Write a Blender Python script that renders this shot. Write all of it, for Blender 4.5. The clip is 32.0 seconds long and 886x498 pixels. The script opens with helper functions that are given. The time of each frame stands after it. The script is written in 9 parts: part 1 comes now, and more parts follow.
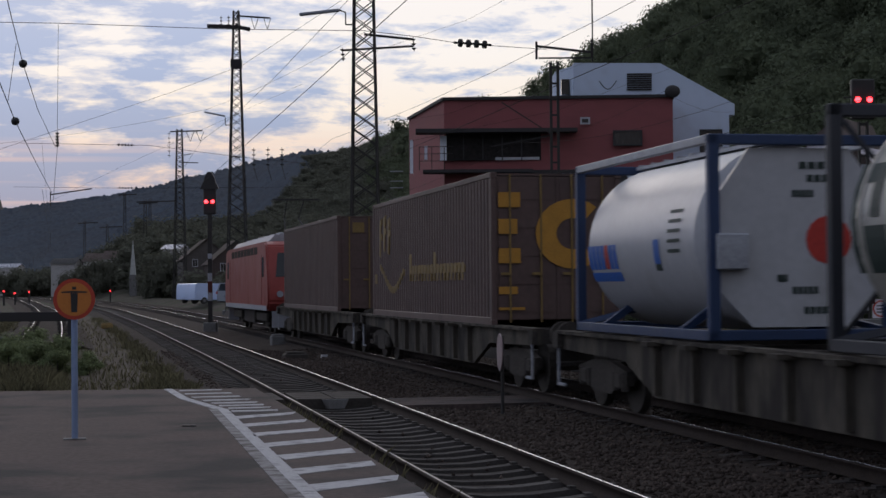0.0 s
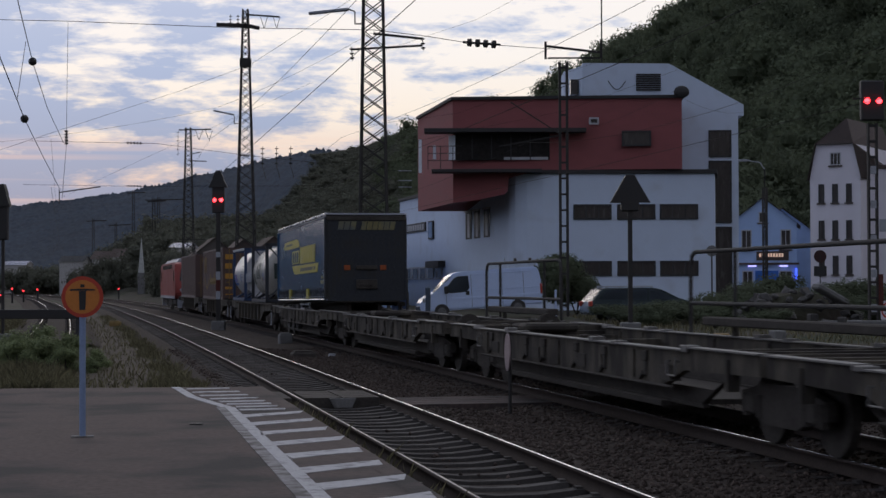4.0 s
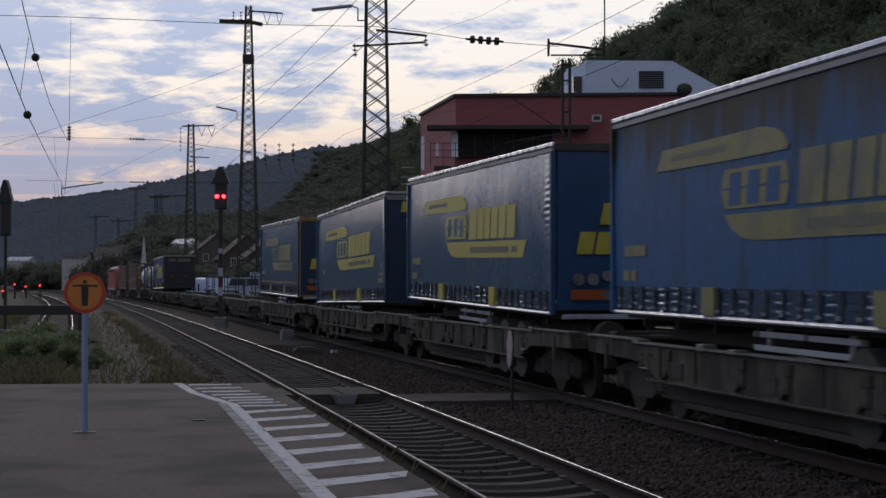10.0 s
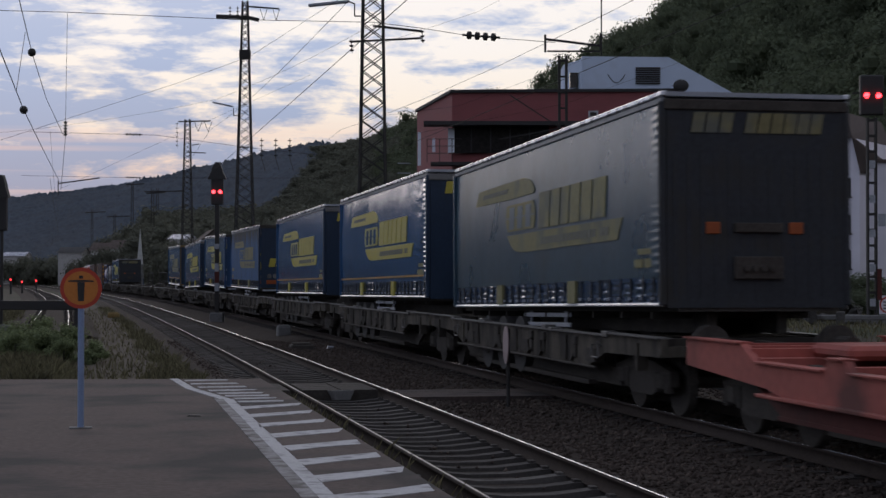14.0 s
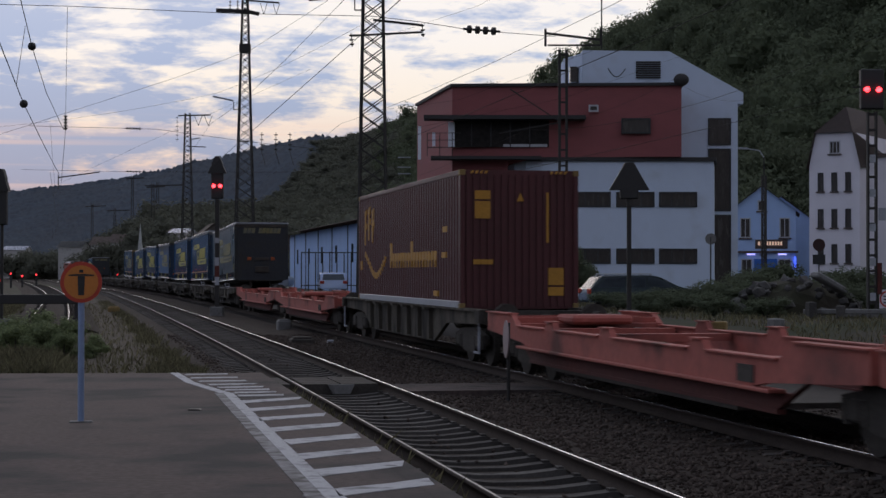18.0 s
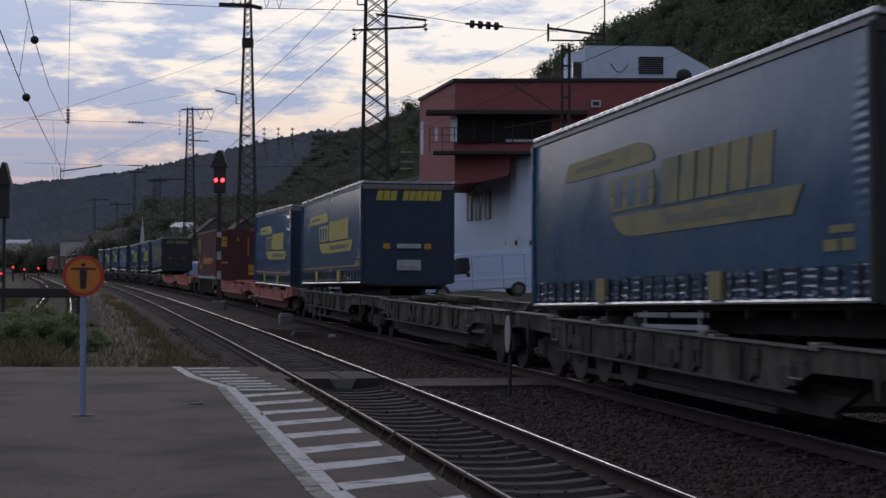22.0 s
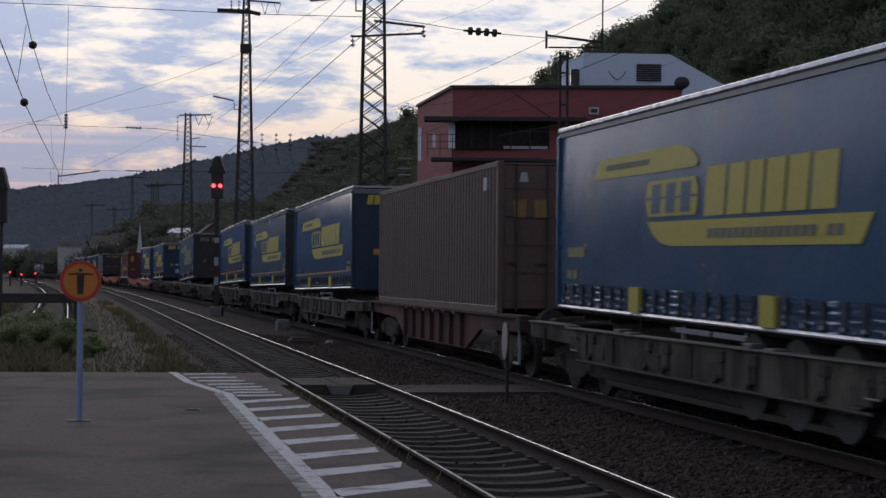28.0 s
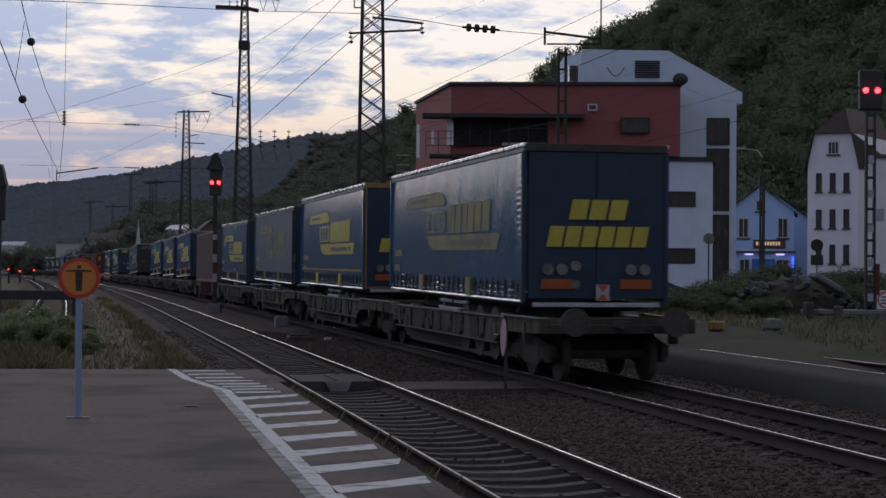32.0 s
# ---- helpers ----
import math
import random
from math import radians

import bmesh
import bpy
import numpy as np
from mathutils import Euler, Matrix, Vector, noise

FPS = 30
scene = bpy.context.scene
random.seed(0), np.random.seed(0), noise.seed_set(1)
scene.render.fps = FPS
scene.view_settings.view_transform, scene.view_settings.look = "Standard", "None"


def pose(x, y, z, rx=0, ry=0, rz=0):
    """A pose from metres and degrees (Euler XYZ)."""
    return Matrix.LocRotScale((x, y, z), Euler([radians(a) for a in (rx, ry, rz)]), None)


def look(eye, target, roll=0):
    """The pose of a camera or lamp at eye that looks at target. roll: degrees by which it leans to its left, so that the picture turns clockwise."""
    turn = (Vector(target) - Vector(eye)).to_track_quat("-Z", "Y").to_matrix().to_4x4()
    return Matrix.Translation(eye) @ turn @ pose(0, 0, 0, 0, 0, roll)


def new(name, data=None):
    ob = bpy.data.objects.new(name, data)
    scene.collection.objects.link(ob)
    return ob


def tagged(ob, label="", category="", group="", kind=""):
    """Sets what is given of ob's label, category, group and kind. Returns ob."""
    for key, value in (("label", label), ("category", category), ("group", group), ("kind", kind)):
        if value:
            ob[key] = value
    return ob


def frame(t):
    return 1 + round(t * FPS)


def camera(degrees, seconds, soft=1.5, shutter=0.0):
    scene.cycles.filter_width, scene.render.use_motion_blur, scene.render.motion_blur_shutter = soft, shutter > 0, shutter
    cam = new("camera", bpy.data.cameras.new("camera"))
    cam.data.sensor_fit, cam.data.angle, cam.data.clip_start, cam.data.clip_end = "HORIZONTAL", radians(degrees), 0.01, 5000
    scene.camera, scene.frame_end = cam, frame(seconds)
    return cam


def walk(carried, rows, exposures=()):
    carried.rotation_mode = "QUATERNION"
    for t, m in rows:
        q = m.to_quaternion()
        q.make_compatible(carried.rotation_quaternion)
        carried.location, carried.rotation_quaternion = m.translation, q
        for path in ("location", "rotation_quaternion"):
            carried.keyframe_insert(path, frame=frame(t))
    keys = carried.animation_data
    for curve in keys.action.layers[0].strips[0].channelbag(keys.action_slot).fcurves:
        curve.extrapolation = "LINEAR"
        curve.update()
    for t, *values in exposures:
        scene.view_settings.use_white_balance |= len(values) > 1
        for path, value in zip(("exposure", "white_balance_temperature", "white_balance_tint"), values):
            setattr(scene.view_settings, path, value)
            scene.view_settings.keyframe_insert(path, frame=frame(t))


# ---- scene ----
EYE = Vector((0.0, 0.0, 1.881))


def aim(yaw, tilt):
    """A point one metre before the eye, by degrees to the right and up."""
    a, b = radians(yaw), radians(tilt)
    return EYE + Vector((math.sin(a) * math.cos(b), math.cos(a) * math.cos(b), math.sin(b)))


cam = camera(28.182, 32.0, soft=1.5, shutter=0.25)
walk(cam, [(t, look(EYE, aim(yaw, tilt), roll)) for t, yaw, tilt, roll in (
    (0, 0.166, 1.202, -0.458), (0.5, 0.150, 1.189, -0.315), (1, 0.083, 1.172, -0.383), (1.5, 0.141, 1.164, -0.320),
    (2, 0.126, 1.179, -0.282), (2.5, 0.077, 1.201, -0.191), (3, -0.030, 1.228, -0.171), (3.5, -0.071, 1.214, -0.204),
    (5.5, -0.206, 1.090, -0.085), (6, -0.198, 1.056, -0.125), (6.5, -0.143, 1.016, -0.164), (7, -0.083, 0.988, -0.104),
    (7.5, -0.082, 0.989, -0.051), (8, -0.143, 0.988, -0.061), (8.5, -0.177, 0.984, -0.026), (9, -0.209, 1.015, -0.001),
    (9.5, -0.168, 1.066, -0.052), (10, -0.177, 1.087, -0.031), (10.5, -0.210, 1.171, 0.011), (11, -0.281, 1.237, 0.128),
    (11.5, -0.225, 1.221, 0.030), (12, -0.121, 1.113, -0.010), (12.5, -0.034, 1.031, 0.012), (13, -0.018, 1.008, 0.052),
    (13.5, -0.041, 0.984, 0.059), (14, -0.060, 0.953, 0.055), (14.5, -0.097, 0.869, 0.051), (16.5, -0.152, 0.800, 0.129),
    (17, -0.183, 0.814, 0.109), (17.5, -0.123, 0.786, 0.056), (18, -0.065, 0.761, 0.061), (18.5, -0.017, 0.756, 0.116),
    (19, -0.037, 0.739, 0.140), (19.5, -0.097, 0.705, 0.194), (20, -0.154, 0.650, 0.210), (20.5, -0.178, 0.646, 0.237),
    (21, -0.213, 0.674, 0.292), (21.5, -0.186, 0.647, 0.274), (22, -0.131, 0.594, 0.246), (22.5, -0.109, 0.588, 0.248),
    (23, -0.100, 0.618, 0.276), (23.5, -0.075, 0.674, 0.286), (24, -0.047, 0.699, 0.296), (24.5, -0.063, 0.679, 0.357),
    (25, -0.068, 0.647, 0.296), (25.5, -0.068, 0.647, 0.296), (27.5, -0.035, 0.765, 0.395), (28, -0.049, 0.807, 0.456),
    (28.5, -0.086, 0.842, 0.473), (29, -0.108, 0.866, 0.464), (29.5, -0.084, 0.867, 0.431), (30, -0.045, 0.837, 0.407),
    (30.5, -0.012, 0.798, 0.468), (31, 0.021, 0.756, 0.437), (31.5, 0.014, 0.726, 0.410), (32, -0.000, 0.699, 0.419),
)], exposures=((0.0, 0.0), (32.0, 0.0)))

# ---- the line of the tracks ----
STEP = 1.0
S_MIN, S_MAX = -560.0, 900.0
SS = np.arange(S_MIN, S_MAX, STEP)
HEAD = -0.18972 - 0.000342 * np.maximum(0, SS) + 0.000425 * np.maximum(0, SS - 50) - 0.000678 * np.maximum(0, SS - 130)
HEAD += np.interp(SS, (0, 60, 110, 160, 220, 300, 400, 520), (0, 0.0006, -0.0155, -0.0150, 0.0100, 0.0510, 0.0835, 0.1090))
AX = np.r_[0, np.cumsum(np.sin((HEAD[1:] + HEAD[:-1]) / 2) * STEP)]
AY = np.r_[0, np.cumsum(np.cos((HEAD[1:] + HEAD[:-1]) / 2) * STEP)]
AX += 2.538 - np.interp(0, SS, AX)
AY += 8.0 - np.interp(0, SS, AY)
GAP = 4.565          # from the near track to the train's track


def track(s, off=0.0):
    """Place and heading on the line at s metres, off metres to its right."""
    x, y, h = np.interp(s, SS, AX), np.interp(s, SS, AY), np.interp(s, SS, HEAD)
    return x + off * np.cos(h), y - off * np.sin(h), h


def on_track(s, off=0.0, z=0.0):
    x, y, h = track(s, off)
    return pose(x, y, z, 0, 0, -math.degrees(h))


def run(t):
    """How far the train has gone after t seconds: it gathers speed a little."""
    return 16.43 * t + 0.0115 * ((t - 16) ** 2 - 256)


# ---- dusk sky and light ----
world = bpy.data.worlds.new("dusk_sky")
scene.world = world
world.use_nodes = True
wn, wl = world.node_tree.nodes, world.node_tree.links
wn.clear()


def wnode(kind, **values):
    n = wn.new(kind)
    for k, v in values.items():
        n.inputs[k].default_value = v
    return n


def wramp(stops, source):
    n = wn.new("ShaderNodeValToRGB")
    while len(n.color_ramp.elements) < len(stops):
        n.color_ramp.elements.new(0.5)
    for e, (p, c) in zip(n.color_ramp.elements, stops):
        e.position, e.color = p, (*c, 1)
    wl.new(source, n.inputs[0])
    return n


tc = wn.new("ShaderNodeTexCoord")
sep = wn.new("ShaderNodeSeparateXYZ")
wl.new(tc.outputs["Generated"], sep.inputs[0])
# clouds: flat layers, drawn out along the horizon
mp = wn.new("ShaderNodeMapping")
mp.inputs["Scale"].default_value = (1.0, 1.0, 3.9)
wl.new(tc.outputs["Generated"], mp.inputs[0])
big = wnode("ShaderNodeTexNoise", Scale=21.0, Detail=11.0, Roughness=0.61, Distortion=0.15)
wl.new(mp.outputs[0], big.inputs["Vector"])
thin = wnode("ShaderNodeMapRange")          # the cloud bank thins out to the east of the sunset
thin.inputs["From Min"].default_value, thin.inputs["From Max"].default_value = -0.26, 0.12
thin.inputs["To Min"].default_value, thin.inputs["To Max"].default_value = 0.128, -0.12
wl.new(sep.outputs["X"], thin.inputs["Value"])
shift = wn.new("ShaderNodeMath")
wl.new(big.outputs["Fac"], shift.inputs[0])
wl.new(thin.outputs[0], shift.inputs[1])
lower = wnode("ShaderNodeMapRange")         # and lies closer along the horizon
lower.inputs["From Min"].default_value, lower.inputs["From Max"].default_value = 0.05, 0.105
lower.inputs["To Min"].default_value, lower.inputs["To Max"].default_value = 0.05, 0.0
wl.new(sep.outputs["Z"], lower.inputs["Value"])
massed = wn.new("ShaderNodeMath")
wl.new(shift.outputs[0], massed.inputs[0])
wl.new(lower.outputs[0], massed.inputs[1])
cover = wramp(((0.455, (0, 0, 0)), (0.605, (1, 1, 1))), massed.outputs[0])
# the clear sky between and above the clouds, cream low down and pale blue-white higher
low = wramp(((0.0, (0.45, 0.31, 0.31)), (0.045, (0.66, 0.49, 0.45)), (0.07, (0.80, 0.68, 0.61)), (0.10, (0.94, 0.85, 0.76)), (0.13, (0.95, 0.90, 0.865)), (0.22, (0.94, 0.91, 0.935)), (1.0, (0.50, 0.56, 0.70))), sep.outputs["Z"])
cloud = wramp(((0.0, (0.40, 0.33, 0.36)), (0.05, (0.27, 0.345, 0.50)), (0.12, (0.39, 0.485, 0.69)), (0.2, (0.58, 0.63, 0.80)), (1.0, (0.34, 0.40, 0.55))), sep.outputs["Z"])
mix = wn.new("ShaderNodeMix")
mix.data_type = "RGBA"
wl.new(cover.outputs[0], mix.inputs["Factor"])
wl.new(low.outputs[0], mix.inputs["A"])
wl.new(cloud.outputs[0], mix.inputs["B"])
# thin pink streaks low over the ridge
ms = wn.new("ShaderNodeMapping")
ms.inputs["Scale"].default_value = (2.6, 2.6, 150.0)
wl.new(tc.outputs["Generated"], ms.inputs[0])
streak = wnode("ShaderNodeTexNoise", Scale=1.0, Detail=3.0, Roughness=0.45, Distortion=0.1)
wl.new(ms.outputs[0], streak.inputs["Vector"])
lines = wramp(((0.575, (0, 0, 0)), (0.70, (0.45, 0.45, 0.45))), streak.outputs["Fac"])
belt = wramp(((0.03, (1, 1, 1)), (0.07, (0.9, 0.9, 0.9)), (0.092, (0, 0, 0))), sep.outputs["Z"])
drawn = wn.new("ShaderNodeMath")
drawn.operation = "MULTIPLY"
wl.new(lines.outputs[0], drawn.inputs[0])
wl.new(belt.outputs[0], drawn.inputs[1])
pink = wn.new("ShaderNodeMix")
pink.data_type = "RGBA"
pink.inputs["B"].default_value = (0.86, 0.60, 0.50, 1)
wl.new(drawn.outputs[0], pink.inputs["Factor"])
wl.new(mix.outputs["Result"], pink.inputs["A"])
# brighter towards the sunset in the north-west, darker and bluer in the east behind
west = wn.new("ShaderNodeVectorMath")
west.operation = "DOT_PRODUCT"
west.inputs[1].default_value = (-0.25, 0.433, 0.0)
wl.new(tc.outputs["Generated"], west.inputs[0])
turned = wnode("ShaderNodeMath")
turned.inputs[1].default_value = 0.5
wl.new(west.outputs["Value"], turned.inputs[0])
glow = wramp(((0.06, (0.425, 0.46, 0.535)), (0.45, (0.75, 0.76, 0.785)), (0.82, (1.0, 1.0, 1.0))), turned.outputs[0])
dusk = wn.new("ShaderNodeMix")
dusk.data_type, dusk.blend_type = "RGBA", "MULTIPLY"
dusk.inputs["Factor"].default_value = 1.0
wl.new(pink.outputs["Result"], dusk.inputs["A"])
wl.new(glow.outputs[0], dusk.inputs["B"])
sky = wn.new("ShaderNodeTexSky")
sky.sky_type, sky.sun_disc = "NISHITA", False
sky.sun_elevation, sky.sun_rotation = radians(1.5), radians(-14)
bg = wnode("ShaderNodeBackground", Strength=1.0)
both = wn.new("ShaderNodeMix")
both.data_type, both.blend_type = "RGBA", "ADD"
both.inputs["Factor"].default_value = 0.004
wl.new(dusk.outputs["Result"], both.inputs["A"])
wl.new(sky.outputs[0], both.inputs["B"])
wl.new(both.outputs["Result"], bg.inputs["Color"])
wo = wn.new("ShaderNodeOutputWorld")
wl.new(bg.outputs[0], wo.inputs[0])

sun = new("sun", bpy.data.lights.new("sun", "SUN"))
sun.data.energy, sun.data.angle, sun.data.color = 0.25, radians(25), (1.0, 0.86, 0.74)
sun.matrix_world = look((-60, 240, 60), (0, 0, 0))

# ---- mesh helpers ----
def bm_new():
    return bmesh.new()


def bx(bm, x0, x1, y0, y1, z0, z1, bevel=0.0):
    """A box between two corners."""
    made = bmesh.ops.create_cube(bm, size=1.0, matrix=Matrix.LocRotScale(((x0 + x1) / 2, (y0 + y1) / 2, (z0 + z1) / 2), None, (abs(x1 - x0), abs(y1 - y0), abs(z1 - z0))))
    if bevel:
        edges = list({e for v in made["verts"] for e in v.link_edges})
        bmesh.ops.bevel(bm, geom=edges, offset=bevel, segments=1, affect="EDGES")


def bar(bm, a, b, w, h=None, sides=4):
    """A straight bar from a to b, w by h thick."""
    a, b = Vector(a), Vector(b)
    d = b - a
    rot = d.to_track_quat("Z", "X").to_matrix().to_4x4()
    m = Matrix.Translation((a + b) / 2) @ rot
    if sides == 4:
        bmesh.ops.create_cube(bm, size=1.0, matrix=m @ Matrix.Diagonal((w, h or w, d.length, 1)))
    else:
        bmesh.ops.create_cone(bm, cap_ends=True, segments=sides, radius1=w / 2, radius2=(h or w) / 2, depth=d.length, matrix=m)


def rod(bm, a, b, r, r2=None, n=10):
    bar(bm, a, b, 2 * r, 2 * (r2 if r2 is not None else r), n)


def prism(bm, pts, d, frame_m=None):
    """A flat outline in x and z, drawn d metres along y, placed by frame_m."""
    m = frame_m or Matrix.Identity(4)
    a = [bm.verts.new(m @ Vector((x, 0, z))) for x, z in pts]
    b = [bm.verts.new(m @ Vector((x, d, z))) for x, z in pts]
    n = len(pts)
    bm.faces.new(a)
    bm.faces.new(b[::-1])
    for i in range(n):
        bm.faces.new((a[i], b[i], b[(i + 1) % n], a[(i + 1) % n]))


def column(bm, pts, z0, z1):
    """A ground plan in x and y raised from z0 to z1."""
    a = [bm.verts.new((x, y, z0)) for x, y in pts]
    b = [bm.verts.new((x, y, z1)) for x, y in pts]
    n = len(pts)
    bm.faces.new(a)
    bm.faces.new(b[::-1])
    for i in range(n):
        bm.faces.new((a[i], b[i], b[(i + 1) % n], a[(i + 1) % n]))


def finish(bm, name, smooth=0.0):
    bmesh.ops.recalc_face_normals(bm, faces=bm.faces[:])
    me = bpy.data.meshes.new(name)
    bm.to_mesh(me)
    bm.free()
    if smooth:
        for p in me.polygons:
            p.use_smooth = True
        me.set_sharp_from_angle(angle=radians(smooth))
    return me


def part(name, bm, material, parent, label="", smooth=0.0):
    """One mesh object under a thing or under a part."""
    me = finish(bm, name, smooth)
    me.materials.append(material)
    ob = new(name, me)
    ob.parent = parent
    if label:
        tagged(ob, label)
    return ob


def shared(name, me, parent, m=None):
    """A further object on a mesh that others use too."""
    ob = new(name, me)
    ob.parent = parent
    if m is not None:
        ob.matrix_basis = m
    return ob


def thing(name, label, category, m=None, group="", kind=""):
    ob = new(name)
    if m is not None:
        ob.matrix_basis = m
    return tagged(ob, label, category, group, kind)


def solo(name, bm, material, label, category, m=None, group="", kind="", smooth=0.0):
    """A thing that is one mesh."""
    me = finish(bm, name, smooth)
    me.materials.append(material)
    ob = new(name, me)
    if m is not None:
        ob.matrix_basis = m
    return tagged(ob, label, category, group, kind)


def mesh_np(name, verts, faces, material, smooth=False):
    """A large mesh from arrays of places and of equal-sided faces."""
    me = bpy.data.meshes.new(name)
    n, k = faces.shape
    me.vertices.add(len(verts))
    me.vertices.foreach_set("co", np.ascontiguousarray(verts, dtype=np.float32).ravel())
    me.loops.add(n * k)
    me.loops.foreach_set("vertex_index", np.ascontiguousarray(faces, dtype=np.int32).ravel())
    me.polygons.add(n)
    me.polygons.foreach_set("loop_start", np.arange(0, n * k, k, dtype=np.int32))
    if smooth:
        me.polygons.foreach_set("use_smooth", np.ones(n, dtype=bool))
    me.update(calc_edges=True)
    me.materials.append(material)
    return new(name, me)


# ---- materials ----
def mat(name, base, rough=0.7, metal=0.0, spec=0.35, var=0.25, scale=2.0, fine=30.0, bump=0.15, dirt=None, dirt_at=0.62, island=0.0, obj=0.0, coat=0.0, stretch=(1, 1, 1)):
    """A surface with its base colour varied at two scales, a fine relief, and stains of the colour dirt."""
    m = bpy.data.materials.new(name)
    m.use_nodes = True
    n, l = m.node_tree.nodes, m.node_tree.links
    b = n["Principled BSDF"]
    b.inputs["Metallic"].default_value = metal
    b.inputs["Specular IOR Level"].default_value = spec
    b.inputs["Coat Weight"].default_value = coat
    t = n.new("ShaderNodeTexCoord")
    mp = n.new("ShaderNodeMapping")
    mp.inputs["Scale"].default_value = stretch
    l.new(t.outputs["Object"], mp.inputs[0])
    a = n.new("ShaderNodeTexNoise")
    a.inputs["Scale"].default_value, a.inputs["Detail"].default_value = scale, 5
    f = n.new("ShaderNodeTexNoise")
    f.inputs["Scale"].default_value, f.inputs["Detail"].default_value = fine, 4
    l.new(mp.outputs[0], a.inputs["Vector"])
    l.new(mp.outputs[0], f.inputs["Vector"])
    add = n.new("ShaderNodeMath")
    add.operation = "MULTIPLY_ADD"
    add.inputs[1].default_value, = (0.5,)
    half = n.new("ShaderNodeMath")
    half.operation, half.inputs[1].default_value = "MULTIPLY", 0.5
    l.new(a.outputs["Fac"], half.inputs[0])
    l.new(f.outputs["Fac"], add.inputs[0])
    l.new(half.outputs[0], add.inputs[2])
    rng = n.new("ShaderNodeMapRange")
    rng.inputs["From Min"].default_value, rng.inputs["From Max"].default_value = 0.3, 0.7
    rng.inputs["To Min"].default_value, rng.inputs["To Max"].default_value = 1 - var, 1 + var
    l.new(add.outputs[0], rng.inputs["Value"])
    value = rng.outputs[0]
    for amount, source, socket in ((island, "ShaderNodeNewGeometry", "Random Per Island"), (obj, "ShaderNodeObjectInfo", "Random")):
        if amount:
            g = n.new(source)
            r2 = n.new("ShaderNodeMapRange")
            r2.inputs["To Min"].default_value, r2.inputs["To Max"].default_value = 1 - amount, 1 + amount
            l.new(g.outputs[socket], r2.inputs["Value"])
            mu = n.new("ShaderNodeMath")
            mu.operation = "MULTIPLY"
            l.new(value, mu.inputs[0])
            l.new(r2.outputs[0], mu.inputs[1])
            value = mu.outputs[0]
    col = n.new("ShaderNodeVectorMath")
    col.operation = "SCALE"
    col.inputs[0].default_value = base
    l.new(value, col.inputs["Scale"])
    colour = col.outputs[0]
    if dirt:
        st = n.new("ShaderNodeMapRange")
        st.inputs["From Min"].default_value, st.inputs["From Max"].default_value = dirt_at - 0.08, dirt_at + 0.1
        l.new(a.outputs["Fac"], st.inputs["Value"])
        mx = n.new("ShaderNodeMix")
        mx.data_type = "RGBA"
        l.new(st.outputs[0], mx.inputs["Factor"])
        l.new(colour, mx.inputs["A"])
        mx.inputs["B"].default_value = (*dirt, 1)
        colour = mx.outputs["Result"]
    l.new(colour, b.inputs["Base Color"])
    rr = n.new("ShaderNodeMapRange")
    rr.inputs["To Min"].default_value, rr.inputs["To Max"].default_value = max(0.03, rough - 0.12), min(1, rough + 0.12)
    l.new(a.outputs["Fac"], rr.inputs["Value"])
    l.new(rr.outputs[0], b.inputs["Roughness"])
    if bump:
        bp = n.new("ShaderNodeBump")
        bp.inputs["Strength"].default_value, bp.inputs["Distance"].default_value = bump, 0.02
        l.new(f.outputs["Fac"], bp.inputs["Height"])
        l.new(bp.outputs[0], b.inputs["Normal"])
    return m


def thin_leaf(m, share=0.4):
    """Leaves let part of the light through."""
    n, l = m.node_tree.nodes, m.node_tree.links
    b = n["Principled BSDF"]
    t = n.new("ShaderNodeBsdfTranslucent")
    l.new(b.inputs["Base Color"].links[0].from_socket, t.inputs["Color"])
    mx = n.new("ShaderNodeMixShader")
    mx.inputs[0].default_value = share
    l.new(b.outputs[0], mx.inputs[1])
    l.new(t.outputs[0], mx.inputs[2])
    l.new(mx.outputs[0], n["Material Output"].inputs["Surface"])


def lamp_mat(name, colour, strength):
    m = bpy.data.materials.new(name)
    m.use_nodes = True
    b = m.node_tree.nodes["Principled BSDF"]
    b.inputs["Base Color"].default_value = (*colour, 1)
    b.inputs["Emission Color"].default_value = (*colour, 1)
    b.inputs["Emission Strength"].default_value = strength
    return m


def glass_mat(name, tint, rough=0.06):
    m = bpy.data.materials.new(name)
    m.use_nodes = True
    b = m.node_tree.nodes["Principled BSDF"]
    b.inputs["Base Color"].default_value = (*tint, 1)
    b.inputs["Roughness"].default_value = rough
    b.inputs["Specular IOR Level"].default_value = 0.5
    return m


M_ASPHALT = mat("asphalt", (0.0865, 0.0645, 0.0575), 0.9, spec=0.15, var=0.45, scale=0.9, fine=16, bump=0.35, dirt=(0.044, 0.039, 0.037), dirt_at=0.53)
M_LINE_OLD = mat("faded_road_paint", (0.24, 0.23, 0.23), 0.85, var=0.4, scale=5, fine=40, dirt=(0.085, 0.075, 0.07), dirt_at=0.5)
M_LINE = mat("white_road_paint", (0.39, 0.38, 0.385), 0.8, var=0.35, scale=6, fine=60, dirt=(0.16, 0.155, 0.155), dirt_at=0.6)
M_KERB = mat("concrete_edge", (0.16, 0.155, 0.15), 0.9, var=0.3, scale=3, fine=40, dirt=(0.06, 0.055, 0.05))
M_BALLAST = mat("ballast", (0.040, 0.0315, 0.0265), 0.95, spec=0.06, var=0.5, scale=1.2, fine=14, bump=0.9)
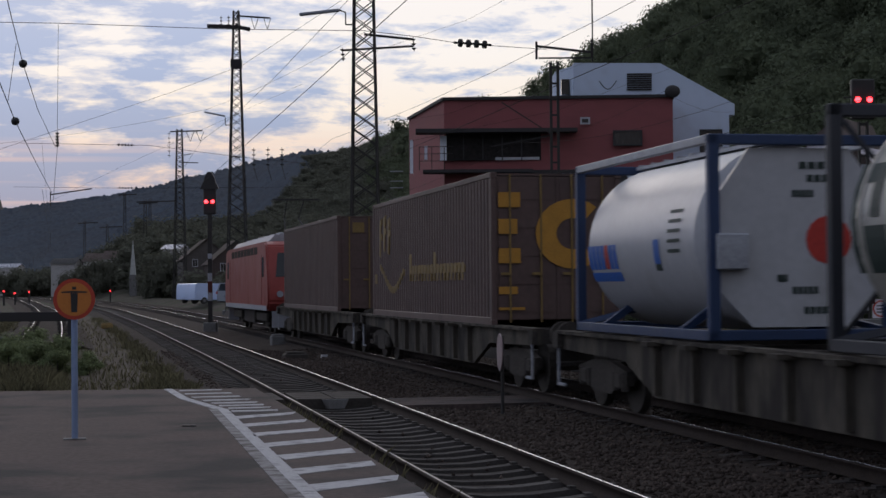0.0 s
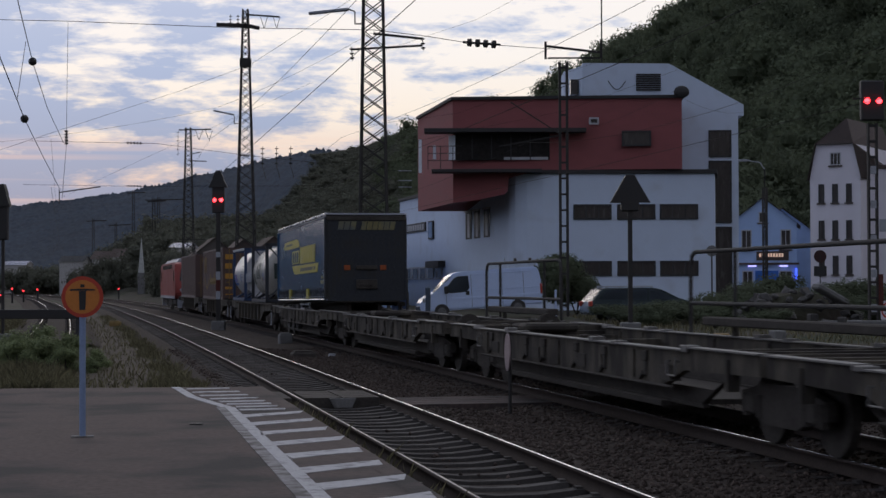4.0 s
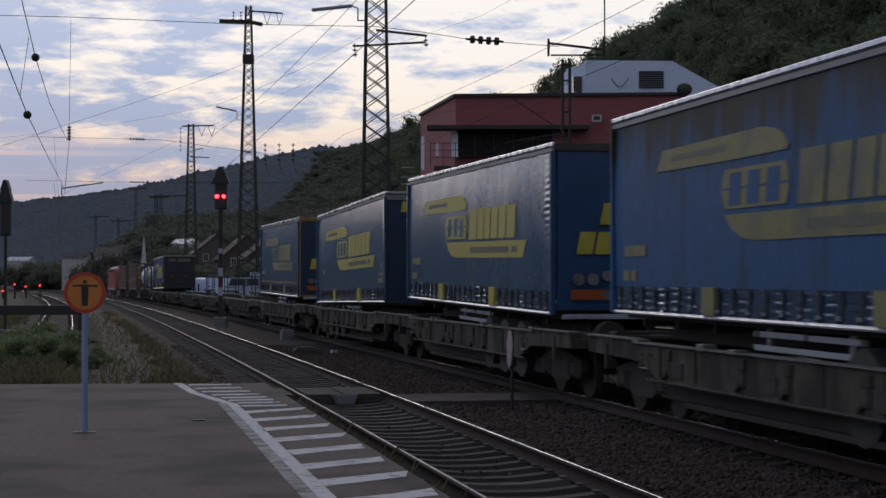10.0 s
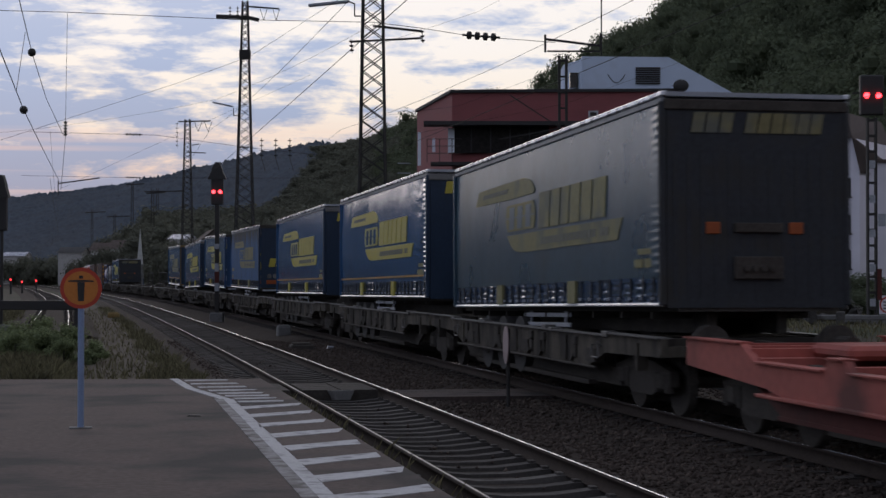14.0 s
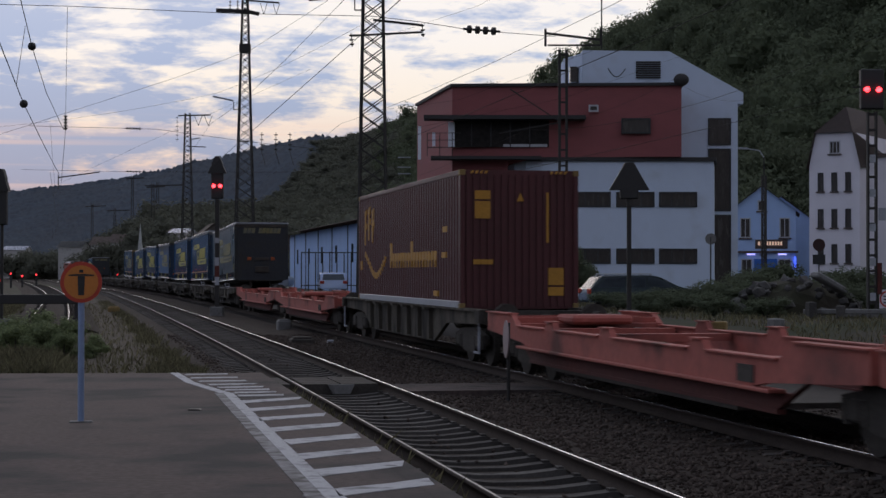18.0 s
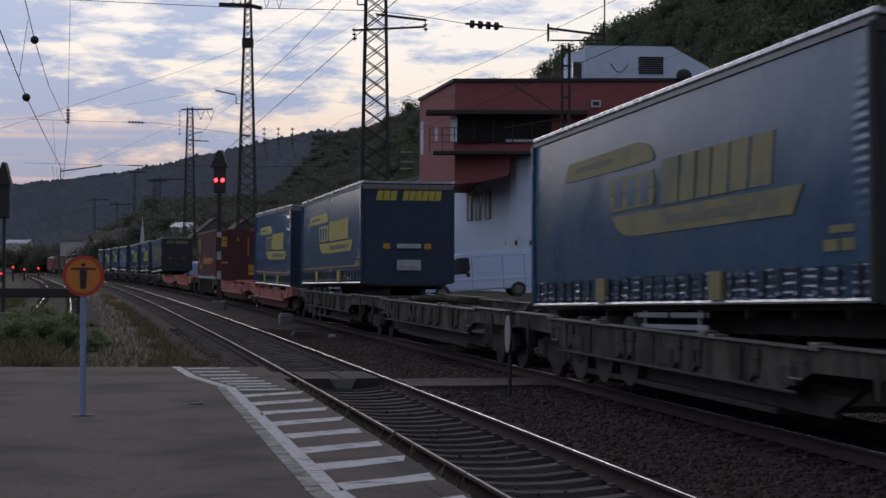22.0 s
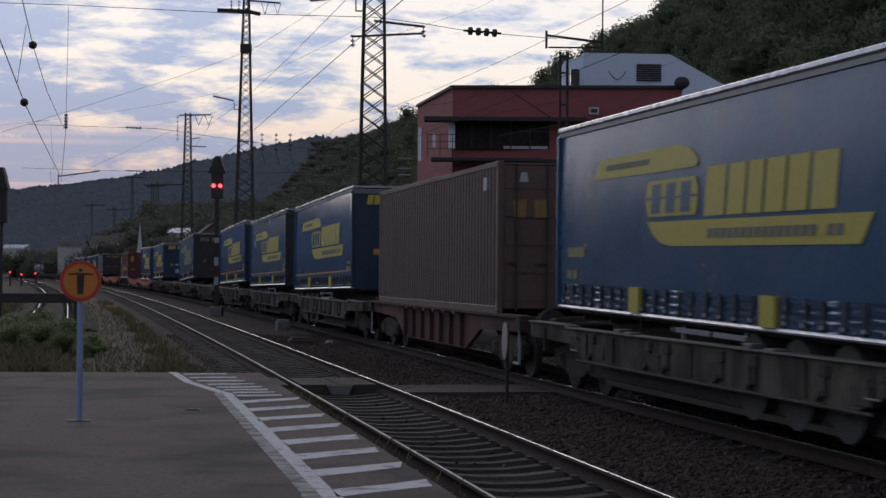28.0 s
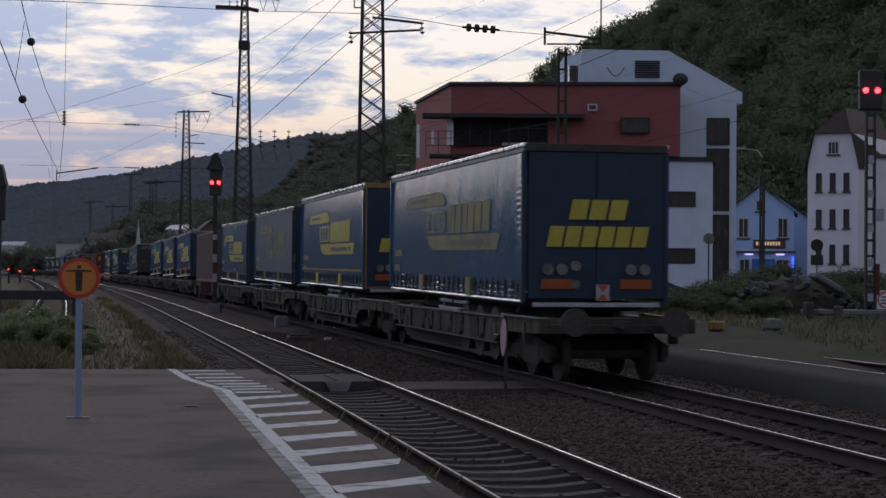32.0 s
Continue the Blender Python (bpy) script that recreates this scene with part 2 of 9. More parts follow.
M_STONE = mat("ballast_stone", (0.061, 0.047, 0.0395), 0.95, spec=0.06, var=0.35, scale=3, fine=20, island=0.5)
M_GROUND = mat("earth", (0.050, 0.042, 0.033), 0.95, spec=0.1, var=0.4, scale=0.25, fine=4, bump=0.5, dirt=(0.030, 0.036, 0.018), dirt_at=0.5)
M_PATH = mat("dry_path", (0.080, 0.066, 0.052), 0.95, spec=0.06, var=0.35, scale=0.5, fine=8, bump=0.4)
M_RAIL = mat("rail_head", (0.72, 0.72, 0.76), 0.2, 1.0, var=0.1, scale=4, fine=30, bump=0.02)
M_RAIL_BLUNT = mat("crowned_rail_head", (0.66, 0.66, 0.70), 0.42, 1.0, var=0.1, scale=4, fine=30, bump=0.02)
M_RAIL_DULL = mat("dull_rail_head", (0.050, 0.042, 0.038), 0.8, 0.0, spec=0.08, var=0.2, scale=4, fine=30, bump=0.02)
# the near track's left rail catches no glint; that is put into this grey
M_RAIL_NO_GLINT = mat("rail_head_no_glint", (0.24, 0.22, 0.21), 0.45, 0.5, var=0.2, scale=4, fine=30, bump=0.02)
M_RUST = mat("rusty_steel", (0.045, 0.035, 0.030), 0.85, spec=0.06, var=0.35, scale=5, fine=40)
M_SLEEPER = mat("concrete_sleeper", (0.088, 0.080, 0.074), 0.9, spec=0.06, var=0.3, scale=3, fine=30, obj=0.25, dirt=(0.035, 0.03, 0.028))
M_STEEL = mat("weathered_mast_steel", (0.036, 0.033, 0.031), 0.8, 0.0, var=0.3, scale=3, fine=30)
M_GALV = mat("galvanised_post", (0.22, 0.28, 0.42), 0.5, 0.3, var=0.15, scale=3, fine=40)
M_WIRE = mat("overhead_wire", (0.014, 0.013, 0.013), 0.7, 0.0, spec=0.1, var=0.1, bump=0)
M_BLACK = mat("black_paint", (0.029, 0.027, 0.027), 0.6, var=0.2)
M_WHITE_WALL = mat("white_render", (0.535, 0.605, 0.725), 0.9, var=0.08, scale=0.6, fine=25, dirt=(0.48, 0.53, 0.62), dirt_at=0.62)
M_RED_WALL = mat("red_cladding", (0.25, 0.078, 0.080), 0.8, var=0.15, scale=0.7, fine=25, stretch=(1, 1, 3))
M_ROOF_EDGE = mat("dark_roof_edge", (0.034, 0.032, 0.033), 0.7)
M_BLUE_WALL = mat("blue_render", (0.36, 0.49, 0.74), 0.9, var=0.1, scale=0.8)
M_HOUSE_WHITE = mat("pale_house_render", (0.66, 0.63, 0.68), 0.9, var=0.1, scale=0.6)
M_TILE_ROOF = mat("brown_tile_roof", (0.085, 0.064, 0.058), 0.9, var=0.3, scale=2, fine=20, stretch=(1, 1, 6))
M_GLASS = glass_mat("dark_glass", (0.012, 0.013, 0.014))
M_PANE = mat("curtained_pane", (0.050, 0.043, 0.040), 0.25, spec=0.3, var=0.4, scale=1.1, fine=6, bump=0, stretch=(3, 1, 0.6))
M_SHADED_GLASS = mat("unlit_cabin_glass", (0.026, 0.023, 0.022), 0.4, spec=0.06, var=0.5, scale=0.9, fine=5, bump=0)
M_FRAME_DK = mat("dark_window_frame", (0.03, 0.03, 0.032), 0.6)
M_FRAME_LT = mat("pale_window_frame", (0.4, 0.4, 0.42), 0.6)
M_LEAF = mat("leaves", (0.100, 0.116, 0.072), 0.9, spec=0.15, var=0.35, scale=0.03, fine=0.35, island=0.14, bump=0)
M_BUSH = mat("bush_leaves", (0.165, 0.195, 0.095), 0.8, spec=0.2, var=0.35, scale=0.5, fine=4, island=0.35, bump=0)
M_SLEEPER_DARK = mat("oily_sleeper", (0.050, 0.044, 0.041), 0.9, spec=0.06, var=0.35, scale=3, fine=30, obj=0.3)
# the far ridge's blue distance haze is put into its leaf colour
M_LEAF_FAR = mat("haze_blue_leaves", (0.031, 0.045, 0.064), 0.95, spec=0.03, var=0.35, scale=0.012, fine=0.12, island=0.05, bump=0)
# some of the distance haze is mixed into this greyish leaf colour
M_LEAF_MID = mat("hazy_broadleaf", (0.119, 0.120, 0.092), 0.95, spec=0.05, var=0.35, scale=0.02, fine=0.2, island=0.2, bump=0)
M_GRASS = mat("grass_blades", (0.118, 0.108, 0.064), 0.85, spec=0.15, var=0.45, scale=0.35, fine=6, island=0.5, bump=0)
M_BARK = mat("bark", (0.03, 0.025, 0.02), 0.95, var=0.3, scale=4, fine=25, bump=0.6)
M_SIGN_ORANGE = mat("sign_orange", (0.50, 0.175, 0.035), 0.55, var=0.12, scale=8)
M_SIGN_RED = mat("sign_red", (0.42, 0.05, 0.028), 0.55, var=0.12, scale=8)
M_RED_FAR = lamp_mat("small_red_lens", (1.0, 0.04, 0.05), 2.5)
M_RED_LAMP = lamp_mat("red_signal_lens", (1.0, 0.03, 0.04), 9.0)
for m in (M_LEAF, M_LEAF_MID, M_BUSH, M_GRASS):
    thin_leaf(m)

# ---- ground, hill and water line ----
AZ = np.array([-3.2, -1.2, -0.45, -0.26, -0.14, -0.098, -0.046, -0.012, 0.037, 0.069, 0.10, 0.127, 0.26, 0.5, 1.2, 3.2])
RISE_AZ = np.array([-3.2, -1.2, -0.45, -0.26, -0.19, -0.157, -0.14, -0.125, -0.10, -0.088, -0.073, -0.058, -0.046, -0.012, 0.0235, 0.037, 0.052, 0.075, 0.10, 0.127, 0.26, 0.5, 1.2, 3.2])
# unseen hills left of the view are raised to darken the curtains' lower reflections
RISE = np.array([0.07, 0.075, 0.066, 0.0415, 0.0503, 0.0569, 0.0615, 0.0639, 0.0705, 0.0727, 0.0758, 0.0746, 0.0745, 0.079, 0.0862, 0.086, 0.088, 0.104, 0.118, 0.132, 0.22, 0.25, 0.18, 0.06])
FOOT = np.array([500, 420, 600, 1100, 800, 560, 380, 300, 240, 215, 200, 195, 190, 185, 300, 900])
CREST = np.array([1200, 1100, 1700, 2600, 1900, 1400, 1000, 700, 520, 470, 440, 425, 430, 430, 600, 1800])


def lie(x, y):
    """Height of the land: flat round the tracks, raised by the buildings, then the wooded hill."""
    x, y = np.asarray(x, float), np.asarray(y, float)
    r, a = np.hypot(x, y), np.arctan2(x, y)
    off = (x - np.interp(y, AY, AX)) * 0.98
    z = -0.42 + 0.88 * np.clip((off - 8.4) / 3, 0, 1) * np.clip((y - 30) / 20, 0, 1)
    f, c = np.interp(a, AZ, FOOT), np.interp(a, AZ, CREST)
    k = np.clip((r - f) / (c - f), 0, 1.25)
    spur = np.clip((a + 0.205) / 0.05, 0, 1) * np.clip(-a / 0.03, 0, 1) * np.clip((r - 285) / 120, 0, 1) * np.clip((900 - r) / 300, 0, 1)
    z = z + 8.5 * spur * spur * (3 - 2 * spur)
    k = np.where(k < 1, k * k * (3 - 2 * k) * 0.35 + 0.65 * k, 1 - (k - 1) ** 2)
    return z + k * np.interp(a, RISE_AZ, RISE) * c


def make_ground():
    az = np.unique(np.r_[np.linspace(-math.pi, -0.4, 40), np.linspace(-0.4, 0.4, 161), np.linspace(0.4, math.pi, 40)])
    rr = np.unique(np.r_[0.0, np.geomspace(2, 60, 50), np.linspace(60, 460, 120), np.geomspace(460, 4000, 50)])
    A, R = np.meshgrid(az, rr, indexing="ij")
    X, Y = R * np.sin(A), R * np.cos(A)
    Z = lie(X, Y)
    v = np.stack([X, Y, Z], -1).reshape(-1, 3)
    n, k = A.shape
    i = (np.arange(n - 1)[:, None] * k + np.arange(k - 1)).ravel()
    f = np.stack([i, i + 1, i + k + 1, i + k], -1)[:, ::-1]
    ob = mesh_np("ground", v, f, M_GROUND, True)
    tagged(ob, "dark earthy ground with weeds along the railway and hill", "ground", kind="structure")


make_ground()


def ribbon(name, material, offs, z, s0, s1, step, label, category, base_off=0.0):
    """A strip along the line, with a cross-section given as offsets and heights."""
    s = np.arange(s0, s1 + step, step)
    x, y, h = track(s)[0], track(s)[1], np.interp(s, SS, HEAD)
    v = np.concatenate([np.stack([x + (o + base_off) * np.cos(h), y - (o + base_off) * np.sin(h), np.full_like(x, zz)], -1) for o, zz in zip(offs, z)])
    n, k = len(offs), len(s)
    i = (np.arange(n - 1)[:, None] * k + np.arange(k - 1)).ravel()
    ob = mesh_np(name, v, np.stack([i, i + 1, i + k + 1, i + k], -1)[:, ::-1], material)
    return tagged(ob, label, category, kind="structure")


# ---- tracks ----
def rail_profile(name, off, s0, s1, parent, step=2.0, head=None):
    """One rail: a rusty foot and web, and the bright worn head."""
    s = np.arange(s0, s1 + step, step)
    x, y, h = track(s, off)
    def sweep(nm, prof, material):
        v = np.concatenate([np.stack([x + o * np.cos(h), y - o * np.sin(h), np.full_like(x, zz)], -1) for o, zz in prof])
        n, k = len(prof), len(s)
        i = (np.arange(n)[:, None] * k + np.arange(k - 1)).ravel()
        j = (((np.arange(n) + 1) % n)[:, None] * k + np.arange(k - 1)).ravel()
        ob = mesh_np(nm, v, np.stack([i, i + 1, j + 1, j], -1), material)
        ob.parent = parent
        return ob
    body = sweep(name, [(-0.065, -0.165), (-0.065, -0.15), (-0.012, -0.13), (-0.012, -0.04), (-0.036, -0.032), (-0.036, -0.006), (0.036, -0.006), (0.036, -0.032), (0.012, -0.04), (0.012, -0.13), (0.065, -0.15), (0.065, -0.165)], M_RUST)
    sweep("rail_head", [(-0.033, -0.006), (-0.027, 0.0), (0.027, 0.0), (0.033, -0.006)], M_RAIL_DULL)
    sweep("running_band", [(-0.013, -0.002), (-0.011, 0.002), (0.009, 0.002), (0.011, -0.002)], head or M_RAIL)
    return body


def sleeper_mesh():
    bm = bm_new()
    prism(bm, [(-1.3, -0.36), (1.3, -0.36), (1.3, -0.19), (1.1, -0.158), (0.85, -0.15), (0.62, -0.15), (0.45, -0.168), (0.22, -0.190), (-0.22, -0.190), (-0.45, -0.168), (-0.62, -0.15), (-0.85, -0.15), (-1.1, -0.158), (-1.3, -0.19)], 0.20, Matrix.Translation((0, -0.10, 0)))
    for sx in (-0.75, 0.75):
        for d in (-0.11, 0.11):
            bx(bm, sx + d - 0.035, sx + d + 0.035, -0.06, 0.06, -0.165, -0.125)
    me = finish(bm, "sleeper")
    me.materials.append(M_SLEEPER)
    return me


SLEEPER = sleeper_mesh()
SLEEPER_DARK = SLEEPER.copy()
SLEEPER_DARK.materials[0] = M_SLEEPER_DARK


def make_track(name, off, s0, s1, near, label):
    root = thing(name, label, "railway track", kind="structure")
    for d in (-0.7535, 0.7535):
        rail_profile("rail", off + d, s0, s1, root, head=M_RAIL_NO_GLINT if off == 0 and d < 0 else M_RAIL_BLUNT if off == GAP and d > 0 else None)
    for s in np.arange(near[0], near[1], 0.62):
        shared("sleeper", SLEEPER if off == 0 else SLEEPER_DARK, root, on_track(s + random.uniform(-0.02, 0.02), off, 0 if off == 0 else -0.034))
    # the sleepers further off, joined
    v0 = np.array([(-1.3, -0.1, -0.17), (1.3, -0.1, -0.17), (1.3, 0.1, -0.17), (-1.3, 0.1, -0.17), (-1.3, -0.1, -0.3), (1.3, -0.1, -0.3), (1.3, 0.1, -0.3), (-1.3, 0.1, -0.3)])
    f0 = np.array([(0, 1, 2, 3), (4, 5, 1, 0), (5, 6, 2, 1), (6, 7, 3, 2), (7, 4, 0, 3)])
    vs, fs = [], []
    for i, s in enumerate(np.arange(near[1], min(s1, near[1] + 260), 0.62)):
        vs.append(v0 @ np.array(on_track(s, off).to_3x3()).T + np.array(on_track(s, off).translation))
        fs.append(f0 + 8 * i)
    ob = mesh_np("far_sleepers", np.concatenate(vs), np.concatenate(fs), M_SLEEPER if off == 0 else M_SLEEPER_DARK)
    ob.parent = root
    tagged(ob, kind="stuff")
    return root


make_track("near_track", 0.0, -40, 420, (-20, 140), "curving track of shiny rails on concrete sleepers")
make_track("freight_track", GAP, -60, 700, (0, 60), "track under the freight train, with worn rails")
make_track("far_side_track", GAP + 6.7, -60, 500, (20, 30), "track beyond the freight train, its rails dull")
make_track("left_track", -5.58, 62, 420, (62, 110), "track of bright rails beyond the grassy strip")

ribbon("ballast_bed", M_BALLAST, (-2.1, -1.55, -0.7, -0.55, 0.55, 0.7, 1.5, 2.4, 3.0, GAP + 1.6, GAP + 2.0, GAP + 4.6, GAP + 8.5, GAP + 9.5), (-0.45, -0.2, -0.21, -0.226, -0.226, -0.21, -0.2, -0.26, -0.2, -0.2, -0.3, -0.21, -0.21, -0.45), -60, 700, 2.0, "dark brown stone ballast between the tracks", "ballast")
ribbon("ballast_bed_left", M_BALLAST, (-8.6, -7.4, -4.3, -3.4), (-0.45, -0.2, -0.2, -0.45), 60, 420, 2.0, "dark stone ballast under the branch track", "ballast")


def make_stones():
    """Loose stones lying on the ballast where it is near."""
    rng = np.random.default_rng(3)
    n = 32000
    s = 2 + 50 * rng.random(n) ** 1.5
    off = rng.uniform(-1.6, GAP + 3.2, n)
    off = np.where((np.abs(off) < 0.8) & (rng.random(n) < 0.94), off + 2.2, off)
    x, y, h = track(s, off)
    size = rng.uniform(0.014, 0.04, n)
    oc = np.array([(1, 0, 0), (0, 1, 0), (-1, 0, 0), (0, -1, 0), (0.2, 0.1, 0.8), (-0.1, 0.2, -0.7)])
    of = np.array([(0, 1, 4), (1, 2, 4), (2, 3, 4), (3, 0, 4), (1, 0, 5), (2, 1, 5), (3, 2, 5), (0, 3, 5)])
    v = oc[None] * (1 + 0.5 * rng.standard_normal((n, 6, 1)).clip(-1, 1)) * size[:, None, None]
    a = rng.uniform(0, 6.28, n)
    c, sn = np.cos(a)[:, None], np.sin(a)[:, None]
    v = np.stack([v[..., 0] * c - v[..., 1] * sn, v[..., 0] * sn + v[..., 1] * c, v[..., 2]], -1)
    base = np.interp(off, (-2.1, -1.55, 1.5, 2.4, 3.0, GAP + 1.6, GAP + 2.0, GAP + 4.6), (-0.45, -0.2, -0.2, -0.26, -0.2, -0.2, -0.3, -0.21))
    v += np.stack([x, y, base + 0.005], -1)[:, None]
    f = (of[None] + 6 * np.arange(n)[:, None, None]).reshape(-1, 3)
    tagged(mesh_np("ballast_stones", v.reshape(-1, 3), f, M_STONE), "loose broken ballast stones", "stones", kind="stuff")


make_stones()

M_DARK_ASPHALT = mat("sooty_asphalt", (0.034, 0.032, 0.032), 0.9, spec=0.1, var=0.35, scale=0.8, fine=20, bump=0.3)
ribbon("middle_platform", M_DARK_ASPHALT, (GAP + 3.1, GAP + 3.3, GAP + 5.0, GAP + 5.0), (-0.3, 0.10, 0.10, -0.4), -60, 130, 2.0, "narrow low asphalt platform between two tracks", "platform")
ribbon("trodden_path", M_PATH, (-5.4, -4.8, -2.4, -2.1), (-0.46, -0.395, -0.395, -0.46), 20, 160, 1.0, "trodden dry path beyond the platform end", "path")

# ---- platform ----
PZ = 0.38


def make_platform():
    root = thing("platform", "low asphalt platform end with worn white edge markings", "platform", kind="structure")
    far = 26.4
    def edge(y):
        return float(np.interp(y, AY, AX)) - 1.72
    ys = np.linspace(-12, far, 40)
    pts = [(edge(y), y) for y in ys] + [(-9.5, far - 0.5), (-9.5, -12)]
    bm = bm_new()
    column(bm, pts, -0.6, PZ)
    part("platform_surface", bm, M_ASPHALT, root)
    bm = bm_new()
    for a, b in zip(pts[:39], pts[1:40]):
        d = 0.004
        vs = [bm.verts.new(p) for p in ((a[0] - 0.16, a[1], PZ + d), (a[0] + 0.03, a[1], PZ + d), (b[0] + 0.03, b[1], PZ + d), (b[0] - 0.16, b[1], PZ + d))]
        bm.faces.new(vs)
        vs2 = [bm.verts.new(p) for p in ((a[0] + 0.03, a[1], PZ + d), (a[0] + 0.03, a[1], -0.2), (b[0] + 0.03, b[1], -0.2), (b[0] + 0.03, b[1], PZ + d))]
        bm.faces.new(vs2)
    part("platform_edge_stone", bm, M_ASPHALT, root)
    # the long white line, bending to the far corner
    z = PZ + 0.006
    def strip(name, poly):
        bm = bm_new()
        column(bm, poly, PZ - 0.01, z)
        return part(name, bm, M_LINE, root)
    L = [(4.4, -11.0), (1.55, 2.0), (-0.80, 11.9), (-2.72, 21.9), (-3.46, 24.0), (-4.03, 26.3)]
    for (x0, y0), (x1, y1), w in zip(L, L[1:], (0.23, 0.23, 0.2, 0.14, 0.13)):
        q = 0.12 if y0 < 21 else 0.5
        strip("white_line", [(x0 - w * q, y0), (x0 + w / 2, y0), (x1 + w * 0.48, y1), (x1 - w * q, y1)])
        if y0 < 21:
            faded = strip("faded_line", [(x0 - w * 0.72, y0), (x0 - w * 0.125, y0), (x1 - w * 0.125, y1), (x1 - w * 0.68, y1)])
            faded.data.materials[0] = M_LINE_OLD
    # cross bars between the line and the edge
    spots = [3.5 + 1.2 * i for i in range(-11, 15)] + [21.35, 21.85, 22.35, 22.85, 23.4, 24.1, 24.9, 25.7]
    for y in spots:
        xl = float(np.interp(y, [p[1] for p in L], [p[0] for p in L])) + (0.1 if y > 21 else 0.10)
        far_bars = y > 21
        xr = edge(y + 0.4) - (0.12 + 0.08 * (y - 21.4) if far_bars else 0.07)
        w = 0.22 if far_bars else 0.42
        k = (0.3 if far_bars else 0.85) * (xr - xl)
        j = random.uniform(-0.04, 0.04)
        e = [random.uniform(-0.035, 0.035) for _ in range(6)]
        xm = (xl + xr) / 2
        dip = 0.0 if far_bars else 0.2 * (xr - xl)
        strip("white_bar", [(xl + 0.02 + e[0], y + j - dip), (xm, y + k / 2 + j - dip * 0.3 + e[1]), (xr + e[2], y + k + j + e[3]), (xr - 0.02 + e[4], y + k + w + j), (xm, y + k / 2 + w + j - dip * 0.3 + e[5]), (xl - w * 0.2 + 0.02, y + w + j - dip)])
    return root


make_platform()


def make_crossing():
    root = thing("foot_crossing", "dark rubber and board foot crossing over the near track", "crossing", kind="structure")
    for k, (o0, o1) in enumerate(((-1.7, -0.86), (-0.64, -0.02), (0.02, 0.64), (0.86, 4.2))):
        bm = bm_new()
        for s in np.arange(22.4, 24.2, 0.5):
            a, b = on_track(s), on_track(s + 0.47)
            pts = [a @ Vector((o0, 0, 0)), a @ Vector((o1, 0, 0)), b @ Vector((o1, 0, 0)), b @ Vector((o0, 0, 0))]
            column(bm, [(p.x, p.y) for p in pts], -0.28, -0.012 if k < 3 else -0.15)
        part("crossing_board", bm, M_CHASSIS if k < 3 else M_ASPHALT, root)
    bm = bm_new()
    m = on_track(22.3)
    prism(bm, [(-0.15, -0.18), (0.15, -0.18), (0.225, -0.02), (-0.225, -0.02)], 0.09, m @ Matrix.Translation((0.0, 0, 0)))
    part("ramp_plate", bm, M_KERB, root, "grey metal ramp plate between the rails")


# ---- control tower and its wings ----
def wall_block(name, pts, z0, z1, material, parent, label=""):
    bm = bm_new()
    column(bm, pts, z0, z1)
    return part(name, bm, material, parent, label)


def window(parent, x0, x1, z0, z1, y, frame_mat=None, deep=0.1, mull=1, name="window"):
    """A window in a wall that faces the camera at y: a frame proud of it, a recessed dark pane."""
    t = 0.09
    w = bm_new()
    ring = [[[w.verts.new((x, yy, z)) for x, z in ((x0 + e, z0 + e), (x1 - e, z0 + e), (x1 - e, z1 - e), (x0 + e, z1 - e))] for yy in (y - 0.06, y + deep)] for e in (0, t)]
    for k in range(4):
        n = (k + 1) % 4
        (of, ob), (nf, nb) = ring
        for quad in ((of[k], of[n], nf[n], nf[k]), (of[k], of[n], ob[n], ob[k]), (nf[k], nf[n], nb[n], nb[k]), (ob[k], ob[n], nb[n], nb[k])):
            w.faces.new(quad)
    fr = part(name, w, frame_mat or M_FRAME_DK, parent)
    for i in range(1, mull):
        xm = x0 + (x1 - x0) * i / mull
        m = bm_new()
        bx(m, xm - 0.03, xm + 0.03, y - 0.04, y + deep, z0 + t, z1 - t)
        part("mullion", m, frame_mat or M_FRAME_DK, fr)
    g = bm_new()
    bx(g, x0 + t, x1 - t, y - 0.02, y + 0.02, z0 + t, z1 - t)
    part("pane", g, M_PANE, fr)
    return fr


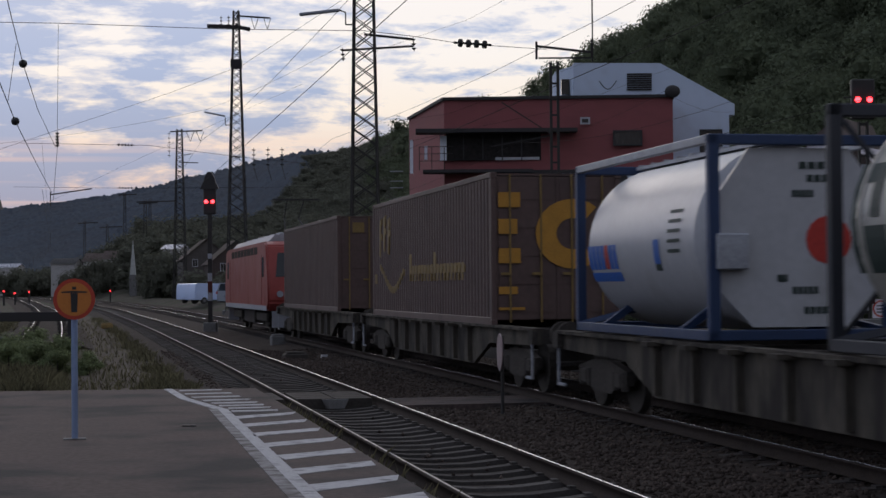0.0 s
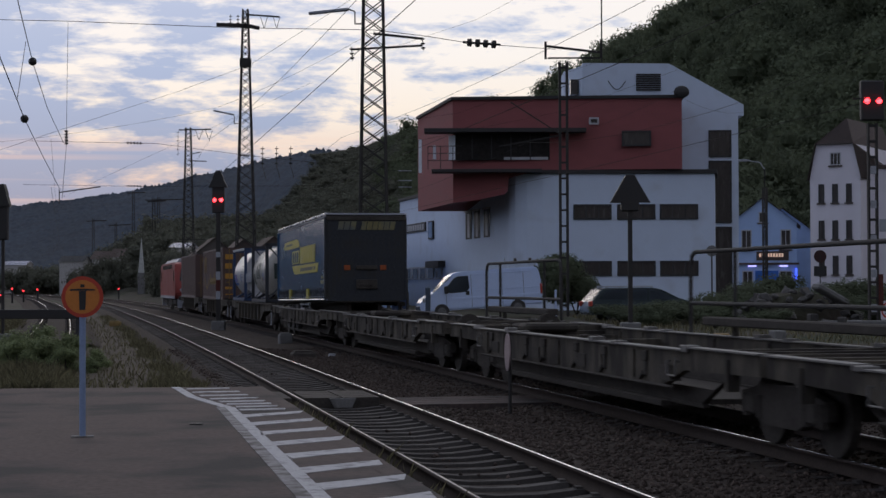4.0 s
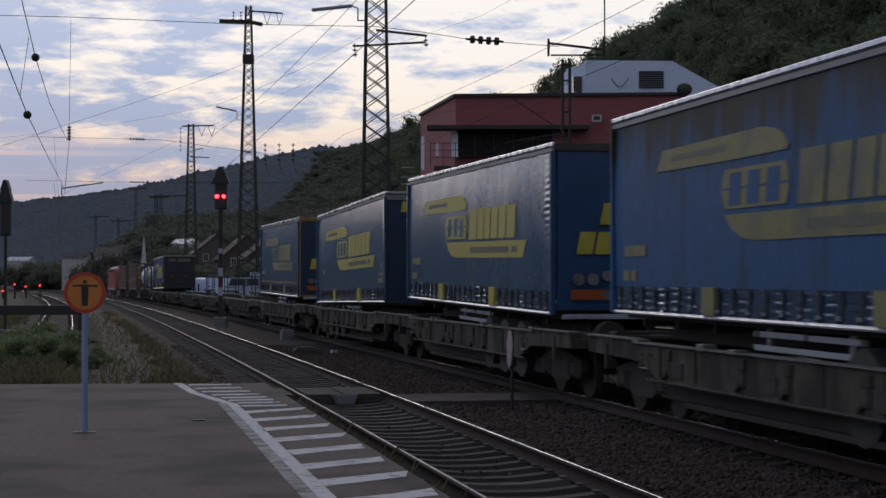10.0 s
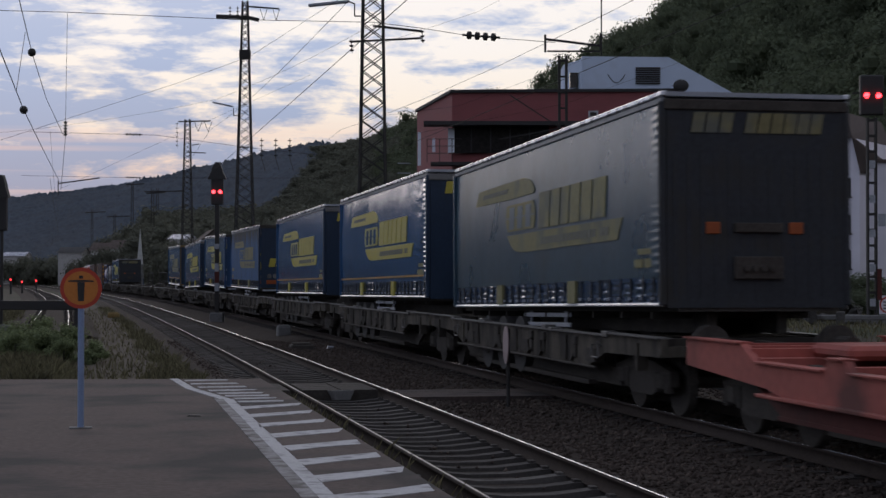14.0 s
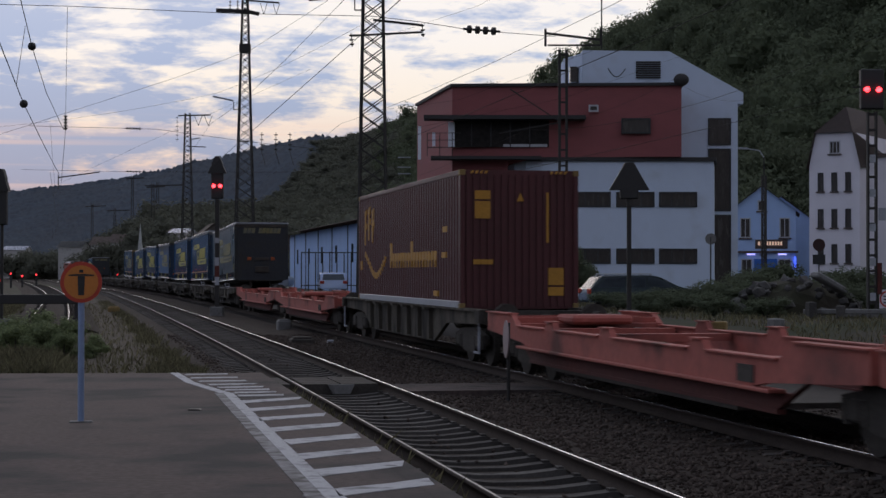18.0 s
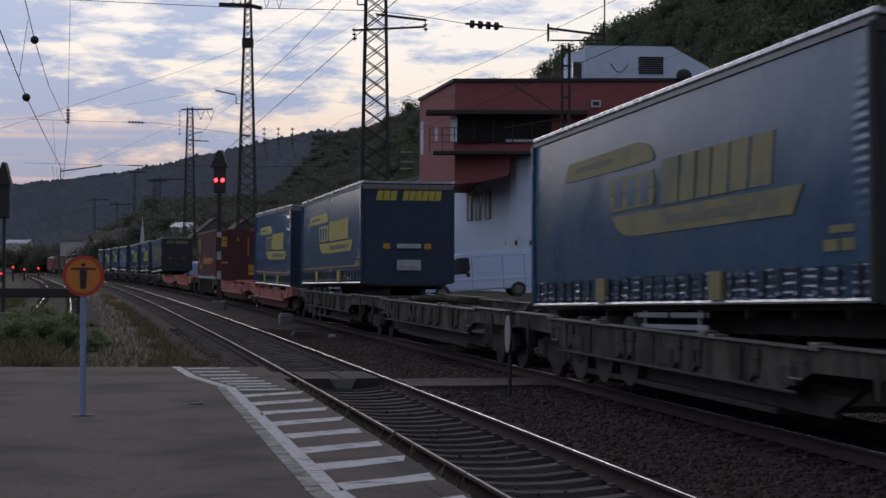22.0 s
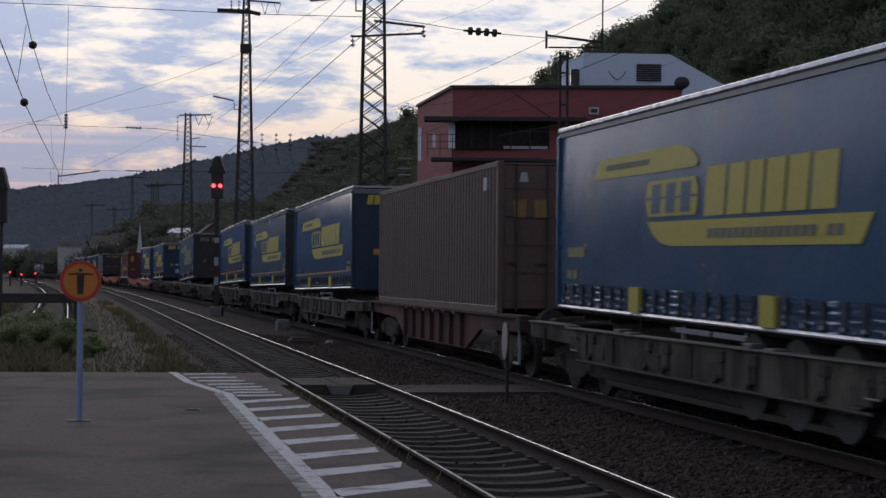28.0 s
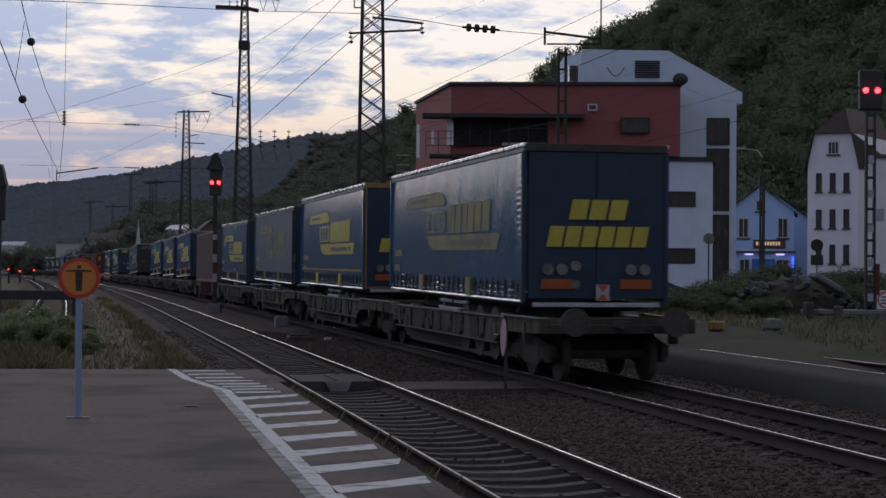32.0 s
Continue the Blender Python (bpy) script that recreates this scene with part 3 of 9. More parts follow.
def make_tower():
    root = thing("control_tower", "white and dark red railway control building with overhanging cabin", "building")
    g = 0.4
    # low white wing, its long side running with the tracks
    low = [(5.5, 100), (15.23, 100), (17.2, 112), (16, 135), (-3.48, 133), (3.5, 102.5), (3.62, 101.3), (3.95, 100.6), (4.6, 100.15)]
    wall_block("low_wing_wall", low, g, 8.2, M_WHITE_WALL, root)
    wall_block("low_wing_roof", [(x + (0.12 if x > 8 else -0.12), y - 0.15) for x, y in low], 8.2, 8.42, M_ROOF_EDGE, root)
    for x0 in (7.22, 9.7, 12.12):
        window(root, x0, x0 + 2.17, 5.59, 6.46, 100, mull=3)
        window(root, x0, x0 + 2.17, 2.38, 3.25, 100, mull=3)
    # red upper floors with the projecting cabin
    wall_block("red_upper_wall", [(0.41, 100.4), (13.35, 99.6), (14.2, 112), (-1.77, 112)], 8.43, 12.45, M_RED_WALL, root)
    wall_block("red_roof_edge", [(0.3, 100.25), (13.45, 99.45), (14.3, 112.1), (-1.9, 112.1)], 12.45, 12.62, M_ROOF_EDGE, root)
    # the cabin's base: its underside sweeps up to the corner of the wing
    bm = bm_new()
    foot = [(-1.77, 112, 6.6), (0.41, 100.38, 6.6), (1.9, 100.2, 6.75), (3.3, 100.0, 7.05), (3.5, 99.98, 7.2), (3.58, 99.97, 8.05), (5.4, 99.85, 8.4), (3.2, 112, 6.6)]
    low_ring, top_ring = [bm.verts.new(p) for p in foot], [bm.verts.new((p[0], p[1], 8.43)) for p in foot]
    for i in range(8):
        n = (i + 1) % 8
        bm.faces.new((low_ring[i], low_ring[n], top_ring[n], top_ring[i]))
    for i in range(1, 7):
        bm.faces.new((low_ring[0], low_ring[i + 1], low_ring[i]))
    part("red_cabin_base", bm, M_RED_WALL, root)
    bm = bm_new()
    bx(bm, 0.5, 5.9, 100.05, 100.3, 9.0, 10.55)
    part("cabin_window_band", bm, M_SHADED_GLASS, root, "dark ribbon window of the control cabin")
    bm = bm_new()
    bx(bm, -1.2, 7.9, 98.9, 100.4, 10.5, 10.72)
    part("sun_canopy", bm, M_ROOF_EDGE, root)
    bm = bm_new()
    bx(bm, -0.8, 5.4, 98.9, 100.4, 8.25, 8.42)
    part("cabin_walkway", bm, M_ROOF_EDGE, root)
    window(root, 9.95, 11.6, 9.72, 10.6, 99.55)
    window(root, 8.1, 8.65, 10.95, 11.35, 99.5, M_FRAME_LT)
    # tall white block behind, with a mono-pitch roof
    bm = bm_new()
    prism(bm, [(8.11, 0.4), (17.26, 0.4), (17.26, 11.85), (17.59, 11.85), (17.59, 12.5), (13.21, 14.95), (8.11, 15.0)], 9.0, Matrix.Translation((0, 104, 0)))
    part("tall_block_wall", bm, M_WHITE_WALL, root)
    wall_block("stair_head_wall", [(7.2, 107), (8.1, 104.05), (8.1, 112), (7.2, 112)], 8.0, 14.85, M_WHITE_WALL, root)
    for z0, z1 in ((9.4, 11.0), (5.5, 9.2), (1.0, 5.3)):
        window(root, 15.5, 16.85, z0, z1, 104, mull=1)
    bm = bm_new()
    for i in range(8):
        bx(bm, 11.25, 12.7, 103.9, 104.05, 13.35 + i * 0.13, 13.43 + i * 0.13)
    part("roof_louvre", bm, M_ROOF_EDGE, root)
    return root


make_tower()


# ---- the freight train ----
LOADS = []          # (thing, middle on the train in metres, length, lift of its near end)


def ride(ob, far, near, lift=0.0):
    LOADS.append((ob, (far + near) / 2, abs(far - near), lift))
    return ob


M_BLUE_NEW = mat("blue_tarpaulin", (0.033, 0.095, 0.205), 0.15, spec=0.42, var=0.22, scale=0.9, fine=12, bump=0.04)
M_BLUE_MID = mat("dusty_blue_tarpaulin", (0.036, 0.088, 0.163), 0.24, spec=0.34, var=0.25, scale=0.7, fine=10, bump=0.06, dirt=(0.045, 0.074, 0.115), dirt_at=0.6)
M_BLUE_OLD = mat("faded_blue_tarpaulin", (0.042, 0.094, 0.166), 0.23, spec=0.27, var=0.28, scale=0.6, fine=8, bump=0.08, dirt=(0.055, 0.078, 0.105), dirt_at=0.6)
M_GREY_TARP = mat("greyed_tarpaulin", (0.078, 0.108, 0.150), 0.6, spec=0.18, var=0.25, scale=0.6, fine=8, dirt=(0.088, 0.098, 0.10), dirt_at=0.57)
M_MILDEW = mat("mildewed_tarpaulin", (0.033, 0.095, 0.215), 0.62, spec=0.14, var=0.3, scale=0.8, fine=9, dirt=(0.034, 0.062, 0.10), dirt_at=0.6, stretch=(1, 2.2, 0.45))


def run_down(m, stain, z0, z1):
    """Dark mildew that has run down from the top edge of a curtain in streaks of uneven length."""
    n, l = m.node_tree.nodes, m.node_tree.links
    b = n["Principled BSDF"]
    t, mp, sp_ = n.new("ShaderNodeTexCoord"), n.new("ShaderNodeMapping"), n.new("ShaderNodeSeparateXYZ")
    mp.inputs["Scale"].default_value = (1.0, 2.6, 0.22)
    l.new(t.outputs["Object"], mp.inputs[0])
    l.new(t.outputs["Object"], sp_.inputs[0])
    a = n.new("ShaderNodeTexNoise")
    a.inputs["Scale"].default_value, a.inputs["Detail"].default_value = 1.2, 4
    l.new(mp.outputs[0], a.inputs["Vector"])
    fall = n.new("ShaderNodeMapRange")
    fall.inputs["From Min"].default_value, fall.inputs["From Max"].default_value = z0, z1
    fall.inputs["To Min"].default_value, fall.inputs["To Max"].default_value = -0.42, 0.28
    l.new(sp_.outputs["Z"], fall.inputs["Value"])
    add = n.new("ShaderNodeMath")
    l.new(a.outputs["Fac"], add.inputs[0])
    l.new(fall.outputs[0], add.inputs[1])
    edge = n.new("ShaderNodeMapRange")
    edge.inputs["From Min"].default_value, edge.inputs["From Max"].default_value = 0.42, 0.72
    l.new(add.outputs[0], edge.inputs["Value"])
    mx = n.new("ShaderNodeMix")
    mx.data_type = "RGBA"
    mx.inputs["B"].default_value = (*stain, 1)
    l.new(edge.outputs[0], mx.inputs["Factor"])
    l.new(b.inputs["Base Color"].links[0].from_socket, mx.inputs["A"])
    l.new(mx.outputs["Result"], b.inputs["Base Color"])


run_down(M_MILDEW, (0.030, 0.032, 0.030), 2.6, 4.1)
M_BLUE_DULL = mat("sooty_blue_tarpaulin", (0.030, 0.066, 0.098), 0.30, spec=0.34, var=0.28, scale=0.6, fine=8, bump=0.08, dirt=(0.045, 0.060, 0.070), dirt_at=0.58)
M_BLUE_DOOR = mat("clear_blue_door", (0.016, 0.050, 0.120), 0.45, var=0.2, scale=1.5, fine=14)
M_DARK_FACE = mat("grimy_front_wall", (0.026, 0.029, 0.035), 0.7, var=0.4, scale=1.5, fine=14, dirt=(0.03, 0.029, 0.027), dirt_at=0.55)
M_BLUE_FACE = mat("blue_painted_door", (0.013, 0.028, 0.056), 0.5, var=0.2, scale=1.5, fine=14)
M_TOP_RAIL = mat("aluminium_rail", (0.55, 0.55, 0.6), 0.27, 0.6, var=0.1, scale=3, fine=8, bump=0.03)
M_RUNNER = mat("dull_grey_runner_cover", (0.16, 0.165, 0.18), 0.5, var=0.3, scale=2, fine=10)
M_ROOF_TARP = mat("pale_roof_sheet", (0.3, 0.31, 0.34), 0.7, var=0.2)
M_YELLOW = mat("yellow_print", (0.40, 0.335, 0.05), 0.5, var=0.15, scale=2, fine=15)
M_YELLOW_OLD = mat("faded_yellow_print", (0.20, 0.18, 0.075), 0.6, var=0.25, scale=1.2, fine=9, dirt=(0.13, 0.13, 0.09), dirt_at=0.58)
M_YELLOW_FAINT = mat("worn_yellow_print", (0.19, 0.165, 0.075), 0.65, var=0.25, scale=1.2, fine=9, dirt=(0.09, 0.1, 0.1), dirt_at=0.52)
M_PRINT_GREY = mat("worn_blue_print", (0.13, 0.13, 0.10), 0.6, var=0.3, scale=3, fine=12)
M_STRAP = mat("dark_strap", (0.026, 0.028, 0.034), 0.7)
M_BUCKLE = mat("steel_buckle", (0.45, 0.46, 0.5), 0.35, 0.7, var=0.3)
M_ORANGE = mat("orange_board", (0.27, 0.062, 0.014), 0.5, var=0.2, scale=6)
M_CHASSIS = mat("grimy_chassis", (0.058, 0.051, 0.045), 0.85, spec=0.1, var=0.4, scale=2, fine=20)
M_TYRE = mat("rubber_tyre", (0.050, 0.047, 0.045), 0.9)
# the top flange's highlight is put into this paler steel colour
M_FLANGE = mat("lit_edge_steel", (0.13, 0.122, 0.115), 0.6, 0.2, var=0.4, scale=2, fine=15)
M_WAGON = mat("grimy_grey_wagon", (0.110, 0.095, 0.075), 0.85, spec=0.12, var=0.55, scale=1.5, fine=11, bump=0.35, dirt=(0.040, 0.035, 0.031), dirt_at=0.46, stretch=(1, 1.3, 0.4))
M_WAGON_BROWN = mat("brown_wagon_paint", (0.085, 0.038, 0.03), 0.85, var=0.35, scale=0.9, fine=9, dirt=(0.03, 0.022, 0.02), dirt_at=0.52)
M_WAGON_RED = mat("coral_red_wagon_paint", (0.34, 0.085, 0.065), 0.7, var=0.25, scale=0.8, fine=9, dirt=(0.12, 0.04, 0.033), dirt_at=0.58)
# a darker red than the beams, for the lower sills
M_WAGON_RED_LOW = mat("dark_red_sill", (0.085, 0.022, 0.018), 0.8, var=0.3, scale=0.9, fine=9)
M_BROWN = mat("brown_container_paint", (0.100, 0.063, 0.055), 0.6, var=0.2, scale=0.8, fine=10, dirt=(0.072, 0.048, 0.043), dirt_at=0.6)
M_MAROON = mat("maroon_container_paint", (0.075, 0.02, 0.022), 0.5, var=0.18, scale=0.8, fine=10)
M_AMBER = mat("amber_lettering", (0.42, 0.205, 0.03), 0.6, var=0.2, scale=4)
M_AMBER_OLD = mat("worn_amber_lettering", (0.20, 0.13, 0.045), 0.7, var=0.3, scale=4)
M_TANK = mat("white_tank_shell", (0.42, 0.42, 0.435), 0.35, var=0.1, scale=0.8, fine=8, bump=0.06, dirt=(0.30, 0.29, 0.28), dirt_at=0.64)
M_TANK_CREAM = mat("cream_tank_shell", (0.36, 0.34, 0.30), 0.3, var=0.1, scale=0.8, fine=8, bump=0.06, dirt=(0.26, 0.24, 0.22), dirt_at=0.64)
M_TANK_BLUE = mat("blue_tank_frame", (0.022, 0.042, 0.10), 0.55, var=0.2)
M_TANK_GREY = mat("grey_tank_frame", (0.03, 0.032, 0.04), 0.6, var=0.2)
M_LETTER_DK = mat("dark_green_lettering", (0.02, 0.035, 0.03), 0.6)
M_LOGO_RED = mat("red_mark", (0.45, 0.04, 0.03), 0.5)
M_LOGO_BLUE = mat("blue_mark", (0.03, 0.12, 0.42), 0.5)
M_LOCO_RED = mat("traffic_red_paint", (0.27, 0.045, 0.037), 0.4, var=0.15, scale=1.0, fine=10, dirt=(0.22, 0.03, 0.022), dirt_at=0.62)
M_LOCO_GREY = mat("loco_roof_grey", (0.30, 0.30, 0.32), 0.6, var=0.2)
M_PALE_PLATE = mat("pale_metal_plate", (0.32, 0.33, 0.36), 0.5, 0.2, var=0.3, scale=4)
M_SKIRT = mat("glossy_curtain_hem", (0.028, 0.052, 0.098), 0.14, spec=0.8, var=0.3, scale=1.5, fine=12, bump=0.05, coat=0.3)
TL, TW = 13.62, 1.295


def bow(z, z0, z1):
    """How far a curtain hung from z1 to z0 bellies out."""
    return 0.019 * np.sin(np.clip((z - z0) / (z1 - z0), 0, 1) * math.pi)


def side_sheet(y0, y1, z0, z1, x, wave, seed, ny=69, nz=15, folds=0.0):
    """A hanging curtain in the plane x that bellies out, with soft vertical waves and, near its end, tight folds."""
    rng = np.random.default_rng(seed)
    ys, zs = np.linspace(y0, y1, ny), np.linspace(z0, z1, nz)
    Y, Z = np.meshgrid(ys, zs, indexing="ij")
    k = sum(rng.uniform(0.3, 1) * np.sin(Y * f + rng.uniform(0, 6)) for f in (1.1, 2.3, 4.6, 9.5)) / 2.5
    lump = sum(rng.uniform(0.4, 1) * np.sin(Y * a + Z * b + rng.uniform(0, 6)) for a, b in ((1.7, 2.2), (2.9, -3.1), (4.1, 4.7))) / 2.2
    X = x + wave * (k + 0.7 * lump) * np.sin(np.clip((Z - z0) / (z1 - z0), 0, 1) * math.pi) ** 0.6 - bow(Z, z0, z1)
    if folds:
        near = np.clip(1 - (Y - y0) / 2.6, 0, 1) ** 1.4
        for f, g, a in ((4.1, 11.0, 0.15), (8.3, 21.0, 0.10), (13.7, 33.0, 0.07)):
            u = np.sin(Z * g + f * Y + 1.7 * np.sin(Y * 2.1 + Z * 1.3)) * np.sin(Y * f * 0.7 - Z * g * 0.35 + rng.uniform(0, 6))
            X -= a * folds * near * (1 - np.abs(u)) ** 2
        X += 0.22 * folds * near * np.sin(Z * 13 + Y * 2.2 + 1.2 * np.sin(Y * 3)) + 0.16 * folds * near * np.sin(Z * 27 - Y * 3.1)
    bm = bm_new()
    vs = [[bm.verts.new((X[i, j], Y[i, j], Z[i, j])) for j in range(nz)] for i in range(ny)]
    for i in range(ny - 1):
        for j in range(nz - 1):
            f = bm.faces.new((vs[i][j], vs[i + 1][j], vs[i + 1][j + 1], vs[i][j + 1]))
            f.smooth = True
    return bm


def skirt_sheet(y0, y1, z0, z1, x, seed, bays=22):
    """The hem of the curtain: it puckers between the straps, with sharp creases that lie across."""
    rng = np.random.default_rng(seed + 50)
    ny, nz = bays * 4 + 1, 23
    Y, Z = np.meshgrid(np.linspace(y0, y1, ny), np.linspace(z0, z1, nz), indexing="ij")
    u = (Y - y0) / (y1 - y0) * bays
    amp = rng.uniform(0.25, 1.0, bays + 1)[np.floor(u).astype(int).clip(0, bays)]
    ph = rng.uniform(0, 6.28, bays + 1)[np.floor(u).astype(int).clip(0, bays)]
    k = (Z - z0) / (z1 - z0)
    pucker = np.abs(np.sin(u * math.pi)) * amp
    X = x - 0.0055 * pucker * np.sin(k * 24 + ph) - 0.003 * pucker * np.sin(k * 41 + 2 * ph) - 0.010 * (1 - k) ** 2 * np.sin(u * 2 * math.pi + ph) - 0.006 * np.sin(Y * 2.3)
    Zs = Z + 0.014 * (1 - k) * np.sin(u * 2.2 + ph * 0.3)
    bm = bm_new()
    vs = [[bm.verts.new((X[i, j], Y[i, j], Zs[i, j])) for j in range(nz)] for i in range(ny)]
    for i in range(ny - 1):
        for j in range(nz - 1):
            bm.faces.new((vs[i][j], vs[i + 1][j], vs[i + 1][j + 1], vs[i][j + 1])).smooth = True
    return bm


def decal(bm, pts, x, t=0.003, span=None):
    """A print on the left side, given by distance from the far end and height; it lies on the curtain hung over span."""
    a = [bm.verts.new((x - t - (float(bow(z, *span)) if span else 0.0), TL / 2 - d, z)) for d, z in pts]
    b = [bm.verts.new((x + 0.05, TL / 2 - d, z)) for d, z in pts]
    n = len(pts)
    bm.faces.new(a)
    for i in range(n):
        bm.faces.new((a[i], b[i], b[(i + 1) % n], a[(i + 1) % n]))


def face_decal(bm, pts, y, t=0.004):
    a = [bm.verts.new((x, y - t, z)) for x, z in pts]
    b = [bm.verts.new((x, y + 0.03, z)) for x, z in pts]
    n = len(pts)
    bm.faces.new(a)
    for i in range(n):
        bm.faces.new((a[i], b[i], b[(i + 1) % n], a[(i + 1) % n]))


def wheel_set(parent, y, x, r, w=0.32):
    bm = bm_new()
    rod(bm, (x - w / 2, y, r), (x + w / 2, y, r), r, n=18)
    t = part("tyre", bm, M_TYRE, parent, smooth=40)
    bm = bm_new()
    sx = -1 if x < 0 else 1
    rod(bm, (x + sx * (w / 2 - 0.03), y, r), (x + sx * (w / 2 + 0.015), y, r), r * 0.55, r * 0.45, 14)
    part("rim", bm, M_CHASSIS, t)
    return t


def letters(add, x0, x1, z0, z1, n, slant, gap=0.14):
    """A row of plain slanted blocks where a name is printed."""
    w = (x1 - x0) / n
    for i in range(n):
        a, b = x0 + i * w + w * gap * 0.25, x0 + (i + 1) * w - w * gap * 0.75
        add([(a, z0), (b, z0), (b + slant, z1), (a + slant, z1)])


def build_trailer(tarp, print_mat, face, face_mat, seed, label, zt=4.15, zb=1.2, line=False, folds=0.0, trim=False):
    root = thing("semi_trailer", label, "trailer", group="trailers on the train")
    h = TL / 2
    part("side_curtain", side_sheet(-h + 0.1, h - 0.1, zb + 0.34, zt - 0.13, -TW, 0.004, seed, *((150, 64) if folds else (69, 15)), folds=folds), tarp, root)
    bm = bm_new()
    bx(bm, TW - 0.03, TW, -h + 0.1, h - 0.1, zb, zt - 0.13)
    part("side_curtain", bm, tarp, root)
    bm = bm_new()
    bx(bm, -TW + 0.04, TW - 0.04, -h + 0.03, h - 0.03, zt - 0.06, zt)
    for i in range(1, 11):
        bx(bm, -TW + 0.05, TW - 0.05, -h + i * TL / 11 - 0.03, -h + i * TL / 11 + 0.03, zt, zt + 0.012)
    part("roof", bm, M_ROOF_TARP, root)
    for sx in (-1, 1):
        bm = bm_new()
        bx(bm, sx * TW - 0.035, sx * TW + 0.035, -h, h, zt - 0.062, zt + 0.005, 0.012)
        part("top_rail", bm, M_TOP_RAIL, root, "pale aluminium roof rail")
        bm = bm_new()
        bx(bm, sx * TW - 0.02, sx * TW + 0.015, -h + 0.01, h - 0.01, zt - 0.085, zt - 0.062)
        part("rail_groove", bm, M_STRAP, root)
        bm = bm_new()
        bx(bm, sx * TW - 0.026, sx * TW + 0.028, -h + 0.01, h - 0.01, zt - 0.155, zt - 0.085, 0.006)
        part("runner_cover", bm, M_RUNNER, root, "dull grey curtain runner cover")
    for y in (-h, h - 0.1):
        for sx in (-1, 1):
            bm = bm_new()
            bx(bm, sx * TW - 0.06, sx * TW + 0.03, y, y + 0.1, zb - 0.02, zt - 0.13, 0.015)
            part("corner_post", bm, tarp if y > 0 else face_mat, root)
    # skirt of pockets, straps and buckles along the foot of the curtain
    part("curtain_skirt", skirt_sheet(-h + 0.1, h - 0.1, zb + 0.0, zb + 0.36, -TW - 0.006, seed), M_SKIRT, root, "creased glossy curtain hem")
    bm = bm_new()
    edge = [[bm.verts.new((-TW + dx, y, zb + dz)) for dx, dz in ((0.02, 0.02), (-0.024, 0.02), (-0.046, -0.008), (-0.04, -0.03), (0.02, -0.03))] for y in (-h + 0.06, h - 0.06)]
    for k in range(5):
        bm.faces.new((edge[0][k], edge[0][(k + 1) % 5], edge[1][(k + 1) % 5], edge[1][k]))
    for e in edge:
        bm.faces.new(e)
    part("floor_rail", bm, M_BUCKLE, root, "bright metal floor rail")
    sm = bm_new()
    bx(sm, -0.012, 0.0, -0.022, 0.022, 0.10, 0.37)
    bar(sm, (-0.012, 0.0, 0.12), (-0.012, 0.07, 0.03), 0.035, 0.02)
    bx(sm, -0.022, 0.0, -0.055, -0.02, 0.20, 0.31)
    strap = finish(sm, "strap")
    strap.materials.append(M_STRAP)
    bk = bm_new()
    bx(bk, -0.04, -0.015, -0.03, 0.04, 0.06, 0.10)
    buckle = finish(bk, "buckle")
    buckle.materials.append(M_BUCKLE)
    n = 26
    rng = random.Random(seed)
    for i in range(n):
        m = Matrix.Translation((-TW - 0.012, -h + 0.42 + i * (TL - 0.84) / (n - 1), zb)) @ Matrix.Rotation(rng.uniform(-0.12, 0.12), 4, "X")
        s = shared("strap", strap, root, m)
        shared("buckle", buckle, s)
    for d in (4.2, 9.15):
        bm = bm_new()
        decal(bm, [(d - 0.22, zb + 0.02), (d + 0.22, zb + 0.02), (d + 0.22, zb + 0.37), (d - 0.22, zb + 0.37)], -TW - 0.045, 0.01)
        part("yellow_patch", bm, print_mat, root)
    X = -TW - 0.0115
    span = (zb + 0.34, zt - 0.13)
    q = (zt - zb) / 2.83
    def zz(down):
        return zt - down * q
    def mark(name, shapes, material, parent=root, lift=0.003):
        bm = bm_new()
        for pts in shapes:
            decal(bm, [(d, zz(z)) for d, z in pts], X, lift, span)
        return part(name, bm, material, parent)
    mark("upper_banner", [[(2.1, 0.905), (4.75, 0.92), (6.70, 0.91), (6.76, 0.85), (6.62, 0.74), (6.36, 0.65), (5.95, 0.60), (5.3, 0.605), (2.37, 0.63)]], print_mat)
    tagged(mark("banner_lettering", [[(2.75 + i * 0.19, 0.72), (2.9 + i * 0.19, 0.72), (2.86 + i * 0.19, 0.80), (2.71 + i * 0.19, 0.80)] for i in range(11)], M_PRINT_GREY, lift=0.008), kind="stuff")
    mark("lower_banner", [[(4.74, 1.575), (11.85, 1.59), (11.54, 1.90), (5.75, 1.90), (5.3, 1.86), (4.95, 1.74)]], print_mat)
    tagged(mark("banner_lettering", [[(7.15 + i * 0.225, 1.69), (7.33 + i * 0.225, 1.69), (7.30 + i * 0.225, 1.81), (7.12 + i * 0.225, 1.81)] for i in range(18) if i != 15], M_PRINT_GREY, lift=0.008), kind="stuff")
    disc = [(5.72 + 1.06 * math.cos(2 * math.pi * i / 28), 1.27 + 0.55 * math.sin(2 * math.pi * i / 28)) for i in range(28)]
    gm = mark("globe_mark", [[p for p in disc if 0.96 <= p[1] <= 1.53]], print_mat)
    for i in range(3):
        mark("letter_block", [[(4.95 + i * 0.6, 1.08), (5.33 + i * 0.6, 1.08), (5.27 + i * 0.6, 1.47), (4.89 + i * 0.6, 1.47)]], tarp, gm, 0.007)
    mark("globe_line", [[(4.72, 1.255), (6.74, 1.255), (6.74, 1.28), (4.72, 1.28)]], tarp, gm, 0.009)
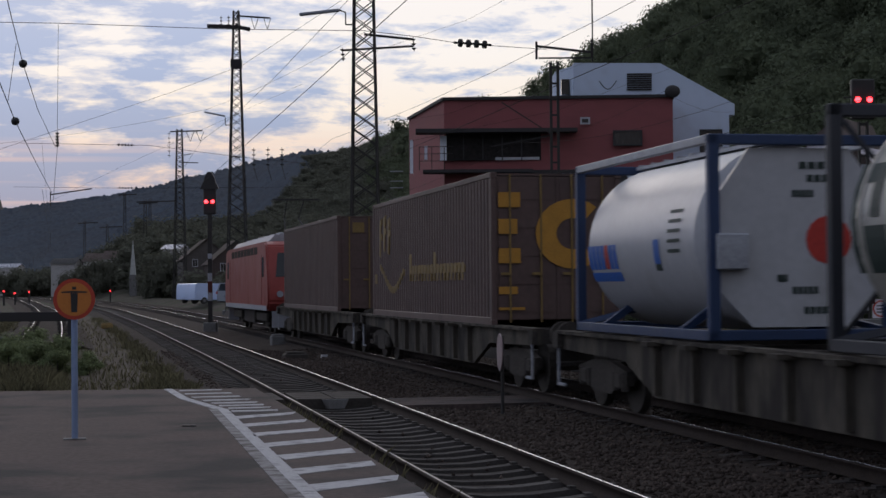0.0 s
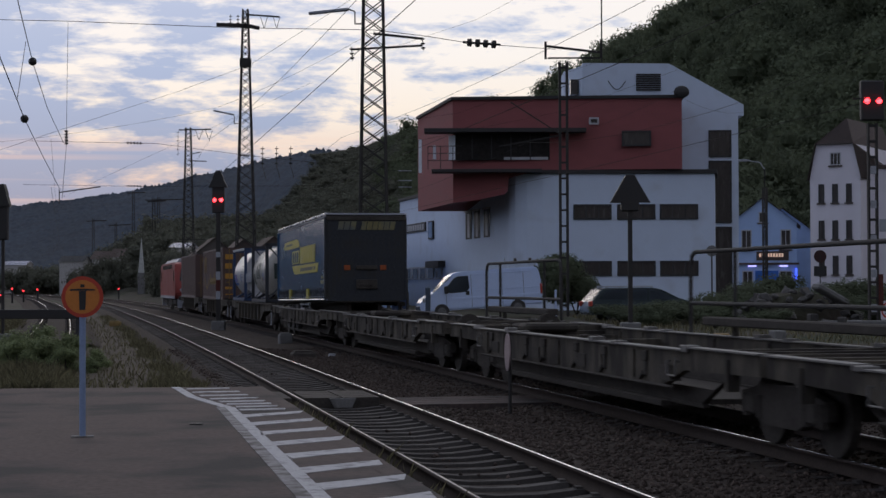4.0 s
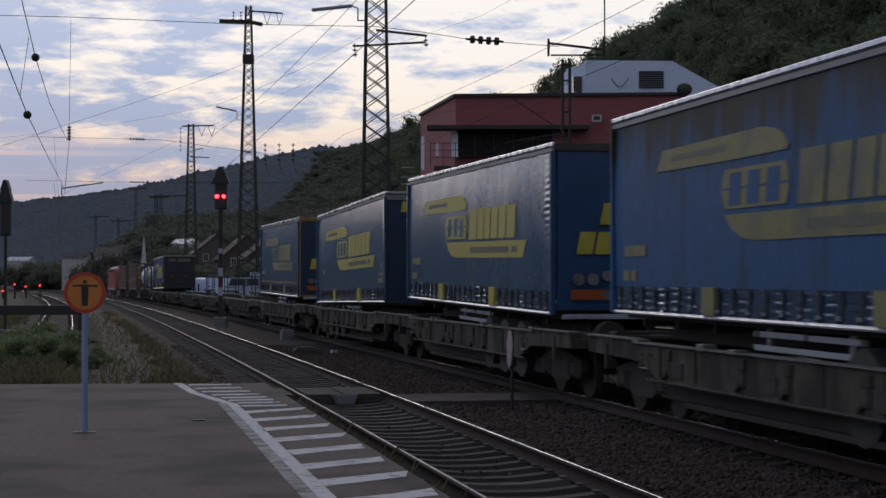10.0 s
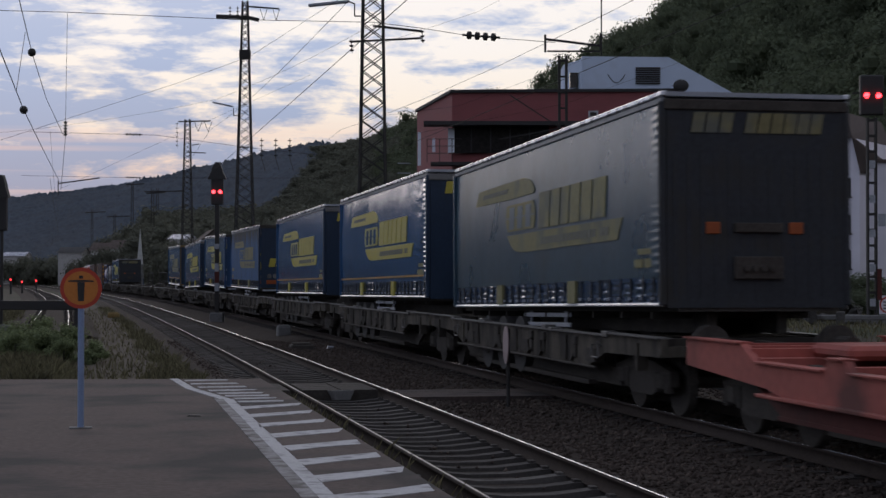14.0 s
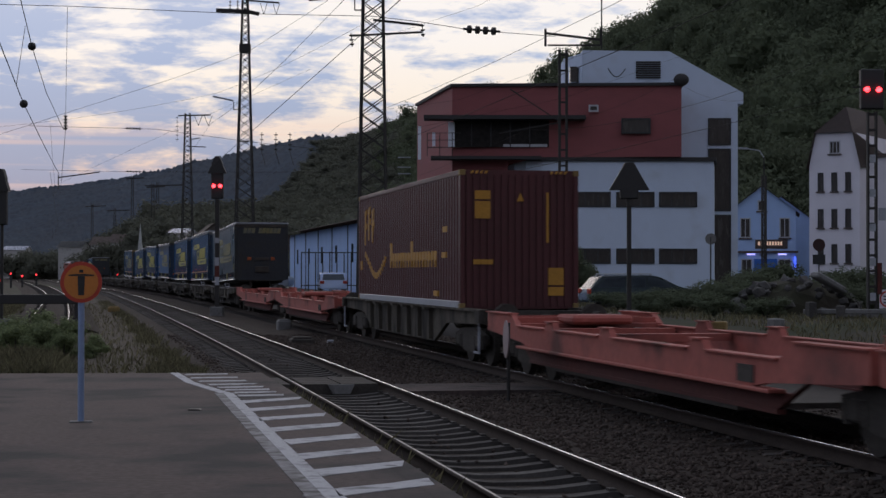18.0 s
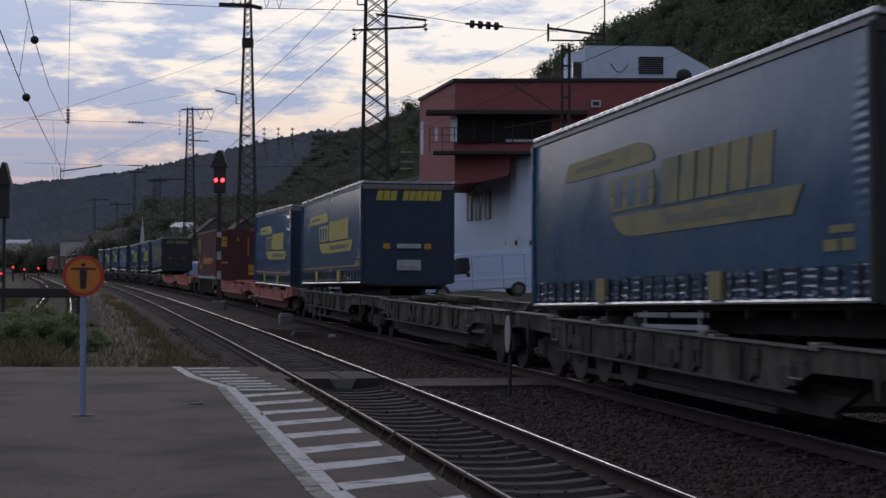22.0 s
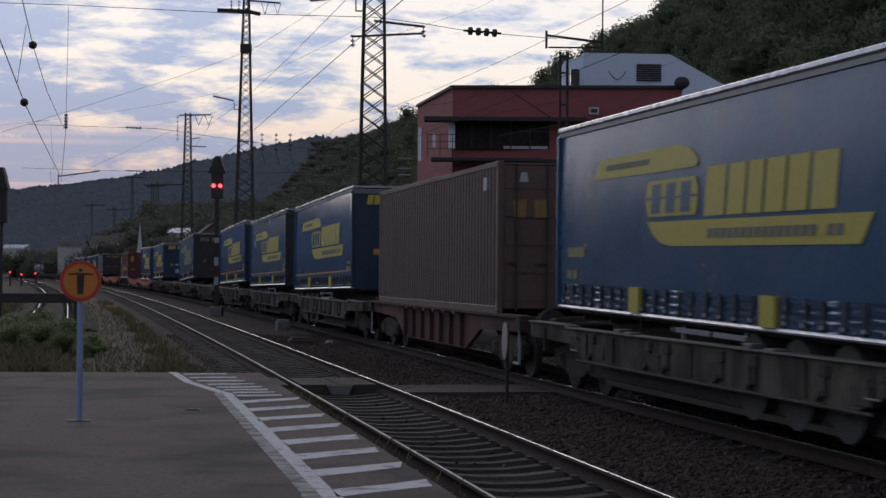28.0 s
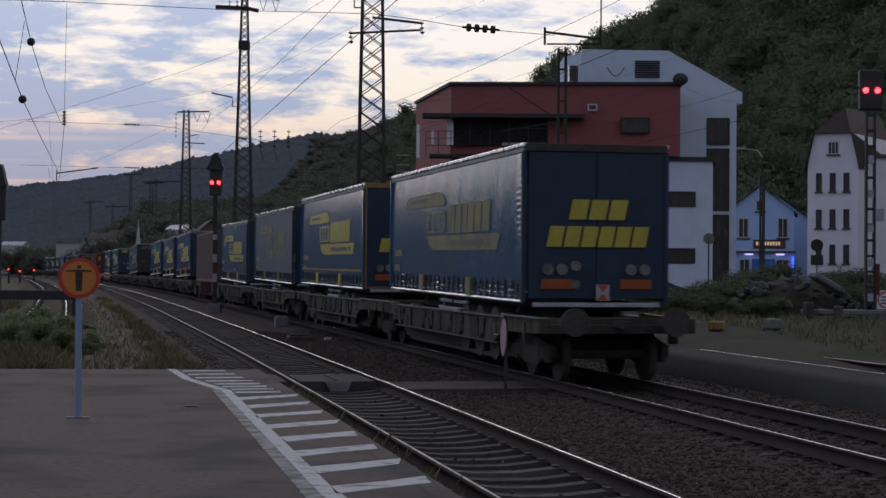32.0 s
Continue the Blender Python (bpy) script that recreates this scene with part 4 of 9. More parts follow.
    edges = (7.0, 7.78, 8.42, 8.98, 9.62, 10.28, 11.02)
    for a, b in zip(edges, edges[1:]):
        mark("letter_block", [[(a + 0.10, 0.935), (b + 0.02, 0.935), (b - 0.09, 1.535), (a, 1.535)]], print_mat)
    for a, b, z0, z1 in ((0.55, 0.82, 0.44, 0.58), (0.9, 1.15, 0.44, 0.58), (0.62, 1.6, 0.78, 0.93)) if face == "rear" else ((12.35, 12.72, 0.50, 0.62), (12.8, 13.2, 0.50, 0.62), (12.5, 13.2, 0.68, 0.76)):
        mark("small_label", [[(a, (zt - zb - z1) / q), (b, (zt - zb - z1) / q), (b, (zt - zb - z0) / q), (a, (zt - zb - z0) / q)]], M_YELLOW_OLD)
    # the gathered end of the curtain, drawn into small flat folds
    Y, Z = np.meshgrid(np.linspace(-h + 0.1, -h + 0.52, 5), np.linspace(zb + 0.37, zt - 0.18, 171), indexing="ij")
    fade = np.clip((-h + 0.52 - Y) / 0.36, 0, 1)
    deep = (0.008 if folds else 0.003) * fade * (0.7 + 0.5 * np.sin(Z * 3.1 + seed))
    V = np.stack([X - 0.004 - bow(Z, *span) - deep * (1 + np.sin(Z * 58 + Y * 2 + seed)) - 0.006 * fade, Y, Z], -1)
    bm = bm_new()
    vs = [[bm.verts.new(p) for p in row] for row in V]
    for r0, r1 in zip(vs, vs[1:]):
        for k in range(170):
            bm.faces.new((r0[k], r1[k], r1[k + 1], r0[k + 1])).smooth = True
    part("gathered_end", bm, tarp, root, "curtain end gathered into small folds")
    if line:
        bm = bm_new()
        decal(bm, [(0.1, zb + 0.46), (13.5, zb + 0.46), (13.5, zb + 0.50), (0.1, zb + 0.50)], X, 0.003, span)
        part("amber_line", bm, M_AMBER, root)
    # the end towards the camera
    if face == "rear":
        for sx in (-1, 1):
            bm = bm_new()
            bx(bm, min(0.006 * sx, sx * (TW - 0.06)), max(0.006 * sx, sx * (TW - 0.06)), -h + 0.02, -h + 0.08, zb + 0.05, zt - 0.14, 0.01)
            part("rear_door", bm, face_mat, root)
        bm = bm_new()
        bx(bm, -TW, TW, -h - 0.01, -h + 0.1, zt - 0.14, zt - 0.0, 0.01)
        part("rear_header", bm, M_CHASSIS if not trim else M_AMBER_OLD, root)
        for (x0, x1, z0, z1, k) in ((-0.52, 0.54, 1.36, 1.0, 3), (-0.92, 0.92, 1.85, 1.48, 6)):
            w = (x1 - x0) / k
            for i in range(k):
                bm = bm_new()
                letters(lambda p: face_decal(bm, p, -h - 0.012), x0 + i * w, x0 + (i + 1) * w, zz(z0), zz(z1), 1, 0.07)
                part("letter_block", bm, M_YELLOW, root)
        for sx in (-1, 1):
            bm = bm_new()
            bx(bm, sx * 0.72 - 0.28, sx * 0.72 + 0.28, -h - 0.015, -h + 0.05, zb + 0.22, zb + 0.39)
            part("hazard_board", bm, M_ORANGE, root, "orange marker board")
            for k in (0.55, 0.8):
                bm = bm_new()
                rod(bm, (sx * (k + 0.08), -h - 0.03, zb + 0.56), (sx * (k + 0.08), -h + 0.05, zb + 0.56), 0.1, n=14)
                part("round_plate", bm, M_KERB, root)
        bm = bm_new()
        rod(bm, (-0.38, -h - 0.03, zb + 0.62), (-0.38, -h + 0.05, zb + 0.62), 0.09, n=14)
        part("round_plate", bm, M_KERB, root)
        bm = bm_new()
        rod(bm, (-0.38, -h - 0.03, zb + 0.30), (-0.38, -h + 0.05, zb + 0.30), 0.08, n=14)
        part("round_plate", bm, M_KERB, root)
        bm = bm_new()
        bx(bm, -1.15, 1.15, -h - 0.04, -h + 0.06, zb - 0.10, zb - 0.02, 0.01)
        part("rear_bumper", bm, M_PALE_PLATE, root, "pale underrun bumper")
        if trim:
            bm = bm_new()
            for a in ((-TW, -TW + 0.05, zb, zt), (TW - 0.05, TW, zb, zt), (-TW, TW, zb, zb + 0.05)):
                bx(bm, a[0], a[1], -h - 0.005, -h + 0.02, a[2], a[3])
            part("amber_trim", bm, M_AMBER_OLD, root)
    else:
        bm = bm_new()
        bx(bm, -TW + 0.04, TW - 0.04, -h + 0.02, -h + 0.1, zb - 0.05, zt - 0.13)
        fw = part("front_wall", bm, face_mat, root)
        rb = bm_new()
        bx(rb, -0.03, 0.03, -h + 0.013, -h + 0.03, zb + 0.1, zt - 0.75)
        rib = finish(rb, "wall_rib")
        rib.materials.append(face_mat)
        for i in range(13 if face_mat is M_DARK_FACE else 0):
            shared("wall_rib", rib, fw, Matrix.Translation((-1.14 + i * 0.19, 0, 0)))
        bm = bm_new()
        bx(bm, -TW, TW, -h - 0.012, -h + 0.1, zt - 0.24, zt - 0.10, 0.01)
        part("front_header", bm, M_KERB if face_mat is M_BLUE_FACE else M_CHASSIS, root)
        for (x0, x1, k) in ((-0.93, -0.34, 3), (-0.18, 0.93, 6)):
            w = (x1 - x0) / k
            for i in range(k):
                bm = bm_new()
                letters(lambda p: face_decal(bm, p, -h + 0.005), x0 + i * w, x0 + (i + 1) * w, zt - 0.54, zt - 0.27, 1, 0.05)
                part("letter_block", bm, M_YELLOW if face_mat is M_BLUE_FACE else M_YELLOW_FAINT, root)
        for x in (-0.62, 0.55):
            bm = bm_new()
            bx(bm, x - 0.1, x + 0.1, -h - 0.0, -h + 0.05, zb + 0.93, zb + 1.09, 0.01)
            part("yellow_lamp", bm, M_AMBER if face_mat is M_BLUE_FACE else M_ORANGE, root)
        bm = bm_new()
        bx(bm, -0.33, 0.35, -h - 0.05, -h + 0.04, zb + 0.95, zb + 1.08, 0.01)
        bx(bm, -0.33, 0.35, -h - 0.05, -h + 0.04, zb + 0.33, zb + 0.63, 0.01)
        for i in range(4):
            rod(bm, (-0.18 + i * 0.12, -h - 0.1, zb + 0.47), (-0.18 + i * 0.12, -h, zb + 0.47), 0.045, n=8)
        part("coupling_plate", bm, M_PALE_PLATE if face_mat is M_BLUE_FACE else M_CHASSIS, root, "pale plate with hose couplings")
    bm = bm_new()
    bx(bm, -TW + 0.2, TW - 0.2, -h + 0.05, h - 0.05, zb - 0.1, zb - 0.03)
    for x in (-0.5, 0.5):
        bx(bm, x - 0.07, x + 0.07, -h + 0.4, h - 0.6, zb - 0.4, zb - 0.1)
    for i in range(9):
        bx(bm, -1.15, 1.15, -h + 1 + i * 1.45, -h + 1.06 + i * 1.45, zb - 0.2, zb - 0.1)
    part("chassis", bm, M_CHASSIS, root)
    for sx in (-1, 1):
        bm = bm_new()
        for z in (zb - 0.36, zb - 0.20):
            bx(bm, sx * 1.12 - 0.015, sx * 1.12 + 0.015, h - 8.3, h - 5.2, z, z + 0.07, 0.008)
        for y in (h - 7.9, h - 5.6):
            bx(bm, sx * 1.09 - 0.02, sx * 1.09 + 0.02, y - 0.03, y + 0.03, zb - 0.36, zb - 0.1)
        part("side_guard", bm, M_PALE_PLATE, root, "pale aluminium side guard")
    sgn = 1 if face == "rear" else -1
    for k in range(3):
        for x in (-1.05, 1.05):
            t = wheel_set(root, sgn * (-h + 2.6 + k * 1.31), x, 0.5)
            t.location.z = 0.24
    return root


def trailer_at(far, lift, *a, **k):
    """A trailer on its wagon; its front end rides a little higher on the hitch (lift: of the end towards the station)."""
    return ride(build_trailer(*a, **k), far, far - TL, lift)


NEWL = "bright blue curtain-sided semi-trailer with yellow print, riding on a pocket wagon"
MIDL = "dusty blue curtain-sided semi-trailer with yellow print, riding on a pocket wagon"
trailer_at(-2.15, 0.06, M_BLUE_MID, M_YELLOW, "front", M_DARK_FACE, 1, "blue semi-trailer with a grimy black front wall on a wagon", 4.163, 1.396)
trailer_at(-91.77, -0.05, M_BLUE_OLD, M_YELLOW_OLD, "rear", M_BLUE_FACE, 2, "faded blue semi-trailer with amber-edged dark blue rear doors", 4.3, 1.427, line=True, trim=True)
trailer_at(-110.5, 0.075, M_BLUE_MID, M_YELLOW, "front", M_BLUE_FACE, 3, MIDL, 4.175, 1.32)
trailer_at(-127.26, -0.085, M_BLUE_OLD, M_YELLOW, "rear", M_BLUE_DOOR, 4, "greyish blue curtain-sided semi-trailer with clear blue rear doors", 4.28, 1.455)
trailer_at(-144.33, -0.03, M_MILDEW, M_YELLOW_OLD, "rear", M_BLUE_FACE, 5, "mildew-streaked blue curtain-sided semi-trailer with yellow print", 4.225, 1.44)
trailer_at(-164.87, 0.04, M_BLUE_NEW, M_YELLOW, "front", M_BLUE_FACE, 6, NEWL, 4.21, 1.36, line=True)
trailer_at(-182.0, 0.055, M_BLUE_NEW, M_YELLOW, "front", M_BLUE_FACE, 7, NEWL, 4.28, 1.417, line=True, folds=0.012)
trailer_at(-198.63, 0.115, M_BLUE_DULL, M_YELLOW_OLD, "front", M_DARK_FACE, 8, "greyed blue semi-trailer with a grimy dark front wall", 4.25, 1.43)
trailer_at(-287.1, -0.012, M_BLUE_NEW, M_YELLOW, "front", M_BLUE_FACE, 9, "bright blue semi-trailer with a creased shiny curtain on a red wagon", 4.21, 1.167, line=True, folds=0.05)
trailer_at(-303.9, 0.077, M_BLUE_MID, M_YELLOW, "front", M_BLUE_FACE, 10, "blue curtain-sided semi-trailer with a clean blue front wall", 4.22, 1.377, line=True)
trailer_at(-336.9, 0.17, M_BLUE_OLD, M_YELLOW_OLD, "front", M_DARK_FACE, 11, "worn blue semi-trailer with a sooty dark front wall", 4.25, 1.42)
trailer_at(-369.9, 0.11, M_BLUE_NEW, M_YELLOW, "front", M_BLUE_FACE, 12, NEWL, 4.223, 1.41, line=True)
trailer_at(-386.18, 0.08, M_BLUE_MID, M_YELLOW, "front", M_DARK_FACE, 13, MIDL, 4.22, 1.38, line=True)
trailer_at(-402.5, 0.09, M_BLUE_NEW, M_YELLOW, "front", M_BLUE_FACE, 14, NEWL, 4.31, 1.392, line=True)
trailer_at(-438.45, -0.07, M_BLUE_MID, M_YELLOW, "rear", M_BLUE_FACE, 15, "blue curtain-sided semi-trailer with deep blue rear doors", 4.16, 1.32)
trailer_at(-455.65, -0.055, M_GREY_TARP, M_YELLOW_FAINT, "rear", M_BLUE_FACE, 16, "sun-bleached grey semi-trailer with a nearly worn-off print", 4.225, 1.425)
trailer_at(-471.8, -0.03, M_BLUE_OLD, M_YELLOW, "rear", M_BLUE_FACE, 17, "faded blue curtain-sided semi-trailer with amber trim", 4.29, 1.405, line=True, trim=True)
last = trailer_at(-489.65, -0.047, M_BLUE_OLD, M_YELLOW_OLD, "rear", M_BLUE_FACE, 18, "faded blue semi-trailer at the end of the train", 4.164, 1.403)


bm = bm_new()
bx(bm, -0.02, 0.22, -TL / 2 - 0.06, -TL / 2 - 0.04, 1.42, 1.70)
tb = part("tail_board", bm, M_PALE_PLATE, last, "white and red end-of-train board")
for pts in ([(0.0, 1.69), (0.2, 1.69), (0.1, 1.57)], [(0.0, 1.43), (0.2, 1.43), (0.1, 1.55)]):
    bm = bm_new()
    face_decal(bm, pts, -TL / 2 - 0.06, 0.004)
    part("red_triangle", bm, M_SIGN_RED, tb)


# ---- wagons ----
def bogie(parent, y, material=None):
    bm = bm_new()
    for x in (-1.0, 1.0):
        prism(bm, [(-1.25, 0.42), (-1.25, 0.62), (-0.5, 0.74), (0.5, 0.74), (1.25, 0.62), (1.25, 0.42), (0.7, 0.36), (0.45, 0.26), (-0.45, 0.26), (-0.7, 0.36)], 0.12, Matrix.Translation((x + 0.06, y, 0)) @ Matrix.Rotation(radians(90), 4, "Z"))
        for d in (-0.9, 0.9):
            bx(bm, x - 0.1, x + 0.1, y + d - 0.15, y + d + 0.15, 0.36, 0.60, 0.03)
            for e in (-0.22, 0.22):
                rod(bm, (x - 0.03, y + d + e, 0.33), (x - 0.03, y + d + e, 0.6), 0.075, n=8)
    bx(bm, -1.0, 1.0, y - 0.25, y + 0.25, 0.45, 0.72)
    b = part("bogie", bm, M_CHASSIS, parent)
    for d in (-0.9, 0.9):
        bm = bm_new()
        for x in (-0.76, 0.76):
            rod(bm, (x - 0.06, y + d, 0.46), (x + 0.06, y + d, 0.46), 0.46, n=22)
            s = -1 if x < 0 else 1
            rod(bm, (x + s * 0.06, y + d, 0.46), (x + s * 0.22, y + d, 0.46), 0.13, n=12)
        rod(bm, (-0.8, y + d, 0.46), (0.8, y + d, 0.46), 0.08, n=8)
        part("wheelset", bm, M_CHASSIS, b)
    return b


def buffers(parent, y, sgn, material):
    for x in (-0.87, 0.87):
        bm = bm_new()
        rod(bm, (x, y, 1.04), (x, y + sgn * 0.43, 1.04), 0.1, n=10)
        rod(bm, (x, y + sgn * 0.42, 1.04), (x, y + sgn * 0.48, 1.04), 0.24, n=16)
        part("buffer", bm, M_CHASSIS, parent)
    bm = bm_new()
    bar(bm, (0, y, 1.0), (0, y + sgn * 0.5, 1.0), 0.12)
    part("coupling", bm, M_CHASSIS, parent)


def pipe_hoop(root, y0, y1):
    """A long hoop of bent steel pipe standing along the far side of an empty wagon, with a rail and a folded walkway."""
    x, z1, r = 1.38, 2.44, 0.035
    way = [(y0, 0.95), (y0, z1 - 0.22), (y0 + 0.07, z1 - 0.07), (y0 + 0.22, z1), (y1 - 0.22, z1), (y1 - 0.07, z1 - 0.07), (y1, z1 - 0.22), (y1, 0.95)]
    bm = bm_new()
    for a, b in zip(way, way[1:]):
        rod(bm, (x, *a), (x, *b), r, n=8)
    hoop = part("pipe_hoop", bm, M_STEEL, root, "dark bent steel pipe hoop", smooth=50)
    for k in (0.2, 0.79):
        bm = bm_new()
        rod(bm, (x, y0 + (y1 - y0) * k, 0.95), (x, y0 + (y1 - y0) * k, z1), r * 0.9, n=8)
        part("hoop_post", bm, M_STEEL, hoop)
    bm = bm_new()
    rod(bm, (x, y0, 1.57), (x, y1, 1.57), r, n=8)
    part("middle_rail", bm, M_STEEL, hoop)
    bm = bm_new()
    bx(bm, x - 0.3, x - 0.04, y0 + 0.1, y1 - 1.4, 1.22, 1.36, 0.02)
    bx(bm, x - 0.1, x - 0.04, y0 + 0.6, y0 + 0.75, 0.95, 1.3)
    bx(bm, x - 0.1, x - 0.04, y1 - 2.4, y1 - 2.25, 0.95, 1.3)
    part("folded_walkway", bm, M_CHASSIS, hoop, "dark folded walkway grating")


def pocket_section(L, material, low_mat, ends, label, bogies, empty, hoop=None, stake=0.0):
    """Half of a twin pocket wagon: deep side beams round a well."""
    root = thing("pocket_wagon", label, "wagon", group="wagons of the train")
    h = L / 2
    up, dn = 1.13, 0.93
    posts = (-h + 5.0, 0.6, h - 4.6)
    prof = [(-h, 0.80), (-h, up), (-h + 1.9, up), (-h + 2.35, dn)]
    for y in posts:
        prof += [(y - 0.32, dn), (y - 0.2, 1.06), (y + 0.2, 1.06), (y + 0.32, dn)]
    prof += [(h - 2.35, dn), (h - 1.9, up), (h, up), (h, 0.80), (h - 2.7, 0.66), (h - 3.4, 0.56), (-h + 3.4, 0.56), (-h + 2.7, 0.66)]
    low = [(-h + 1.9, 0.70), (-h + 2.3, 0.56), (h - 2.3, 0.56), (h - 1.9, 0.70), (h - 2.8, 0.34), (-h + 2.8, 0.34)]
    stops = [-h + 2.35] + [y + e for y in posts for e in (-0.32, 0.32)] + [h - 2.35]
    steps = [(-h, -h + 1.9, up), (h - 1.9, h, up)] + [(a, b, dn) for a, b in zip(stops[::2], stops[1::2])] + [(y - 0.2, y + 0.2, 1.06) for y in posts]
    if material is M_WAGON:
        prof = [(-h, 0.84), (-h, 1.08), (-h + 2.4, 1.08), (-h + 2.6, 1.04), (h - 2.6, 1.04), (h - 2.4, 1.08), (h, 1.08), (h, 0.84), (h - 2.6, 0.80), (h - 3.4, 0.58), (-h + 3.4, 0.58), (-h + 2.6, 0.80)]
        steps = ((-h, -h + 2.4, 1.08), (-h + 2.6, h - 2.6, 1.04), (h - 2.4, h, 1.08))
    for x in (-1.36, 1.26):
        m = Matrix.Translation((x + 0.1, 0, 0)) @ Matrix.Rotation(radians(90), 4, "Z")
        bm = bm_new()
        prism(bm, prof, 0.1, m)
        for y in (-h + 1.0, -h + 4.7, -h + 6.3, 0.0, h - 4.9, h - 3.5, h - 1.0) if material is M_WAGON else ():
            bx(bm, x - 0.03, x + 0.13, y - 0.05, y + 0.05, 0.62, 1.0)
        b = part("side_beam", bm, material, root)
        for y0, y1, z in steps:
            bm = bm_new()
            bx(bm, x - 0.05, x + 0.15, y0, y1, z + 0.003, z + 0.022)
            part("top_flange", bm, M_FLANGE if material is M_WAGON else material, b)
        inset = 0.28 if material is M_WAGON else 0.14
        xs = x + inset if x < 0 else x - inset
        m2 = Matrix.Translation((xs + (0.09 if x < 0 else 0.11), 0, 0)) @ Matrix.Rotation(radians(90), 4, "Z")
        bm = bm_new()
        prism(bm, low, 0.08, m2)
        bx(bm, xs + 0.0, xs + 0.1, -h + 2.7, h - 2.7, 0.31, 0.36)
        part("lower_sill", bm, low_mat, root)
        if material is not M_WAGON:
            bm = bm_new()
            bx(bm, x - 0.06, x + 0.16, -h + 2.5, h - 2.5, 0.555, 0.60, 0.01)
            part("lower_flange", bm, material, b)
        for y in (-h + 3.3, -h + 7.4, 1.5, h - 4.2)[:4 if material is M_WAGON else 1]:
            bm = bm_new()
            bx(bm, x - 0.02, x + 0.12, y - 0.25, y + 0.25, 0.64, 0.84)
            part("side_pocket", bm, M_CHASSIS, b)
        if material is M_WAGON:
            for k, y in enumerate((-h + 2.5, -h + 5.6, -2.0, 2.6, h - 5.2, h - 2.5)):
                bm = bm_new()
                bx(bm, x - 0.045, x + 0.145, y - 0.13, y + 0.13, 1.03, 1.09 if k % 2 else 1.12, 0.01)
                part("stake_pocket", bm, M_FLANGE, b)
            s, xo = (-1, x) if x < 0 else (1, x + 0.1)
            for k, y in enumerate((-h + 4.15, -h + 6.1, -1.1, 0.9, h - 6.6, h - 3.9)):
                bm = bm_new()
                bx(bm, xo - 0.045, xo + 0.045, y - 0.10, y + 0.10, 0.86, 1.0, 0.012)
                bx(bm, xo - 0.03, xo + 0.03, y - 0.055, y + 0.055, 0.66, 0.87, 0.01)
                bar(bm, (xo + s * 0.03, y + 0.04, 0.70), (xo + s * 0.03, y + 0.19, 0.62), 0.045)
                part("support_bracket", bm, M_CHASSIS, b, "dark folding support bracket")
            for y in (-h + 2.95, h - 2.95):
                bm = bm_new()
                for a, c in (((0, 0.96), (0, 0.72)), ((0, 0.72), (0.34, 0.72)), ((0.34, 0.72), (0.34, 0.90))):
                    rod(bm, (xo + s * 0.05, y + a[0] - 0.17, a[1]), (xo + s * 0.05, y + c[0] - 0.17, c[1]), 0.014, n=6)
                for d in (-0.17, 0.17):
                    rod(bm, (xo - s * 0.02, y + d, 0.90), (xo + s * 0.055, y + d, 0.90), 0.014, n=6)
                part("grab_iron", bm, M_FLANGE, b, "worn bent steel grab iron")
            bm = bm_new()
            rod(bm, (xo + s * 0.02, -h + 3.0, 0.565), (xo + s * 0.02, h - 3.0, 0.565), 0.022, n=6)
            part("brake_pipe", bm, M_CHASSIS, b)
    bm = bm_new()
    bx(bm, -1.2, 1.2, -h + 4.0, h - 4.0, 0.26, 0.33)
    part("well_floor", bm, M_CHASSIS, root)
    for y0 in (-h, h - 2.4):
        bm = bm_new()
        bx(bm, -1.28, 1.28, y0, y0 + 2.4, 0.84, 0.98)
        for k in range(3):
            bx(bm, -1.28, 1.28, y0 + 0.3 + k * 0.8, y0 + 0.45 + k * 0.8, 0.98, 1.08)
        part("end_deck", bm, material, root)
    if empty:
        for y in (-h + 3.4, h - 6.0, h - 3.3):
            bm = bm_new()
            bx(bm, -1.2, 1.2, y - 0.12, y + 0.12, 0.8, 0.92)
            part("well_crossbeam", bm, material, root)
        bm = bm_new()
        bx(bm, -0.55, 0.55, h - 3.1, h - 2.0, 0.98, 1.14, 0.05)
        part("trailer_hitch", bm, material, root)
    if hoop:
        pipe_hoop(root, -h + hoop[0], -h + hoop[1])
    if stake:
        bm = bm_new()
        bx(bm, 1.3, 1.44, h - stake - 0.08, h - stake + 0.08, 0.9, 1.82, 0.02)
        part("folding_stake", bm, M_STAKE, root, "blue-grey steel stake")
    for y in bogies:
        bogie(root, y)
    for e in ends:
        buffers(root, e * h, e, material)
    return root


def twin(far, near, material, low_mat, label, empties, hoops=(None, None), stakes=(0, 0)):
    L = (far - near) / 2 - 0.1
    mid = (far + near) / 2
    h = L / 2
    ride(pocket_section(L, material, low_mat, (1,), label, (h - 1.75, -h + 0.1), 0 in empties, hoops[0], stakes[0]), far, mid + 0.1)
    ride(pocket_section(L, material, low_mat, (-1,), label, (-h + 1.75,), 1 in empties, hoops[1], stakes[1]), mid - 0.1, near)


M_STAKE = mat("blue_grey_steel", (0.05, 0.065, 0.09), 0.6, var=0.3)
GREYL = "grimy grey pocket wagon carrying a semi-trailer"
GREYE = "grimy grey twin pocket wagon with an empty well"
REDL = "coral red twin pocket wagon with stepped side beams"
twin(-0.59, -34.53, M_WAGON, M_CHASSIS, GREYE, (1,), ((2.0, 9.4), (0.25, 7.6)), (0, 1.3))
twin(-35.56, -70.67, M_WAGON, M_CHASSIS, GREYE, (0, 1), ((0.03, 10.2), (-0.35, 9.5)), (0, 3.3))
